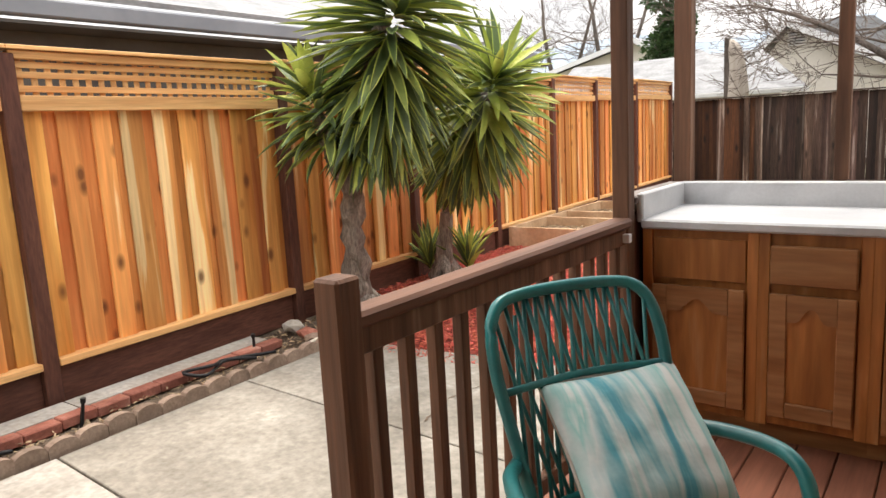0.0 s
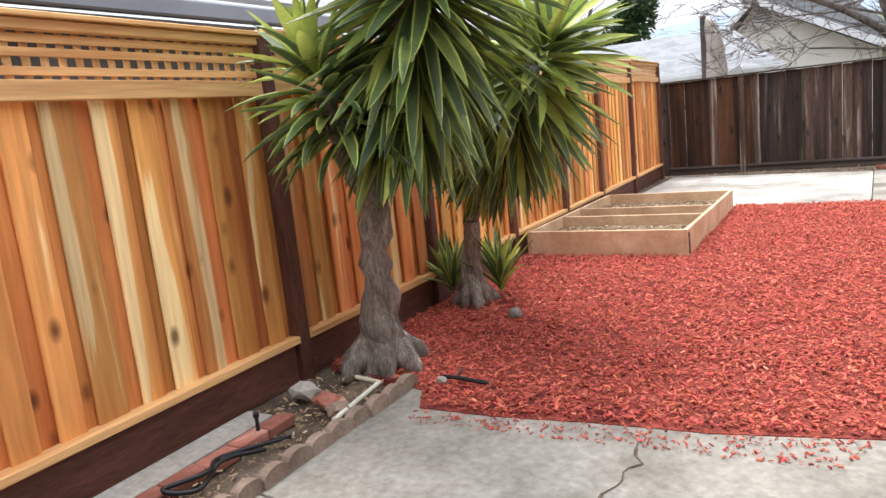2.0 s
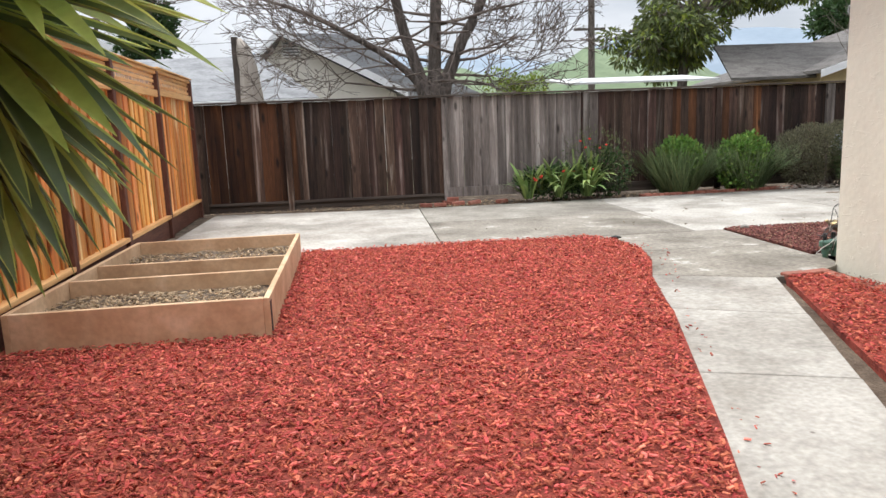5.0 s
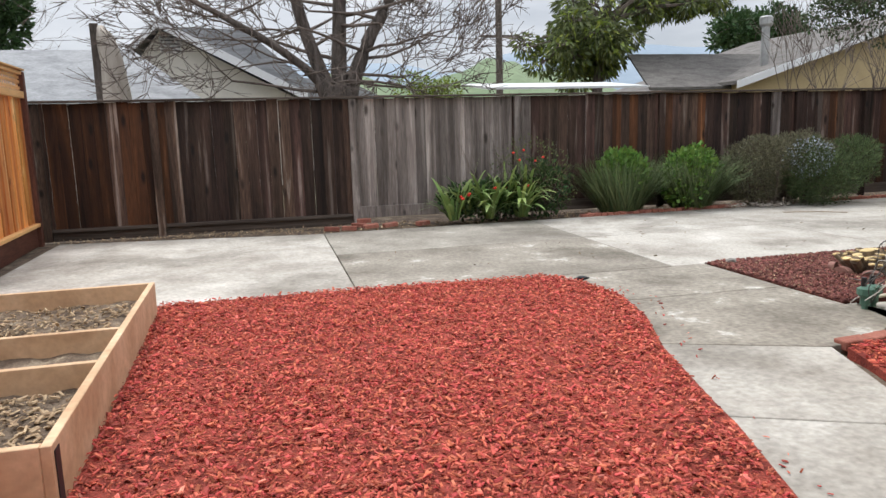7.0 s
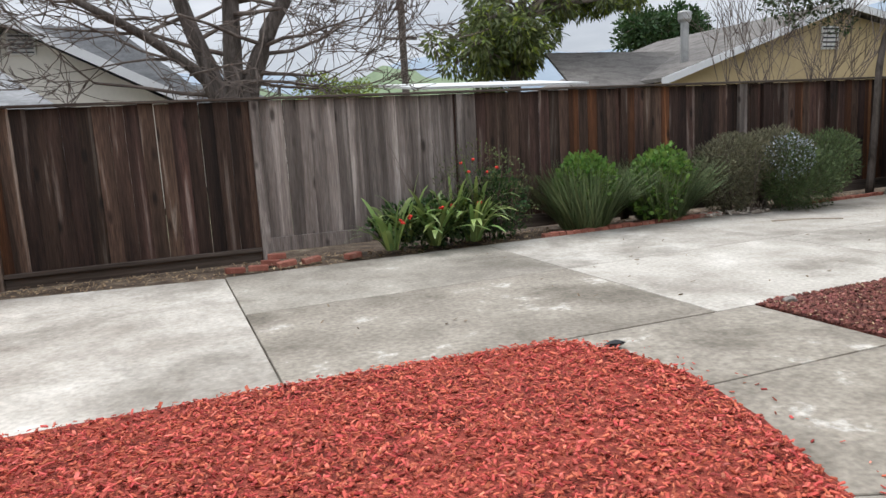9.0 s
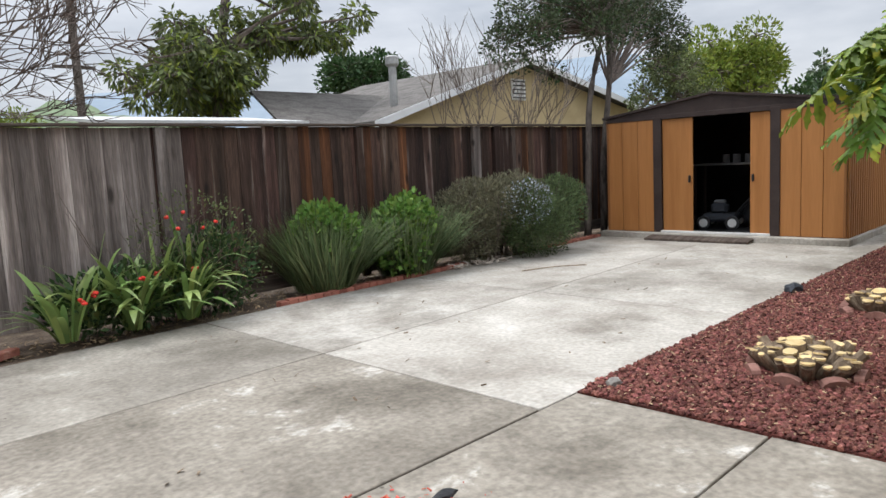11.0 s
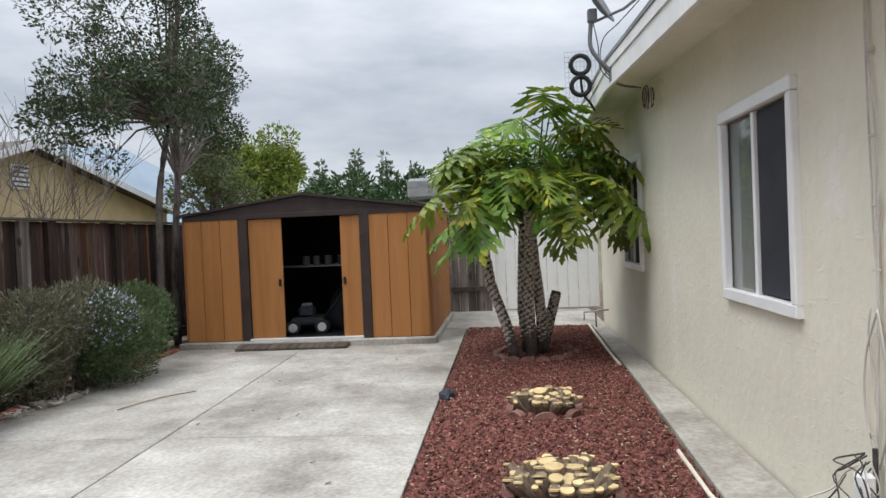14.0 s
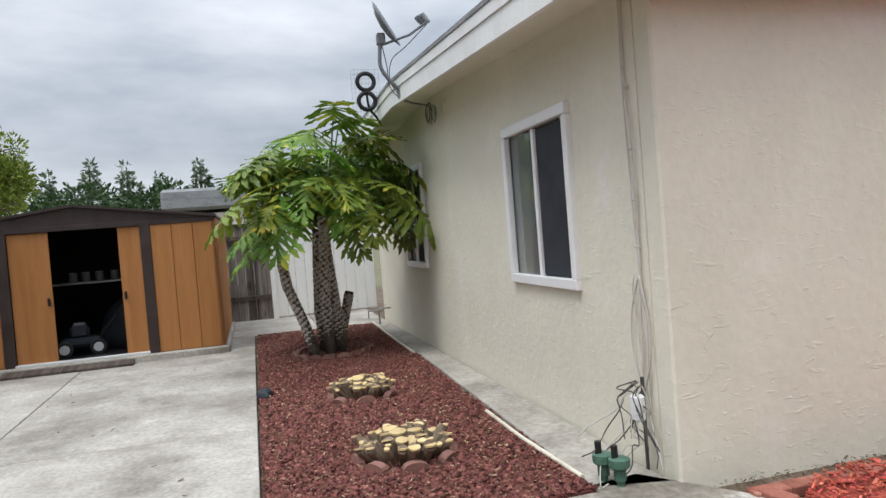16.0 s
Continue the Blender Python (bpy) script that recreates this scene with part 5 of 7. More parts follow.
for y0, y1 in ((-0.5, 1.6), (1.61, 3.35), (3.36, 4.75)):
    part("strip", prism([(-3.91 - 0.05 * y0, y0), (-3.73 - 0.05 * y0, y0), (-3.73 - 0.05 * y1, y1), (-3.91 - 0.05 * y1, y1)], -0.05, 0.03), concrete, mow)
nbrick = thing("brick_edging", "red brick edging in front of the shrubs", "edging", kind="structure")
small_brick = mesh_of("brick", boxed((0, 0, 0), (0.096, 0.085, 0.06), 0.006), brick_mat)
for k in range(58):
    x = 2.30 + k * 0.102
    if not 5.0 < x < 6.6:
        piece("brick", small_brick, nbrick, pose(x, 15.60 + 0.03 * (x - 2), 0.012 + rng.uniform(-0.008, 0.006), rng.uniform(-5, 5), rng.uniform(-4, 4), 2 + rng.uniform(-5, 5)))
lbrick = thing("loose_bricks", "loose broken red bricks by the old fence", "bricks")
for k, (x, y, r) in enumerate(((-1.25, 15.72, 5), (-1.02, 15.70, -12), (-0.72, 15.78, 8), (-0.86, 15.95, 3), (-0.45, 15.82, 15), (-0.78, 16.02, -6), (0.0, 15.8, 30))):
    piece("brick", brick_me, lbrick, pose(x, y, 0.02 + (0.05 if k == 5 else 0), rng.uniform(-6, 6), rng.uniform(-6, 6), r))
hbrick = thing("brick_edging", "red brick edging round the bed against the house", "edging", kind="structure")
for k in range(19):
    piece("brick", brick_me, hbrick, pose(1.45, 6.0 + 0.2 * k, -0.012, 0, 0, 90 + rng.uniform(-3, 3)))
for x, y, r in ((1.38, 9.62, 10), (1.18, 9.60, 5)):
    piece("brick", brick_me, hbrick, pose(x, y, -0.005, 0, 0, r))
soil_b = thing("garden_bed", "bare brown soil against the house wall", "garden bed", kind="structure")
bm = bmesh.new()
bmesh.ops.create_grid(bm, x_segments=14, y_segments=90, size=0.5, matrix=Matrix.Translation((1.76, 7.95, 0.0)) @ Matrix.Diagonal((0.48, 3.9, 1, 1)))
for v in bm.verts:
    v.co.z = -0.075 + 0.03 * (v.co.x - 1.58) / 0.42 * min(1, max(0, (9.95 - v.co.y) / 0.8)) + 0.02 * noise.noise(v.co * 9)
part("soil", bm, soil, soil_b, smooth=True)
chips("soil_crumbs", [(1.6, 8.2), (1.97, 8.2), (1.97, 9.85), (1.7, 9.8)], 700, -0.055, 0.013, stem_brown, "dry bits on the soil by the house", "litter", 55)


def ring(name, c, r, n, label, a0=0, a1=360):
    e = thing(name, label, "edging", kind="structure")
    for k in range(n):
        a = a0 + (a1 - a0) * k / n
        piece("edging_stone", SCALLOP_RED, e, pose(c[0] + r * math.cos(radians(a)), c[1] + r * math.sin(radians(a)), -0.018, rng.uniform(-22, 14), rng.uniform(-9, 9), a + 90 + rng.uniform(-10, 10)))


def stump(c, r, n, label, seed):
    g = random.Random(seed)
    s = thing("cut_stump", label, "stump", pose(c[0], c[1], 0.0))
    for k in range(n):
        q = r * math.sqrt((k + 0.5) / n)
        a = k * 2.399 + g.uniform(-0.2, 0.2)
        rr = g.uniform(0.016, 0.045) if k > 5 else g.uniform(0.045, 0.065)
        h = g.uniform(0.13, 0.18) * (1.06 - 0.25 * q / r)
        x, y = q * math.cos(a), q * math.sin(a)
        lean = Vector((x * 0.6, y * 0.6, 0))
        st = part("stem", gnarled(bmesh.new(), [(x * 0.8, y * 0.8, 0), (x + lean.x * 0.5, y + lean.y * 0.5, h * 0.6), (x + lean.x, y + lean.y, h)], [rr * 1.1, rr, rr], 9, 0.004, k), stem_brown, s, smooth=False)
        t = Vector((x + lean.x, y + lean.y, h + 0.003))
        part("cut_face", tubed([t - Vector((0, 0, 0.006)), t + Vector((g.uniform(-0.004, 0.004), 0, 0.004))], rr * 0.96, 9), cut_wood, st, "pale freshly cut wood")
    return s


stump((2.80, 11.10), 0.19, 48, "cut shrub stump of many stems, freshly sawn", 51)
ring("garden_edging", (2.80, 11.10), 0.29, 8, "scalloped red edging round a cut stump")
stump((4.58, 11.10), 0.17, 38, "smaller cut shrub stump in the lava rock", 52)
ring("garden_edging", (4.58, 11.10), 0.28, 8, "scalloped red edging round a cut stump")
ring("garden_edging", (7.08, 11.08), 0.45, 17, "scalloped red edging round the tree philodendron")


# ---- shrubs ----
def blades(verts, faces, c, n, r, h, width, rng, spread=0.9, curl=0.35, arch=0.32, least=0.0, core=0.45, segs=((0, 0.8), (0.4, 1.0), (0.75, 0.7), (1.0, 0.05))):
    for k in range(n):
        a, q = rng.uniform(0, 6.283), r * core * math.sqrt(rng.random())
        b = Vector((c[0] + q * math.cos(a), c[1] + q * math.sin(a), c[2]))
        out = Vector((math.cos(a + rng.gauss(0, 0.5)), math.sin(a + rng.gauss(0, 0.5)), 0))
        ln = h * rng.uniform(0.6, 1.1)
        lean = spread * (least + (1 - least) * rng.random() ** 0.7)
        w = width * rng.uniform(0.7, 1.2)
        sv = Vector((-out.y, out.x, 0)) * w / 2
        k0 = len(verts)
        for t, ww in segs:
            p = b + out * (lean * r * t + curl * r * lean * t * t) + Vector((0, 0, ln * (t - arch * lean * t * t)))
            p.z = max(p.z, 0.01)
            verts.append(p - sv * ww)
            verts.append(p + sv * ww + Vector((0, 0, 0.003)))
        for j in range(len(segs) - 1):
            i = k0 + 2 * j
            faces.append((i, i + 1, i + 3, i + 2))


def leaf_cloud(verts, faces, blobs, n, size, rng, flat=0.5, up=0.3):
    """Small pointed leaves through the outer part of the blobs (centre, radii)."""
    wts = [b[1][0] * b[1][1] + b[1][2] * b[1][0] for b in blobs]
    for k in range(n):
        (c, r) = rng.choices(blobs, wts)[0]
        d = Vector((rng.gauss(0, 1), rng.gauss(0, 1), rng.gauss(0, 1))).normalized()
        q = (0.45 + 0.55 * rng.random() ** 0.5) * (1 + 0.22 * noise.noise(Vector(c) + d * 2.3))
        p = Vector(c) + Vector((d.x * r[0], d.y * r[1], d.z * r[2])) * q
        if p.z < 0.02:
            continue
        n1 = (d + Vector((rng.gauss(0, 0.6), rng.gauss(0, 0.6), up + rng.gauss(0, 0.5)))).normalized()
        n2 = n1.cross(Vector((rng.gauss(0, 1), rng.gauss(0, 1), rng.gauss(0, 1)))).normalized()
        s = size * rng.uniform(0.6, 1.25)
        i = len(verts)
        verts += [p, p + n1 * s * 0.5 + n2 * s * flat * 0.5, p + n1 * s, p + n1 * s * 0.5 - n2 * s * flat * 0.5 + Vector((0, 0, 0.1 * s))]
        faces.append((i, i + 1, i + 2, i + 3))


def plant(name, label, category="shrub"):
    return thing(name, label, category)


rng = random.Random(61)
flax = plant("lily_clump", "clump of broad strap leaves with red flowers", "plant")
vs, fs = [], []
for c, n, r, h in (((0.40, 15.66, 0.05), 34, 0.40, 0.72), ((0.66, 15.82, 0.1), 34, 0.38, 0.82), ((0.92, 15.64, 0.05), 38, 0.40, 0.76), ((1.18, 15.82, 0.1), 38, 0.38, 0.95), ((1.36, 15.62, 0.05), 34, 0.38, 0.80), ((1.52, 15.84, 0.1), 30, 0.34, 0.95)):
    blades(vs, fs, c, n, r, h * 1.2, 0.066, rng, 1.0, 0.35, 0.80, 0.30, 0.18, ((0, 0.6), (0.2, 0.85), (0.42, 1.0), (0.62, 0.95), (0.8, 0.7), (0.92, 0.4), (1.0, 0.05)))
tagged(raw("leaf_mass", vs, fs, leaf_lily, flax, True), kind="stuff")
for k in range(5):
    x, y, z = rng.uniform(0.45, 1.5), rng.uniform(15.45, 15.7), rng.uniform(0.35, 0.62)
    bm = bmesh.new()
    for j in range(7):
        a = j * 0.9
        box(bm, (x + 0.02 * math.cos(a), y + 0.02 * math.sin(a), z + rng.uniform(-0.02, 0.02)), (0.028, 0.028, 0.02), None, 0.006)
    fl = part("flower", bm, flower_red, flax, "small red flower")
# dark leaves added to imitate the shade inside the clump's foot
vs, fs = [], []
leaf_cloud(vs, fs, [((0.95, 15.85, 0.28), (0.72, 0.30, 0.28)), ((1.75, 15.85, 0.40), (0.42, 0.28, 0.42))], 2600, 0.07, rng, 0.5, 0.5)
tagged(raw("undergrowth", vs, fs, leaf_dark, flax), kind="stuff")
vs, fs = [], []
twiggy = plant("twiggy_shrub", "thin bare twiggy shrub with a few red flowers")
bm = bmesh.new()
for k in range(46):
    b = Vector((rng.uniform(0.9, 2.0), rng.uniform(15.75, 16.1), 0))
    p1 = b + Vector((rng.gauss(0.05, 0.15), rng.gauss(-0.05, 0.1), rng.uniform(0.4, 0.8)))
    p2 = p1 + Vector((rng.gauss(0, 0.18), rng.gauss(-0.05, 0.1), rng.uniform(0.15, 0.5)))
    tube(bm, [b, p1, p2], [0.006, 0.004, 0.002], 4)
tagged(part("twig_mass", bm, twig_mat, twiggy), kind="stuff")
leaf_cloud(vs, fs, [((1.6, 15.85, 0.72), (0.55, 0.3, 0.45)), ((1.85, 15.75, 0.45), (0.4, 0.3, 0.4))], 1500, 0.035, rng)
tagged(raw("leaf_mass", vs, fs, leaf_olive, twiggy), kind="stuff")
for k in range(5):
    part("flower", boxed((rng.uniform(1.2, 1.7), rng.uniform(15.6, 15.8), rng.uniform(0.7, 1.1)), (0.035, 0.035, 0.03), 0.01), flower_red, twiggy, "small red flower")
for c, lab, broad in (((3.03, 15.92, 0), "rounded clump of narrow green blades behind brick edging", 0), ((4.20, 15.92, 0), "bright green leafy clump with narrow blades", 1)):
    b = plant("agapanthus_clump", lab, "plant")
    vs, fs = [], []
    blades(vs, fs, c, 1700, 0.56, 0.88, 0.010, rng, 0.95, 0.12, 0.22, 0.0, 0.55)
    tagged(raw("blade_mass", vs, fs, leaf_blade, b, True), kind="stuff")
    vs, fs = [], []
    leaf_cloud(vs, fs, [((c[0] + 0.02, c[1] - 0.02, 0.56), (0.36, 0.36, 0.38))] + ([((c[0] - 0.22, c[1] - 0.22, 0.48), (0.34, 0.30, 0.44))] if broad else []), 1500 if not broad else 2600, 0.07, rng, 0.8, 0.5)
    tagged(raw("leaf_mass", vs, fs, leaf_bright, b), kind="stuff")
leaf_dry = surf("leaf_dry", (0.10, 0.10, 0.06), (0.17, 0.16, 0.10), (1, 1, 1), 1.2, 16, 0.75, 0, rand=0.4, island=True, fine=0.1, trans=0.15, hue=0.015)
leaf_rosemary = surf("leaf_rosemary", (0.05, 0.08, 0.035), (0.11, 0.15, 0.06), (1, 1, 1), 1.2, 16, 0.65, 0, rand=0.45, island=True, fine=0.1, trans=0.2, hue=0.02)
rose = plant("rosemary_bush", "large grey-green rosemary bush with pale blue flowers")
bm = bmesh.new()
for k in range(60):
    b = Vector((rng.uniform(5.2, 6.4), rng.uniform(15.6, 16.0), 0))
    a = rng.uniform(0, 6.28)
    tube(bm, [b, b + Vector((0.25 * math.cos(a), 0.2 * math.sin(a), 0.4)), b + Vector((0.55 * math.cos(a), 0.4 * math.sin(a), rng.uniform(0.6, 0.95)))], [0.012, 0.008, 0.003], 4)
tagged(part("stem_mass", bm, twig_mat, rose), kind="stuff")
vs, fs = [], []
leaf_cloud(vs, fs, [((5.35, 15.75, 0.70), (0.62, 0.48, 0.36)), ((5.2, 15.8, 0.4), (0.45, 0.4, 0.4)), ((5.9, 15.65, 0.72), (0.5, 0.45, 0.38))], 20000, 0.055, rng, 0.22, 0.5)
raw("grey_foliage", vs, fs, leaf_dry, rose)
vs, fs = [], []
leaf_cloud(vs, fs, [((6.1, 15.45, 0.42), (0.6, 0.48, 0.45)), ((6.65, 15.55, 0.6), (0.5, 0.42, 0.40)), ((6.95, 15.6, 0.75), (0.3, 0.3, 0.25)), ((5.85, 15.4, 0.55), (0.4, 0.33, 0.45))], 20000, 0.055, rng, 0.2, 0.6)
raw("green_foliage", vs, fs, leaf_rosemary, rose)
vs, fs = [], []
leaf_cloud(vs, fs, [((5.8, 15.35, 0.72), (0.36, 0.3, 0.3))], 900, 0.028, rng, 0.8, 0.4)
raw("flower_mass", vs, fs, flower_blue, rose)
clippings = chips("dry_clippings", [(4.6, 15.5), (5.6, 15.4), (5.7, 15.75), (4.6, 15.75)], 130, 0.02, 0.05, fabric_beige, "pale dry clippings under the rosemary", "litter", 77, flat=0.12)


# ---- chair and cushion on the deck ----
chair = thing("rattan_chair", "teal painted cane armchair on the deck", "chair", pose(-0.435, 2.90, 0.15, 0, 0, 58) @ Matrix.Diagonal((0.97, 0.95, 0.98, 1)))


def bent(pts, n=6):
    """A smooth curve through pts."""
    p = [Vector(q) for q in pts]
    p = [p[0] * 2 - p[1]] + p + [p[-1] * 2 - p[-2]]
    out = []
    for i in range(1, len(p) - 2):
        for k in range(n):
            t = k / n
            out.append(0.5 * ((2 * p[i]) + (p[i + 1] - p[i - 1]) * t + (2 * p[i - 1] - 5 * p[i] + 4 * p[i + 1] - p[i + 2]) * t * t + (3 * p[i] - p[i - 1] - 3 * p[i + 1] + p[i + 2]) * t ** 3))
    out.append(p[-2])
    return out


def back_at(x, z):
    """The reclined back: a place at width x and height z above the floor."""
    return (x, 0.22 + 0.18 * (z - 0.40) / 0.5 - 0.12 * (x / 0.28) ** 2 * 0.4, z)


rim = [back_at(-0.19, 0.38), back_at(-0.22, 0.6), back_at(-0.24, 0.78), back_at(-0.215, 0.895), back_at(-0.12, 0.925), back_at(0.12, 0.925), back_at(0.215, 0.895), back_at(0.24, 0.78), back_at(0.22, 0.6), back_at(0.19, 0.38)]
part("back_frame", tubed(bent(rim), 0.016, 8), teal_cane, chair, smooth=True)
part("back_rail", tubed(bent([back_at(-0.232, 0.72), back_at(0, 0.72), back_at(0.232, 0.72)]), 0.010, 8), teal_cane, chair, smooth=True)
part("back_rail", tubed(bent([back_at(-0.20, 0.46), back_at(0, 0.46), back_at(0.20, 0.46)]), 0.010, 8), teal_cane, chair, smooth=True)
for k in range(12):
    x = -0.185 + 0.37 * k / 11
    for tilt in (-0.05, 0.05):
        part("cane_rod", tubed([back_at(x * 0.9 - tilt, 0.42), back_at(x, 0.70), back_at(x + tilt * 0.6, 0.915 if abs(x) < 0.17 else 0.88)], 0.0055, 6), teal_cane, chair, smooth=True)
seat = [(-0.20, 0.2, 0.38), (-0.27, -0.1, 0.39), (-0.25, -0.22, 0.39), (0.25, -0.22, 0.39), (0.27, -0.1, 0.39), (0.20, 0.2, 0.38), (-0.20, 0.2, 0.38)]
part("seat_frame", tubed(bent(seat, 4), 0.016, 8), teal_cane, chair, smooth=True)
for k in range(14):
    y = -0.2 + 0.38 * k / 13
    part("seat_rod", tubed([(-0.25, y, 0.385), (0.25, y, 0.385)], 0.006, 6), teal_cane, chair)
for s in (-1, 1):
    part("armrest", tubed(bent([(s * 0.215, 0.27, 0.56), (s * 0.28, 0.18, 0.575), (s * 0.322, 0.05, 0.58), (s * 0.325, -0.04, 0.565), (s * 0.32, -0.085, 0.50), (s * 0.31, -0.11, 0.36), (s * 0.30, -0.13, 0.18), (s * 0.295, -0.15, 0.0)]), 0.018, 8), teal_cane, chair, smooth=True)
    part("back_leg", tubed(bent([(s * 0.215, 0.27, 0.56), (s * 0.22, 0.24, 0.36), (s * 0.25, 0.30, 0.0)]), 0.016, 8), teal_cane, chair, smooth=True)
    part("side_stretcher", tubed([(s * 0.30, -0.13, 0.16), (s * 0.24, 0.27, 0.16)], 0.010, 8), teal_cane, chair)


def watercolour():
    m = bpy.data.materials.new("watercolour_fabric")
    m.use_nodes = True
    n, l = m.node_tree.nodes, m.node_tree.links
    b = n["Principled BSDF"]
    b.inputs["Roughness"].default_value = 0.9
    t = n.new("ShaderNodeTexCoord")
    mp_ = n.new("ShaderNodeMapping")
    mp_.inputs["Scale"].default_value = (9.5, 1.0, 1.1)
    a = n.new("ShaderNodeTexNoise")
    a.inputs["Scale"].default_value, a.inputs["Detail"].default_value, a.inputs["Distortion"].default_value = 1.15, 4.0, 0.5
    r = n.new("ShaderNodeValToRGB")
    e = r.color_ramp.elements
    e[0].position, e[0].color = 0.30, (0.045, 0.20, 0.30, 1)
    e[1].position, e[1].color = 0.72, (0.70, 0.72, 0.70, 1)
    for p, c in ((0.40, (0.10, 0.36, 0.43, 1)), (0.46, (0.36, 0.54, 0.55, 1)), (0.52, (0.60, 0.66, 0.65, 1)), (0.60, (0.30, 0.56, 0.54, 1)), (0.64, (0.66, 0.70, 0.68, 1))):
        x = e.new(p)
        x.color = c
    l.new(t.outputs["Object"], mp_.inputs["Vector"])
    l.new(mp_.outputs[0], a.inputs["Vector"])
    l.new(a.outputs["Fac"], r.inputs["Fac"])
    l.new(r.outputs["Color"], b.inputs["Base Color"])
    f = n.new("ShaderNodeTexNoise")
    f.inputs["Scale"].default_value = 22
    bp = n.new("ShaderNodeBump")
    bp.inputs["Strength"].default_value, bp.inputs["Distance"].default_value = 0.35, 0.01
    l.new(t.outputs["Object"], f.inputs["Vector"])
    l.new(f.outputs["Fac"], bp.inputs["Height"])
    l.new(bp.outputs[0], b.inputs["Normal"])
    return m


cushion = thing("cushion", "square cushion with blue and white watercolour stripes", "cushion", pose(-0.445, 2.99, 0.565, 0, 0, 58) @ pose(0, 0, 0, -42, 0, 0) @ Matrix.Diagonal((0.83, 0.95, 0.82, 1)))
bm = bmesh.new()
N, S, TH = 22, 0.235, 0.075
grid = {}
for sd in (-1, 1):
    for i in range(N + 1):
        for j in range(N + 1):
            u, v = 2 * i / N - 1, 2 * j / N - 1
            pinch = 1 - 0.07 * (u * u * v * v < 0.9) * (1 - abs(u * v))
            h = TH * max(0.0, (1 - u ** 4) * (1 - v ** 4)) ** 0.5 + 0.006 * noise.noise((u * 3, v * 3, sd))
            if abs(u) == 1 or abs(v) == 1:
                if sd == 1:
                    grid[(sd, i, j)] = grid[(-1, i, j)]
                    continue
                h = 0
            x = S * u * (1 - 0.06 * (1 - v * v))
            z = S * v * (1 - 0.06 * (1 - u * u))
            grid[(sd, i, j)] = bm.verts.new((x, sd * h, z + S))
for sd in (-1, 1):
    for i in range(N):
        for j in range(N):
            q = [grid[(sd, i, j)], grid[(sd, i + 1, j)], grid[(sd, i + 1, j + 1)], grid[(sd, i, j + 1)]]
            bm.faces.new(q if sd == -1 else q[::-1])
part("cover", bm, watercolour(), cushion, smooth=True)
part("piping", tubed([grid_p for grid_p in ((-0.232, 0, 0.004), (-0.222, 0, 0.235), (-0.232, 0, 0.466), (0, 0, 0.457), (0.232, 0, 0.466), (0.222, 0, 0.235), (0.232, 0, 0.004), (0, 0, 0.013), (-0.232, 0, 0.004))], 0.005, 6), fabric_beige, cushion)

# ---- on the house ----
dish = thing("satellite_dish", "grey satellite dish on a bent arm at the eave", "satellite dish", pose(5.55, 10.38, 2.80) @ Matrix.Diagonal((0.82, 0.82, 0.82, 1)))
bm = bmesh.new()
bmesh.ops.create_uvsphere(bm, u_segments=28, v_segments=14, radius=0.75)
bmesh.ops.delete(bm, geom=[v for v in bm.verts if v.co.z > -0.66], context="VERTS")
bmesh.ops.scale(bm, vec=(0.80, 0.95, 1.0), verts=bm.verts)
bmesh.ops.solidify(bm, geom=bm.faces, thickness=0.012)
bmesh.ops.transform(bm, matrix=Matrix.Translation((0.0, 0.10, 0.78)) @ look((0, 0, 0), (0.35, 0.80, -0.45)).to_3x3().to_4x4() @ pose(0, 0, 0.72, 0, 0, 0), verts=bm.verts)
part("reflector", bm, dish_grey, dish, smooth=True)
part("mast", tubed(bent([(0.0, -0.04, 0.0), (0.0, 0.10, 0.16), (0.0, 0.17, 0.30), (0.0, 0.16, 0.50), (0.0, 0.14, 0.66)]), 0.024, 10), dish_grey, dish, smooth=True)
part("foot_plate", boxed((0, -0.035, 0.0), (0.12, 0.02, 0.2), 0.006), dish_grey, dish)
part("clamp", boxed((0.0, 0.14, 0.62), (0.10, 0.10, 0.14), 0.012), dish_grey, dish)
part("feed_arm", tubed([(0.0, 0.10, 0.56), (-0.25, -0.16, 0.60), (-0.42, -0.34, 0.70)], 0.016, 8), dish_grey, dish)
for k in range(3):
    part("feed_horn", tubed([(-0.42 + 0.05 * k, -0.36 + 0.02 * k, 0.70), (-0.38 + 0.05 * k, -0.30 + 0.02 * k, 0.80)], [0.028, 0.034], 10), dish_grey, dish)
part("cable", tubed(bent([(-0.40, -0.34, 0.68), (-0.2, -0.12, 0.48), (-0.02, 0.03, 0.36), (0.0, 0.06, 0.1), (-0.02, -0.1, -0.12), (-0.1, -0.3, -0.2)]), 0.006, 5), cable_dark, dish)
part("cable", tubed(bent([(0.0, 0.14, 0.6), (0.05, 0.08, 0.3), (0.06, 0.06, 0.05), (0.02, -0.12, -0.14), (-0.05, -0.35, -0.2)]), 0.006, 5), cable_dark, dish)
ant = thing("tv_antenna", "figure-eight black antenna with a wire reflector", "antenna", pose(6.6, 10.38, 2.70))
for z in (0.20, 0.42):
    bm = bmesh.new()
    ringp = arc((0, 0.12, z), 0.095, 0, 360, 24, "x")
    tube(bm, ringp, 0.026, 8, False)
    part("loop", bm, black_plastic, ant, smooth=True)
part("hub", boxed((0, 0.12, 0.31), (0.06, 0.06, 0.07), 0.01), black_plastic, ant)
part("stem", tubed(bent([(0, -0.02, -0.08), (0, 0.03, 0.02), (0, 0.10, 0.12), (0, 0.12, 0.3)]), 0.014, 8), black_plastic, ant, smooth=True)
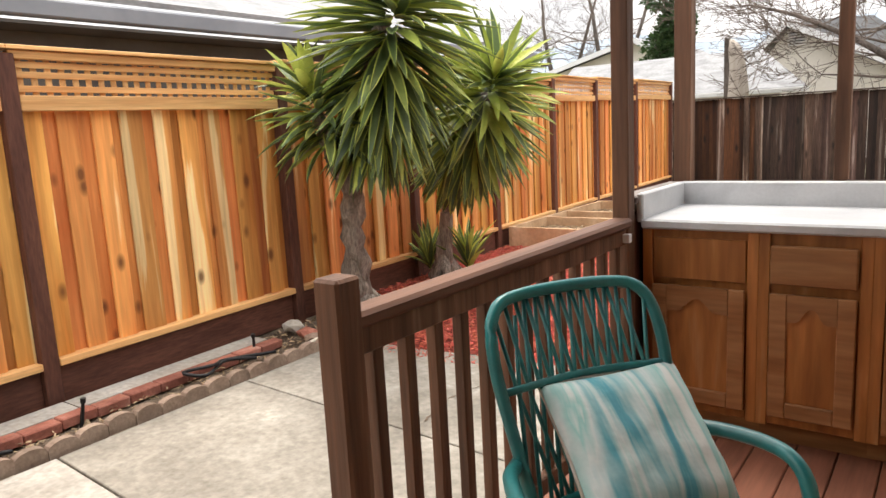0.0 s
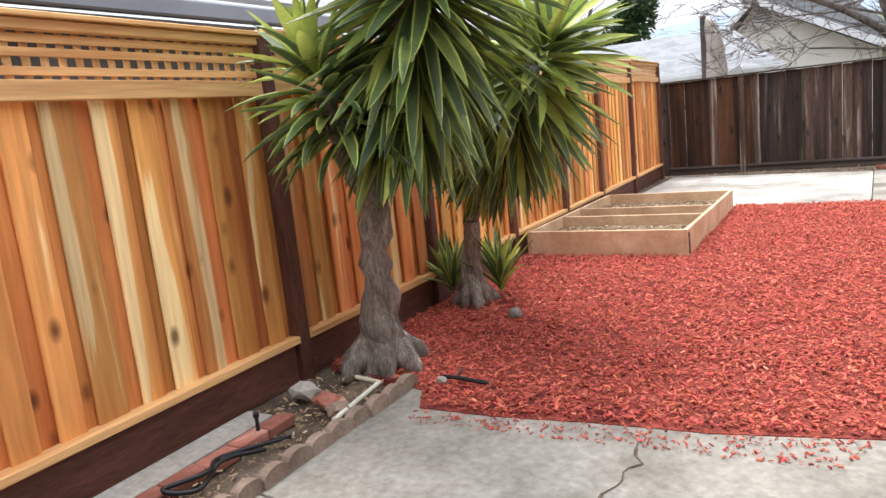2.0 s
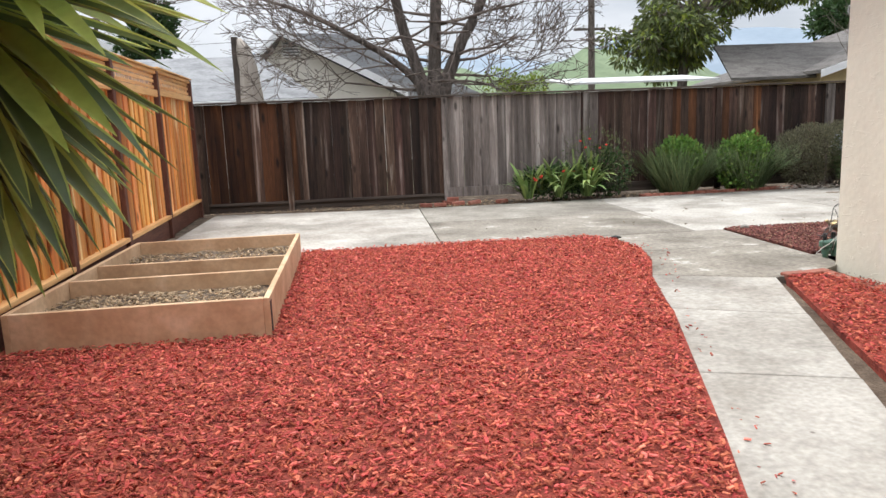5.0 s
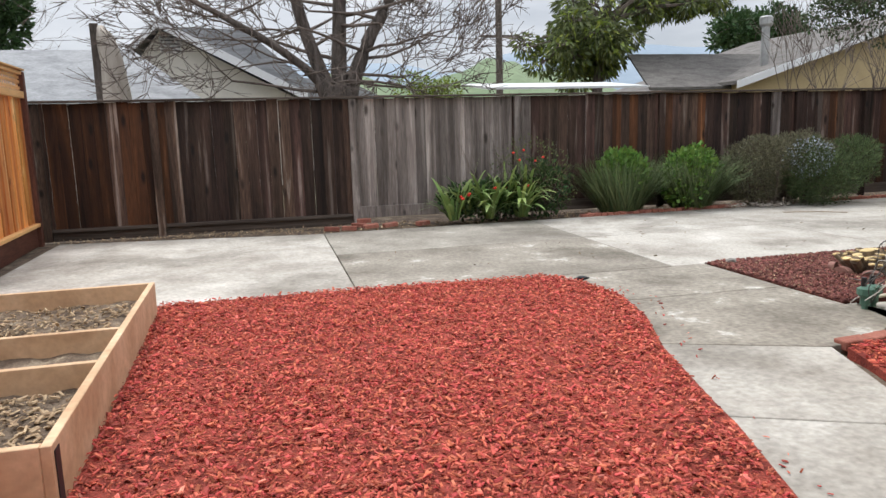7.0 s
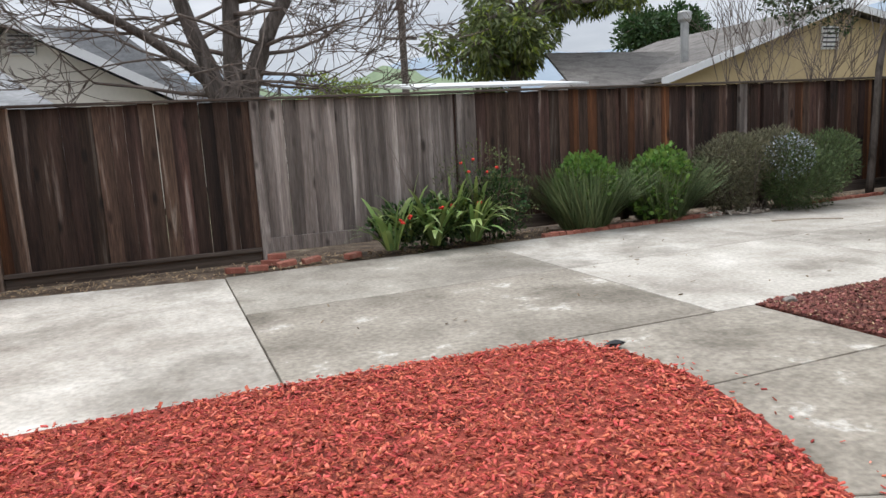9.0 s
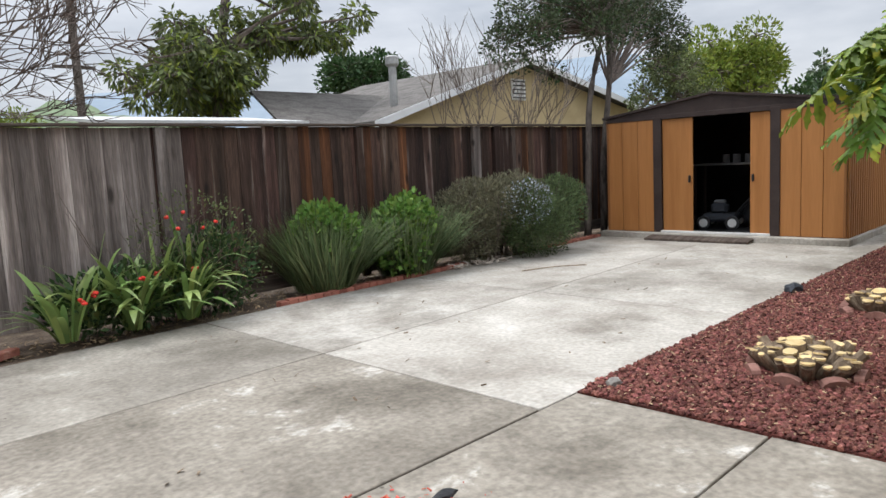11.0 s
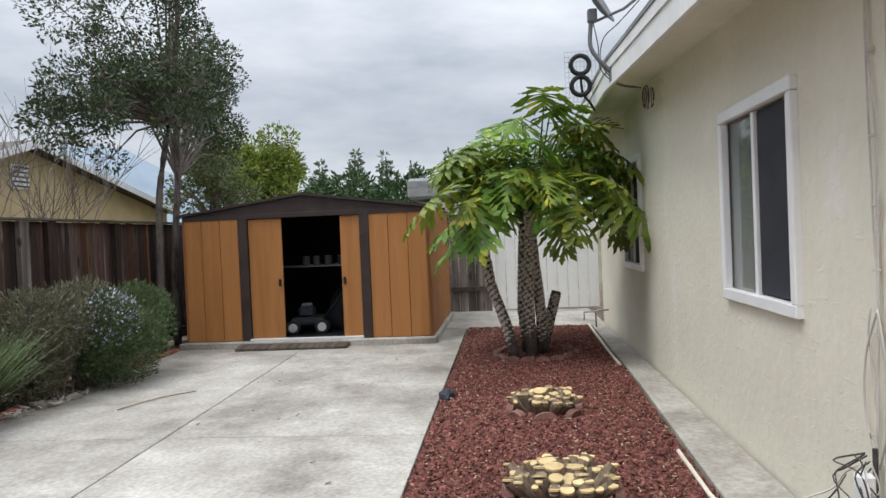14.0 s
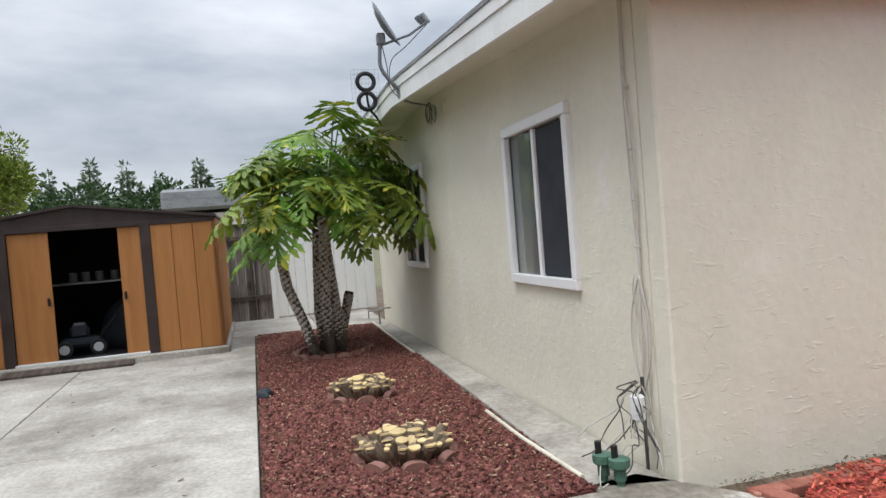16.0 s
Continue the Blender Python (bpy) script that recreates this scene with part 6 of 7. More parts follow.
for k in range(9):
    part("reflector_wire", tubed([(0.09, -0.05 + 0.04 * k, 0.05), (0.09, -0.05 + 0.04 * k, 0.58)], 0.0018, 4), steel, ant)
for k in range(11):
    part("reflector_wire", tubed([(0.09, -0.05, 0.05 + 0.053 * k), (0.09, 0.27, 0.05 + 0.053 * k)], 0.0018, 4), steel, ant)
coil = thing("cable_coil", "coil of spare cable under the eave", "cable coil", pose(5.75, 9.93, 2.58))
rng = random.Random(71)
for k in range(7):
    bm = bmesh.new()
    tube(bm, arc((rng.uniform(-0.05, 0.05), 0.03 + 0.012 * k, rng.uniform(-0.02, 0.02)), rng.uniform(0.085, 0.11), 0, 360, 22, "y"), 0.006, 5, False)
    part("loop", bm, cable_white if k % 2 else cable_dark, coil, smooth=True)
bm = bmesh.new()
tube(bm, arc((-0.42, 0.03, 0), 0.075, -100, 150, 18, "y"), 0.007, 5)
part("tail", bm, cable_white, coil)
part("tail", tubed([(0, 0.03, -0.06), (-0.35, 0.03, -0.02)], 0.006, 5), cable_white, coil)
wires = thing("wall_cables", "loose cables hanging down the stucco corner", "cables", pose(1.95, 9.905, 0))
for dx, zt, zb, mt in ((0.0, 2.60, 0.95, cable_white), (0.025, 2.6, 0.3, cable_white), (-0.02, 1.5, 0.3, cable_white), (0.05, 1.05, 0.25, cable_white)):
    pts = []
    for k in range(14):
        t = k / 13
        pts.append((dx + 0.018 * math.sin(7 * t + 9 * dx) + 0.012 * rng.uniform(-1, 1), 0.012, zt + (zb - zt) * t))
    part("cable", tubed(bent(pts, 3), 0.0045, 5), mt, wires, smooth=True)
for s in (-0.06, 0.09):
    part("cable", tubed(bent([(0, 0.015, 1.05), (s, 0.02, 0.85), (s * 1.15, 0.02, 0.62), (0.01, 0.02, 0.42)]), 0.005, 5), cable_white, wires, smooth=True)
part("conduit", tubed([(0.02, 0.03, 0.0), (0.02, 0.03, 0.5)], 0.010, 8), cable_dark, wires)
for z in (0.95, 1.2, 1.45, 1.72, 2.05):
    part("clip", boxed((0.005, 0.01, z), (0.05, 0.012, 0.012), 0.003), cable_white, wires)
tang = thing("wire_tangle", "tangle of loose irrigation wires at the house corner", "wires", pose(1.93, 9.98, 0))
for k in range(16):
    a = rng.uniform(0, 6.28)
    pts = [(rng.gauss(0, 0.05), rng.uniform(0, 0.08), rng.uniform(0.25, 0.5))]
    for j in range(4):
        pts.append((pts[-1][0] + rng.gauss(-0.02, 0.06), abs(pts[-1][1] + rng.gauss(0.02, 0.05)), max(0.02, pts[-1][2] - rng.uniform(0.0, 0.15))))
    part("wire", tubed(bent(pts, 4), 0.0035, 4), cable_dark if k % 3 else cable_white, tang, smooth=True)
part("junction_box", boxed((-0.03, 0.03, 0.36), (0.07, 0.06, 0.14), 0.012), vinyl, tang)
valve = thing("irrigation_valve", "pair of green plastic irrigation valves by the wall", "valve", pose(1.875, 10.20, 0.0, 0, 0, 20))
for x in (-0.055, 0.055):
    v = part("valve_body", tubed([(x, 0, 0.03), (x, 0, 0.08), (x, 0, 0.10), (x, 0, 0.14), (x, 0, 0.15)], [0.032, 0.032, 0.055, 0.055, 0.03], 12), valve_green, valve)
    part("solenoid", tubed([(x + 0.01, 0.02, 0.14), (x + 0.01, 0.02, 0.21)], 0.018, 10), black_plastic, v)
    part("inlet_pipe", tubed([(x, 0, -0.02), (x, 0, 0.04)], 0.022, 10), valve_green, valve)
spig = thing("garden_tap", "grey hose tap and pipe by the far house wall", "tap", pose(9.35, 10.05, 0.0))
part("pipe", tubed(bent([(0, 0.05, 0), (0, 0.05, 0.20), (0, 0.0, 0.24), (0.0, -0.13, 0.24)]), 0.014, 8), steel, spig, smooth=True)
part("tap_handle", boxed((0, -0.05, 0.29), (0.05, 0.012, 0.02), 0.004), steel, spig)
part("branch_pipe", tubed([(0, 0.05, 0.22), (0.0, 0.22, 0.22), (0, 0.22, 0.10)], 0.012, 8), steel, spig)
bpipe = thing("edge_pipe", "thin white plastic pipe edging the lava rock", "pipe")
part("pipe", tubed([(3.48, 10.345, 0.03), (2.75, 10.36, 0.032), (1.95, 10.33, 0.03)], 0.013, 8), pipe_white, bpipe)
part("pipe", tubed([(9.4, 10.2, 0.035), (8.2, 10.23, 0.035), (7.2, 10.245, 0.03), (6.3, 10.25, 0.03)], 0.016, 8), pipe_white, bpipe)

# ---- small things in the fence strip and mulch ----
wpipe = thing("plastic_pipe", "bent cream plastic pipe lying by the yucca", "pipe")
part("pipe", tubed([(-3.60, 4.80, 0.03), (-3.62, 5.22, 0.07), (-3.82, 5.27, 0.06)], 0.013, 8), pipe_white, wpipe)


def rock(name, p, s, material, label, seed):
    r = thing(name, label, "rock", pose(*p))
    bm = bmesh.new()
    bmesh.ops.create_icosphere(bm, subdivisions=2, radius=1)
    for v in bm.verts:
        v.co *= 1 + 0.35 * noise.noise(v.co * 1.7 + Vector((seed, 0, 0)))
    bmesh.ops.scale(bm, vec=s, verts=bm.verts)
    part("stone", bm, material, r)
    return r


rock("rock", (-3.50, 6.68, 0.05), (0.055, 0.05, 0.04), rock_mat, "small grey rock on the red mulch", 3)
rock("rock", (-4.02, 5.05, 0.04), (0.10, 0.07, 0.045), concrete, "pale broken concrete lump in the strip", 4)
rock("rock", (-3.80, 5.0, 0.03), (0.10, 0.06, 0.04), brick_mat, "broken red brick lump by the yucca", 5)
rock("rock", (-3.66, 4.92, 0.03), (0.08, 0.06, 0.04), edging_mat, "broken brown brick lump by the yucca", 6)
rock("rock", (-3.33, 5.40, 0.045), (0.03, 0.025, 0.022), concrete, "small pale stone on the mulch edge", 7)
# black tip of the bed liner, shaped as a flat lump
rock("rock", (0.44, 11.64, 0.03), (0.06, 0.03, 0.02), black_plastic, "black liner tip at the mulch corner", 8)
rock("rock", (-4.3, 12.05, 0.03), (0.07, 0.06, 0.05), concrete, "pale round stone beyond the planter", 9)
rock("rock", (1.98, 11.83, 0.03), (0.05, 0.04, 0.03), rock_mat, "smooth brown pebble at the bed edge", 10)
rock("rock", (5.05, 11.9, 0.04), (0.12, 0.07, 0.06), dark_stuff, "dark dried weed clump at the bed edge", 11)
for k, (x, y) in enumerate(((-3.90, 4.58), (-3.76, 3.29))):
    st = thing("drip_stake", "short dark irrigation stake in the soil strip", "stake", pose(x, y, -0.03, 6 * (-1) ** k, 8, 0))
    part("stake", tubed([(0, 0, 0), (0, 0, 0.15)], [0.012, 0.009], 7), black_plastic, st)
    part("head", tubed([(0, 0, 0.14), (0, 0, 0.165)], 0.015, 8), black_plastic, st)
tubing = thing("drip_tubing", "coiled black drip tubing in the soil strip", "hose")
part("hose", tubed(bent([(-3.72, 4.45, 0.02), (-3.78, 4.25, 0.05), (-3.70, 4.05, 0.03), (-3.80, 3.95, 0.06), (-3.72, 4.12, 0.07), (-3.85, 4.3, 0.03), (-3.7, 4.6, 0.02)]), 0.011, 6), black_plastic, tubing, smooth=True)
part("hose", tubed(bent([(-3.70, 2.75, 0.02), (-3.62, 2.65, 0.05), (-3.72, 2.5, 0.04), (-3.78, 2.65, 0.03), (-3.65, 2.9, 0.02)]), 0.011, 6), black_plastic, tubing, smooth=True)
stick = thing("dead_branch", "black dead twig on the edge of the mulch", "twig")
part("twig", tubed(bent([(-3.36, 5.44, 0.05), (-3.22, 5.43, 0.055), (-3.05, 5.42, 0.05)]), [0.012] * 12 + [0.006], 6), black_plastic, stick)
part("side_twig", tubed([(-3.25, 5.43, 0.05), (-3.28, 5.55, 0.07)], 0.006, 5), black_plastic, stick)
stick2 = thing("dead_branch", "thin dry stick lying on the concrete", "twig")
part("twig", tubed(bent([(4.9, 14.75, 0.012), (5.3, 14.6, 0.014), (5.6, 14.35, 0.012)]), 0.006, 5), stem_brown, stick2)
# crack in the near slab
crack = thing("slab_crack", "dark jagged crack in the concrete slab", "crack", kind="structure")
rng = random.Random(81)
pts = [(-2.11, 4.20)]
while pts[-1][1] < 5.1:
    pts.append((pts[-1][0] + rng.gauss(0.004, 0.022), pts[-1][1] + rng.uniform(0.03, 0.07)))
bm = bmesh.new()
for (x0, y0), (x1, y1) in zip(pts, pts[1:]):
    w = rng.uniform(0.003, 0.008)
    bm.faces.new([bm.verts.new(p) for p in ((x0 - w, y0, 0.0042), (x0 + w, y0, 0.0042), (x1 + w, y1, 0.0042), (x1 - w, y1, 0.0042))])
part("crack_line", bm, soil, crack)


# ---- houses beyond the fences ----
def solid(bm, pts, d):
    a = [bm.verts.new(p) for p in pts]
    b = [bm.verts.new(Vector(p) + Vector(d)) for p in pts]
    f = [bm.faces.new(a), bm.faces.new(b[::-1])]
    for k in range(len(pts)):
        f.append(bm.faces.new((a[k], b[k], b[(k + 1) % len(pts)], a[(k + 1) % len(pts)])))
    bmesh.ops.recalc_face_normals(bm, faces=bm.faces)
    return bm


def louvre(parent, x, y, z, w, h):
    v = part("gable_vent", boxed((x, y - 0.03, z), (w, 0.05, h), 0.01), white_paint, parent)
    for k in range(5):
        part("slat", boxed((x, y - 0.07, z - h * 0.38 + k * h * 0.19), (w * 0.85, 0.05, h * 0.06)), dark_stuff, v)


def gable_house(name, label, x0, z0, xa, za, x1, z1, y, depth, wall, roof, vent=None):
    """A house with its gable towards the yard: eaves (x0, z0), (x1, z1), ridge (xa, za)."""
    h = thing(name, label, "house")
    part("wall", solid(bmesh.new(), [(x0 + 0.3, y, 0), (x1 - 0.3, y, 0), (x1 - 0.3, y, z1), (xa, y, za - 0.12), (x0 + 0.3, y, z0)], (0, depth, 0)), wall, h)
    for a, b in (((x0, z0), (xa, za)), ((x1, z1), (xa, za))):
        part("roof", solid(bmesh.new(), [(a[0], y - 0.45, a[1]), (b[0], y - 0.45, b[1]), (b[0], y - 0.45, b[1] + 0.10), (a[0], y - 0.45, a[1] + 0.10)], (0, depth + 0.9, 0)), roof, h)
        part("barge_board", solid(bmesh.new(), [(a[0], y - 0.50, a[1] - 0.12), (b[0], y - 0.50, b[1] - 0.12), (b[0], y - 0.50, b[1] + 0.09), (a[0], y - 0.50, a[1] + 0.09)], (0, 0.04, 0)), gutter_light, h)
    if vent:
        louvre(h, vent[0], y, vent[1], vent[2], vent[3])
    return h


gutter_light = surf("gutter_light", (0.62, 0.63, 0.64), (0.70, 0.71, 0.72), (1, 1, 1), 1, 14, 0.6, 0.02, fine=0.04)
gable_house("neighbour_house", "pale grey house with a gable end and vent", -5.15, 3.15, -4.32, 3.95, -0.95, 2.2, 25, 9, house_white, roof_grey, (-4.1, 3.5, 0.5, 0.42))
low = thing("neighbour_house", "grey shingled hip roof behind the old fence", "house")
part("wall", boxed((-7.2, 22.6, 0.95), (6.6, 1.8, 1.9)), house_white, low)
part("roof", solid(bmesh.new(), [(-10.5, 21.3, 1.95), (-3.2, 21.3, 1.95), (-4.75, 23.5, 3.12), (-10.5, 23.5, 3.12)], (0, 0.0, 0.08)), roof_grey, low)
part("gutter", boxed((-6.85, 21.24, 1.95), (7.4, 0.09, 0.12), 0.01), metal_white, low)
back = thing("neighbour_house", "grey roof rising behind the pale gable", "house")
part("wall", boxed((-2.6, 29.5, 1.1), (3.0, 4, 2.2)), house_white, back)
part("roof", solid(bmesh.new(), [(-4.5, 27, 3.9), (-4.3, 27, 4.2), (-2.4, 27, 4.12), (-0.8, 27, 2.75), (-0.6, 27, 2.2), (-4.5, 27, 2.2)], (0, 5, 0)), roof_grey, back)
low2 = thing("neighbour_house", "grey roof corner beyond the bare tree", "house")
part("wall", boxed((1.0, 34, 1.1), (3.4, 3, 2.2)), house_white, low2)
part("roof", solid(bmesh.new(), [(-1.0, 31.5, 3.2), (0.9, 31.5, 3.05), (2.3, 31.5, 2.35), (2.4, 31.4, 2.25), (-1.0, 31.4, 2.25)], (0, 4, 0)), roof_grey, low2)
gable_house("neighbour_house", "white house with a pale grey roof far off", -17.5, 3.2, -11.6, 4.75, -8.7, 3.0, 32, 9, house_white, roof_grey)
tan = gable_house("neighbour_house", "tan stucco house with a low gable and vent", 11.2, 2.35, 18.2, 4.5, 27.0, 2.75, 25, 8, house_tan, roof_brown, (18.0, 3.55, 0.75, 0.7))
part("side_wall", boxed((11.2, 28.4, 1.1), (5.0, 3.0, 2.2)), house_tan, tan)
part("side_roof", solid(bmesh.new(), [(8.8, 25.2, 2.25), (14.3, 25.2, 2.25), (15.2, 28.2, 3.5), (9.7, 28.2, 3.5)], (0, 0, 0.08)), roof_brown, tan)
ch = part("chimney_pipe", tubed([(12.9, 25.6, 2.4), (12.9, 25.6, 4.2)], 0.12, 12), steel, tan)
part("chimney_cap", tubed([(12.9, 25.6, 4.1), (12.9, 25.6, 4.17), (12.9, 25.6, 4.37), (12.9, 25.6, 4.41)], [0.16, 0.2, 0.2, 0.15], 12), steel, ch)
shed2 = thing("neighbour_shed", "low shed with a white metal roof behind the fence", "shed")
part("wall", boxed((3.95, 20.6, 0.95), (3.2, 1.6, 1.9)), house_white, shed2)
for k in range(12):
    part("roof_sheet", solid(bmesh.new(), [(2.2 + 0.288 * k, 19.7, 2.02), (2.2 + 0.288 * k + 0.284, 19.7, 2.02), (2.2 + 0.288 * k + 0.284, 21.6, 2.22), (2.2 + 0.288 * k, 21.6, 2.22)], (0, 0, 0.04)), metal_white, shed2)
west = thing("neighbour_house", "dark grey house with a gutter beyond the new fence", "house")
part("wall", boxed((-9.6, 5.0, 1.3), (4.4, 20, 2.6)), house_dark, west)
part("soffit", boxed((-7.25, 4.8, 2.62), (0.6, 20.4, 0.03)), house_dark, west)
part("gutter", boxed((-6.95, 4.6, 2.75), (0.12, 20.0, 0.17), 0.02), gutter_mat, west)
part("roof", solid(bmesh.new(), [(-6.92, -5.4, 2.86), (-6.92, 14.6, 2.86), (-11.0, 11.5, 4.3), (-11.0, -5.4, 4.3)], (0, 0, 0.06)), roof_grey, west)
umb = thing("patio_umbrella", "closed beige patio umbrella beyond the old fence", "umbrella", pose(-4.62, 20, 0))
part("pole", boxed((-0.14, 0, 1.62), (0.13, 0.10, 3.25), 0.01), bark_dark, umb)
bm = bmesh.new()
tube(bm, [(0.1, 0, 1.5), (0.12, 0, 2.0), (0.1, 0, 2.6), (0.02, 0, 3.0), (-0.06, 0, 3.2)], [0.24, 0.23, 0.18, 0.13, 0.04], 14)
for v in bm.verts:
    v.co.x += 0.03 * math.sin(9 * math.atan2(v.co.y, v.co.x - 0.1))
part("canopy", bm, fabric_beige, umb, smooth=True)
pole = thing("utility_pole", "wooden utility pole with a crossarm", "utility pole", pose(9.35, 40.5, 0))
part("pole", tubed([(0, 0, 0), (0, 0, 11)], [0.19, 0.14], 10), bark_dark, pole)
part("crossarm", boxed((-0.1, 0, 5.75), (1.6, 0.12, 0.12)), bark_dark, pole)
for x in (-0.6, -0.2, 0.5, 0.9):
    part("insulator", tubed([(x - 0.2, 0, 5.81), (x - 0.2, 0, 5.97)], 0.05, 8), metal_white, pole)
part("wire", tubed(bent([(0, 0, 6.6), (-20, 3, 5.9), (-45, 6, 6.4)]), 0.012, 4), cable_dark, pole)


# ---- trees ----
def limb(bm, p, d, ln, r, depth, rng, tips, kids=3, spread=0.55, lift=0.12, sides=7):
    pts, rad = [p], [r]
    cur, q = Vector(p), Vector(d).normalized()
    r = max(r, 0.0075)
    rad = [r]
    for k in range(3):
        q = (q + Vector((rng.gauss(0, 0.13), rng.gauss(0, 0.13), rng.gauss(lift * 0.4, 0.1)))).normalized()
        cur = cur + q * ln / 3
        if 14 < cur.y < 17.2:
            cur.y = 17.2
        pts.append(cur.copy())
        rad.append(r * (1 - 0.16 * (k + 1)))
    tube(bm, pts, rad, max(3, sides), False)
    if depth == 0:
        tips.append((cur.copy(), q.copy()))
        return
    for k in range(kids + (1 if depth == 1 else 0)):
        a = rng.uniform(0, 6.283)
        u = q.orthogonal().normalized()
        v = q.cross(u)
        nd = (q + (u * math.cos(a) + v * math.sin(a)) * spread * rng.uniform(0.7, 1.5) + Vector((0, 0, lift))).normalized()
        at = pts[rng.choice((2, 3, 3))]
        limb(bm, at, nd, ln * rng.uniform(0.55, 0.82), rad[-1] * rng.uniform(0.45, 0.68), depth - 1, rng, tips, kids, spread, lift, sides - 1)


def bare_tree(name, label, limbs, seed, depth, kids=3, spread=0.6, lift=0.08):
    rng = random.Random(seed)
    t = thing(name, label, "tree")
    for pts, rad, ln in limbs:
        part("trunk", gnarled(bmesh.new(), bent(pts, 4), [rad[0] + (rad[1] - rad[0]) * k / (4 * (len(pts) - 1)) for k in range(4 * (len(pts) - 1) + 1)], 10, 0.012, seed), bark_dark, t, smooth=True)
        bm = bmesh.new()
        tips = []
        p = [Vector(q) for q in pts]
        for k in range(9):
            f = rng.uniform(0.4, 1.0)
            i = min(len(p) - 2, int(f * (len(p) - 1)))
            at = p[i].lerp(p[i + 1], f * (len(p) - 1) - i)
            a = rng.uniform(0, 6.28)
            limb(bm, at, (math.cos(a), 0.7 * math.sin(a), rng.uniform(-0.05, 0.4)), ln * rng.uniform(0.6, 1.0), rad[1] * 0.4, depth, rng, tips, kids, spread, lift)
        limb(bm, p[-1], p[-1] - p[-2], ln, rad[1], depth, rng, tips, kids, spread, lift)
        br = part("branch", bm, twig_mat, t)
        br["kind"] = "stuff"
    return t


bare_tree("bare_tree", "large leafless tree with several trunks behind the fence",
          [([(-0.85, 19, 0), (-0.84, 19, 1.6), (-1.0, 19, 2.2), (-1.3, 19.1, 3.2), (-1.55, 19.1, 4.4)], (0.17, 0.08), 1.7),
           ([(-0.78, 19, 0), (-0.74, 19, 1.8), (-0.70, 19, 2.6), (-0.62, 19.1, 3.8), (-0.55, 19.2, 4.8)], (0.17, 0.09), 1.7),
           ([(-0.65, 19, 0), (-0.56, 19, 1.8), (-0.2, 19, 2.8), (0.2, 19, 3.5), (0.6, 19, 4.6)], (0.16, 0.08), 1.8),
           ([(-0.9, 18.9, 0), (-1.0, 18.9, 1.9), (-1.6, 18.8, 2.6), (-2.6, 18.7, 3.2)], (0.1, 0.05), 1.5)], 91, 4)


def leafy_tree(name, label, trunk_pts, r0, r1, blobs, n, size, material, seed, limbs=8, droop=False, flat=0.45, mat2=None):
    rng = random.Random(seed)
    t = thing(name, label, "tree")
    p = [Vector(q) for q in trunk_pts]
    m = len(bent(trunk_pts, 4))
    part("trunk", gnarled(bmesh.new(), bent(trunk_pts, 4), [r0 + (r1 - r0) * k / (m - 1) for k in range(m)], 8, 0.008, seed), bark_dark, t, smooth=True)
    bm = bmesh.new()
    for c, r in blobs:
        a = p[-1] if c[2] > p[-1].z else p[len(p) // 2]
        mid = a.lerp(Vector(c), 0.55) + Vector((0, 0, 0.15))
        tube(bm, [a, mid, Vector(c)], [r1 * 0.8, r1 * 0.5, r1 * 0.25], 5)
        for k in range(limbs):
            d = Vector((rng.gauss(0, 1), rng.gauss(0, 1), rng.gauss(0.1, 0.8))).normalized()
            e = Vector(c) + Vector((d.x * r[0], d.y * r[1], d.z * r[2])) * 0.9
            tube(bm, [Vector(c), Vector(c).lerp(e, 0.5) + Vector((0, 0, 0.06)), e], [r1 * 0.25, r1 * 0.16, 0.004], 4)
    tagged(part("branch_mass", bm, twig_mat, t), kind="stuff")
    vs, fs = [], []
    leaf_cloud(vs, fs, blobs, n, size, rng, flat, -0.9 if droop else 0.2)
    tagged(raw("foliage", vs, fs, material, t), kind="stuff")
    if mat2:
        vs, fs = [], []
        leaf_cloud(vs, fs, blobs, n // 3, size, rng, flat, -0.9 if droop else 0.2)
        tagged(raw("young_foliage", vs, fs, mat2, t), kind="stuff")
    return t


def blob_set(c, r, n, small, seed):
    rng = random.Random(seed)
    out = []
    for k in range(n):
        d = Vector((rng.gauss(0, 1), rng.gauss(0, 1), rng.gauss(0, 1))).normalized() * rng.uniform(0.3, 0.95)
        s = small * rng.uniform(0.6, 1.25)
        out.append(((c[0] + d.x * r[0], c[1] + d.y * r[1], c[2] + d.z * r[2]), (s, s, s * 0.8)))
    return out


leaf_slender = surf("leaf_slender", (0.04, 0.055, 0.03), (0.085, 0.105, 0.05), (1, 1, 1), 1.2, 16, 0.6, 0, rand=0.4, island=True, fine=0.1, trans=0.2, hue=0.02)
leafy_tree("drooping_tree", "evergreen tree with drooping olive leaves behind the fence", [(8.7, 28.2, 0), (8.6, 28.2, 2.2), (8.9, 28.2, 4.6), (9.2, 28.2, 6.2)], 0.2, 0.12,
           blob_set((8.0, 28.2, 3.8), (2.3, 1.4, 1.5), 30, 0.5, 1) + blob_set((11.2, 28.2, 5.8), (2.9, 1.5, 1.2), 20, 0.48, 2), 9500, 0.27, leaf_olive, 92, 6, True, 0.26, leaf_yellow)
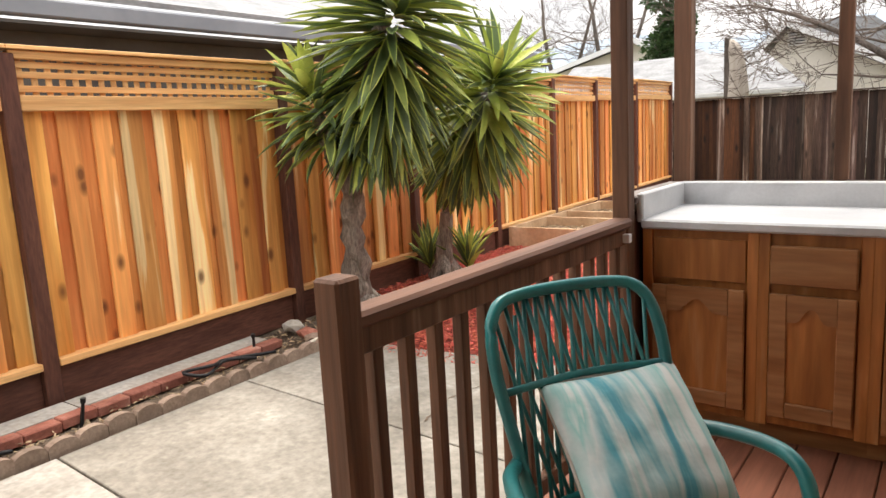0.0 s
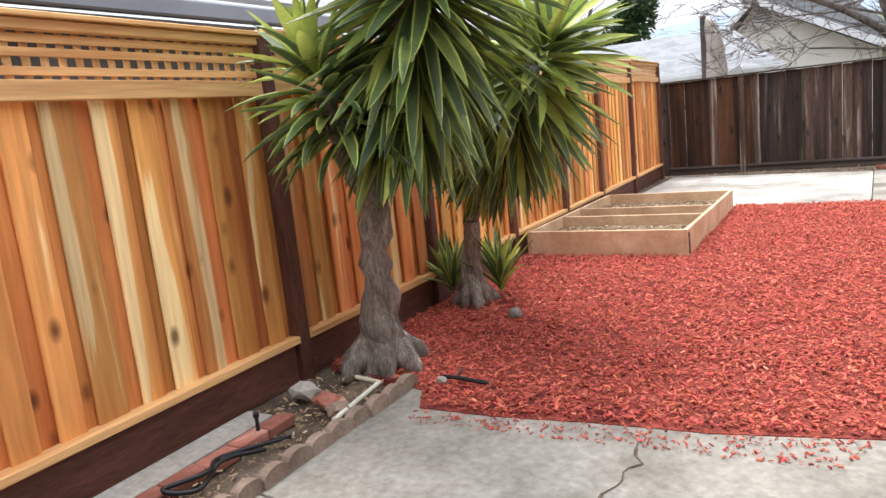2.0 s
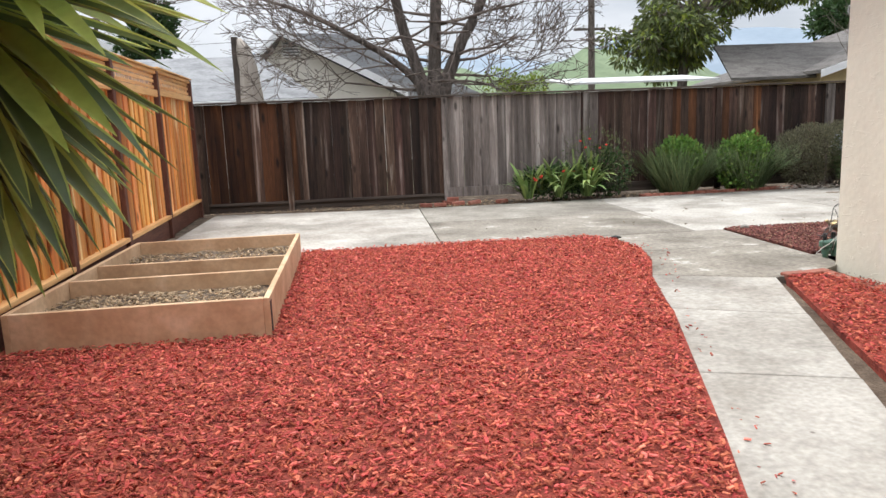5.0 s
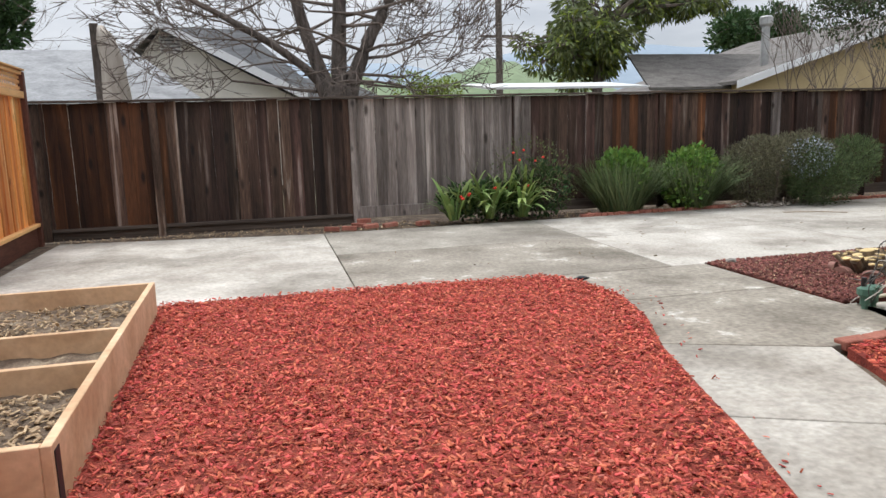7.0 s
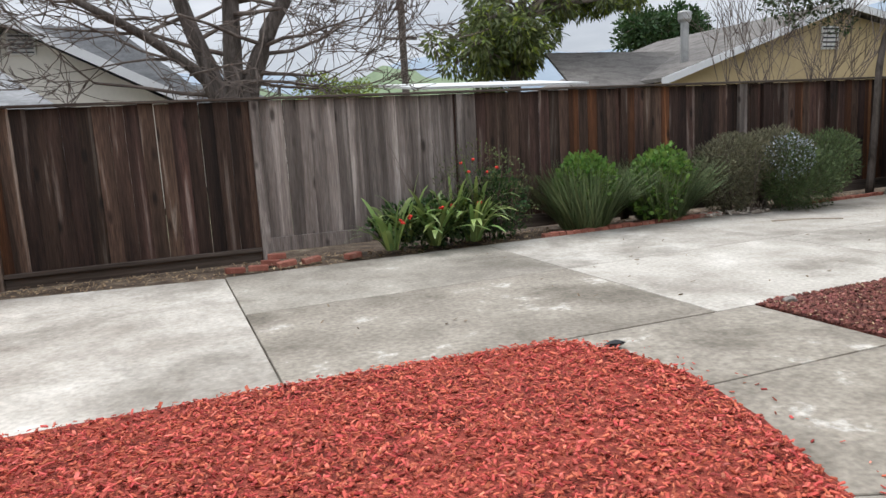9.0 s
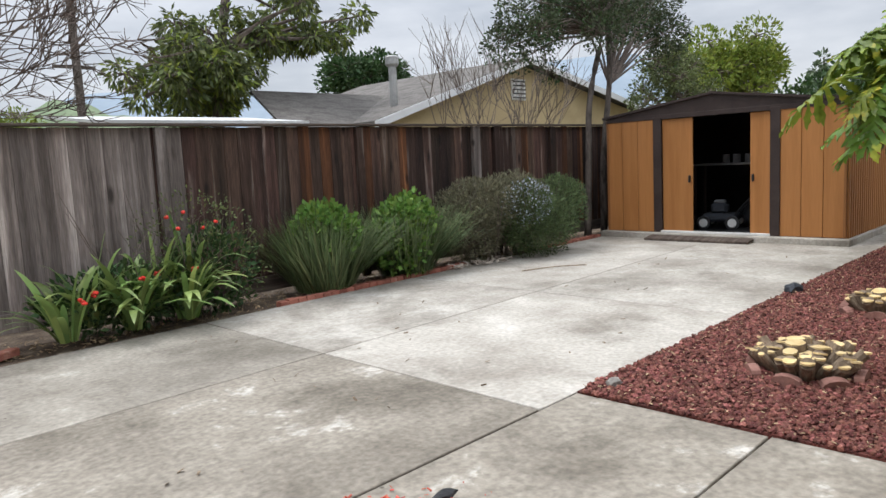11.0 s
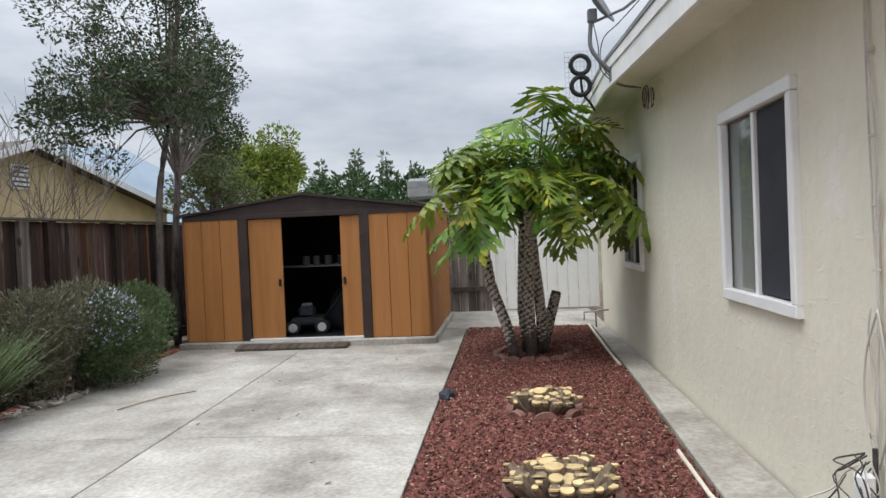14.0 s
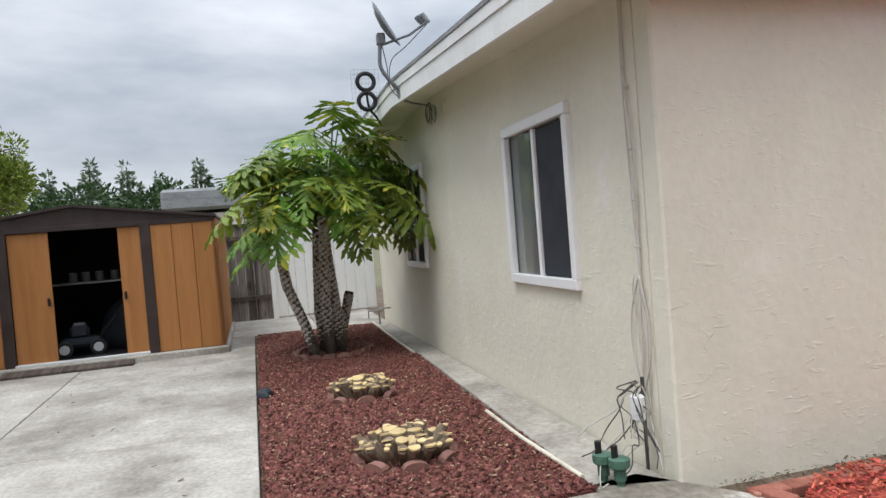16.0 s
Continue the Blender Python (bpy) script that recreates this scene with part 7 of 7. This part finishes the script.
leafy_tree("slender_tree", "tall slender tree with sparse small leaves beside the shed", [(8.22, 16.02, 0), (8.30, 16.02, 1.2), (8.38, 16.03, 2.1), (8.9, 16.1, 3.2), (9.5, 16.2, 4.6), (9.9, 16.3, 6.0)], 0.06, 0.03,
           blob_set((9.0, 16.3, 4.3), (2.2, 1.4, 2.0), 38, 0.40, 3) + blob_set((8.0, 16.3, 3.4), (1.4, 0.9, 1.1), 14, 0.34, 4), 15000, 0.062, leaf_slender, 93, 7, False, 0.5, leaf_dark)
leafy_tree("slender_tree", "second slender grey trunk behind the shed corner", [(8.75, 16.05, 0), (8.78, 16.05, 1.2), (9.05, 16.08, 2.4), (9.3, 16.2, 3.6), (9.8, 16.4, 5.0)], 0.06, 0.03,
           blob_set((11.6, 17.0, 4.1), (1.9, 1.2, 1.8), 26, 0.42, 5), 10000, 0.065, leaf_slender, 94, 7, False, 0.5, leaf_dark)
leafy_tree("yellow_green_tree", "bushy yellow-green tree beyond the fences", [(25.0, 20.5, 0), (25.0, 20.5, 2.5), (25.1, 20.5, 3.8)], 0.2, 0.12,
           blob_set((25.2, 20.5, 4.0), (3.4, 1.6, 1.6), 26, 0.85, 6), 11000, 0.18, leaf_yellow, 95, 5)
leafy_tree("bushy_tree", "grey-green bushy tree beyond the shed", [(17.0, 19.0, 0), (17.1, 19, 2.0), (17.3, 19, 3.0)], 0.14, 0.08,
           blob_set((17.3, 19.0, 3.2), (2.5, 1.1, 1.2), 26, 0.5, 7), 8000, 0.10, leaf_olive, 96, 7)
leafy_tree("dark_tree", "tall dark green tree beyond the corner of the fences", [(-8.2, 26, -0.1), (-8.2, 26, 2.2), (-8.15, 26, 4.4)], 0.18, 0.09, blob_set((-8.2, 26, 4.4), (0.5, 0.6, 1.7), 14, 0.5, 10), 5000, 0.17, leaf_dark, 99, 5)
for x, y, s in ((-15.5, 38, 411), (-19.5, 40, 412)):
    bare_tree("bare_tree", "grey leafless tree far beyond the new fence", [([(x, y, -0.1), (x + 0.1, y, 2.5), (x - 0.5, y, 5.0), (x - 0.8, y, 7.0)], (0.2, 0.09), 2.6), ([(x + 0.3, y, -0.1), (x + 0.5, y, 2.5), (x + 1.3, y, 4.6), (x + 2.0, y, 6.6)], (0.18, 0.08), 2.6)], s, 3)
leafy_tree("round_tree", "dark green round tree behind the tan house", [(20.0, 36, 0), (20, 36, 3)], 0.25, 0.15, blob_set((20.3, 36, 5.3), (3.0, 1.8, 1.2), 18, 0.9, 8), 6000, 0.28, leaf_dark, 97, 4)
leafy_tree("bright_shrub", "bright green shrub above the old fence", [(2.0, 24, 0), (2.0, 24, 2.0)], 0.08, 0.05, blob_set((2.0, 24, 2.3), (0.8, 0.5, 0.3), 6, 0.4, 9), 1800, 0.09, leaf_yellow, 98, 4)
for k, (x, y, h) in enumerate(((41.0, 22.2, 5.8), (41.5, 20.3, 6.4), (41.0, 18.3, 6.2), (41.0, 16.6, 5.5), (42.0, 14.5, 6.3))):
    rng = random.Random(200 + k)
    t = thing("conifer", "distant dark conifer beyond the fences", "tree", group="distant conifers")
    part("trunk", tubed([(x, y, 0), (x, y, h)], [0.22, 0.03], 7), bark_dark, t)
    vs, fs = [], []
    blobs = []
    for j in range(9):
        z = 1.2 + (h - 1.3) * j / 8
        blobs.append(((x + rng.gauss(0, 0.15), y + rng.gauss(0, 0.15), z), (1.5 * (1.08 - j / 8.5), 1.5 * (1.08 - j / 8.5), 0.4)))
    leaf_cloud(vs, fs, blobs, 4200, 0.34, rng, 0.45, 0.1)
    tagged(raw("foliage", vs, fs, leaf_grey, t), kind="stuff")
hedge = thing("far_hedge", "mass of distant green bushes", "bushes", kind="stuff")
vs, fs = [], []
leaf_cloud(vs, fs, [((34 + 0.6 * k, 21.5 - 1.15 * k, 2.7 + 0.5 * (k % 3)), (1.7, 1.5, 1.2)) for k in range(9)], 6500, 0.28, random.Random(7), 0.5)
raw("foliage", vs, fs, leaf_dark, hedge)
far_house = thing("neighbour_house", "pale grey low house beyond the side fence", "house")
part("wall", boxed((26, 13.2, 1.3), (3, 2.6, 2.6)), house_white, far_house)
part("roof", boxed((26, 13.2, 3.1), (3.6, 3.2, 0.75), 0.1), roof_grey, far_house)


# bare fruit shrubs by the tan house
def twig_shrub(c, seed, h):
    rng = random.Random(seed)
    t = thing("bare_shrub", "bare winter shrub in front of the tan house", "shrub", group="bare shrubs")
    bm = bmesh.new()
    for k in range(7):
        a = rng.uniform(0, 6.28)
        limb(bm, Vector(c), (0.35 * math.cos(a), 0.35 * math.sin(a), 1), h * rng.uniform(0.5, 0.7), 0.03, 2, rng, [], 3, 0.5, 0.2, 5)
    tagged(part("branch_mass", bm, twig_mat, t), kind="stuff")


twig_shrub((9.6, 19.5, -0.1), 301, 3.3)
twig_shrub((11.2, 20.0, -0.1), 302, 3.4)
twig_shrub((12.8, 20.5, -0.1), 303, 3.4)

# ---- hills ----
def ridge(name, label, y_of, a0, a1, base, h, seed, material, freq):
    hl = thing(name, label, "hill", kind="structure")
    vs, fs = [], []
    n = 90
    for i in range(n + 1):
        a = radians(a0 + (a1 - a0) * i / n)
        dx, dy = math.cos(a), math.sin(a)
        z = h * (0.72 + 0.35 * noise.noise((i * freq, seed, 0)) + 0.12 * noise.noise((i * freq * 4, seed, 3)))
        e = min(1.0, i / 8, (n - i) / 8)
        z *= 0.35 + 0.65 * e
        for r, zz in ((base * 0.72, -1), (base * 0.9, z * 0.62), (base, z), (base * 1.2, z * 0.3)):
            vs.append((r * dx, r * dy, zz))
    for i in range(n):
        for j in range(3):
            k = i * 4 + j
            fs.append((k, k + 4, k + 5, k + 1))
    raw("slope", vs, fs, material, hl, True)


ridge("hill", "green grassy hill beyond the houses", None, 62, 100, 260, 29, 2.0, hill_mat, 0.06)
ridge("hill", "hills in the far distance with blue-grey haze painted in", None, 20, 125, 1250, 185, 5.0, far_hill_haze, 0.05)
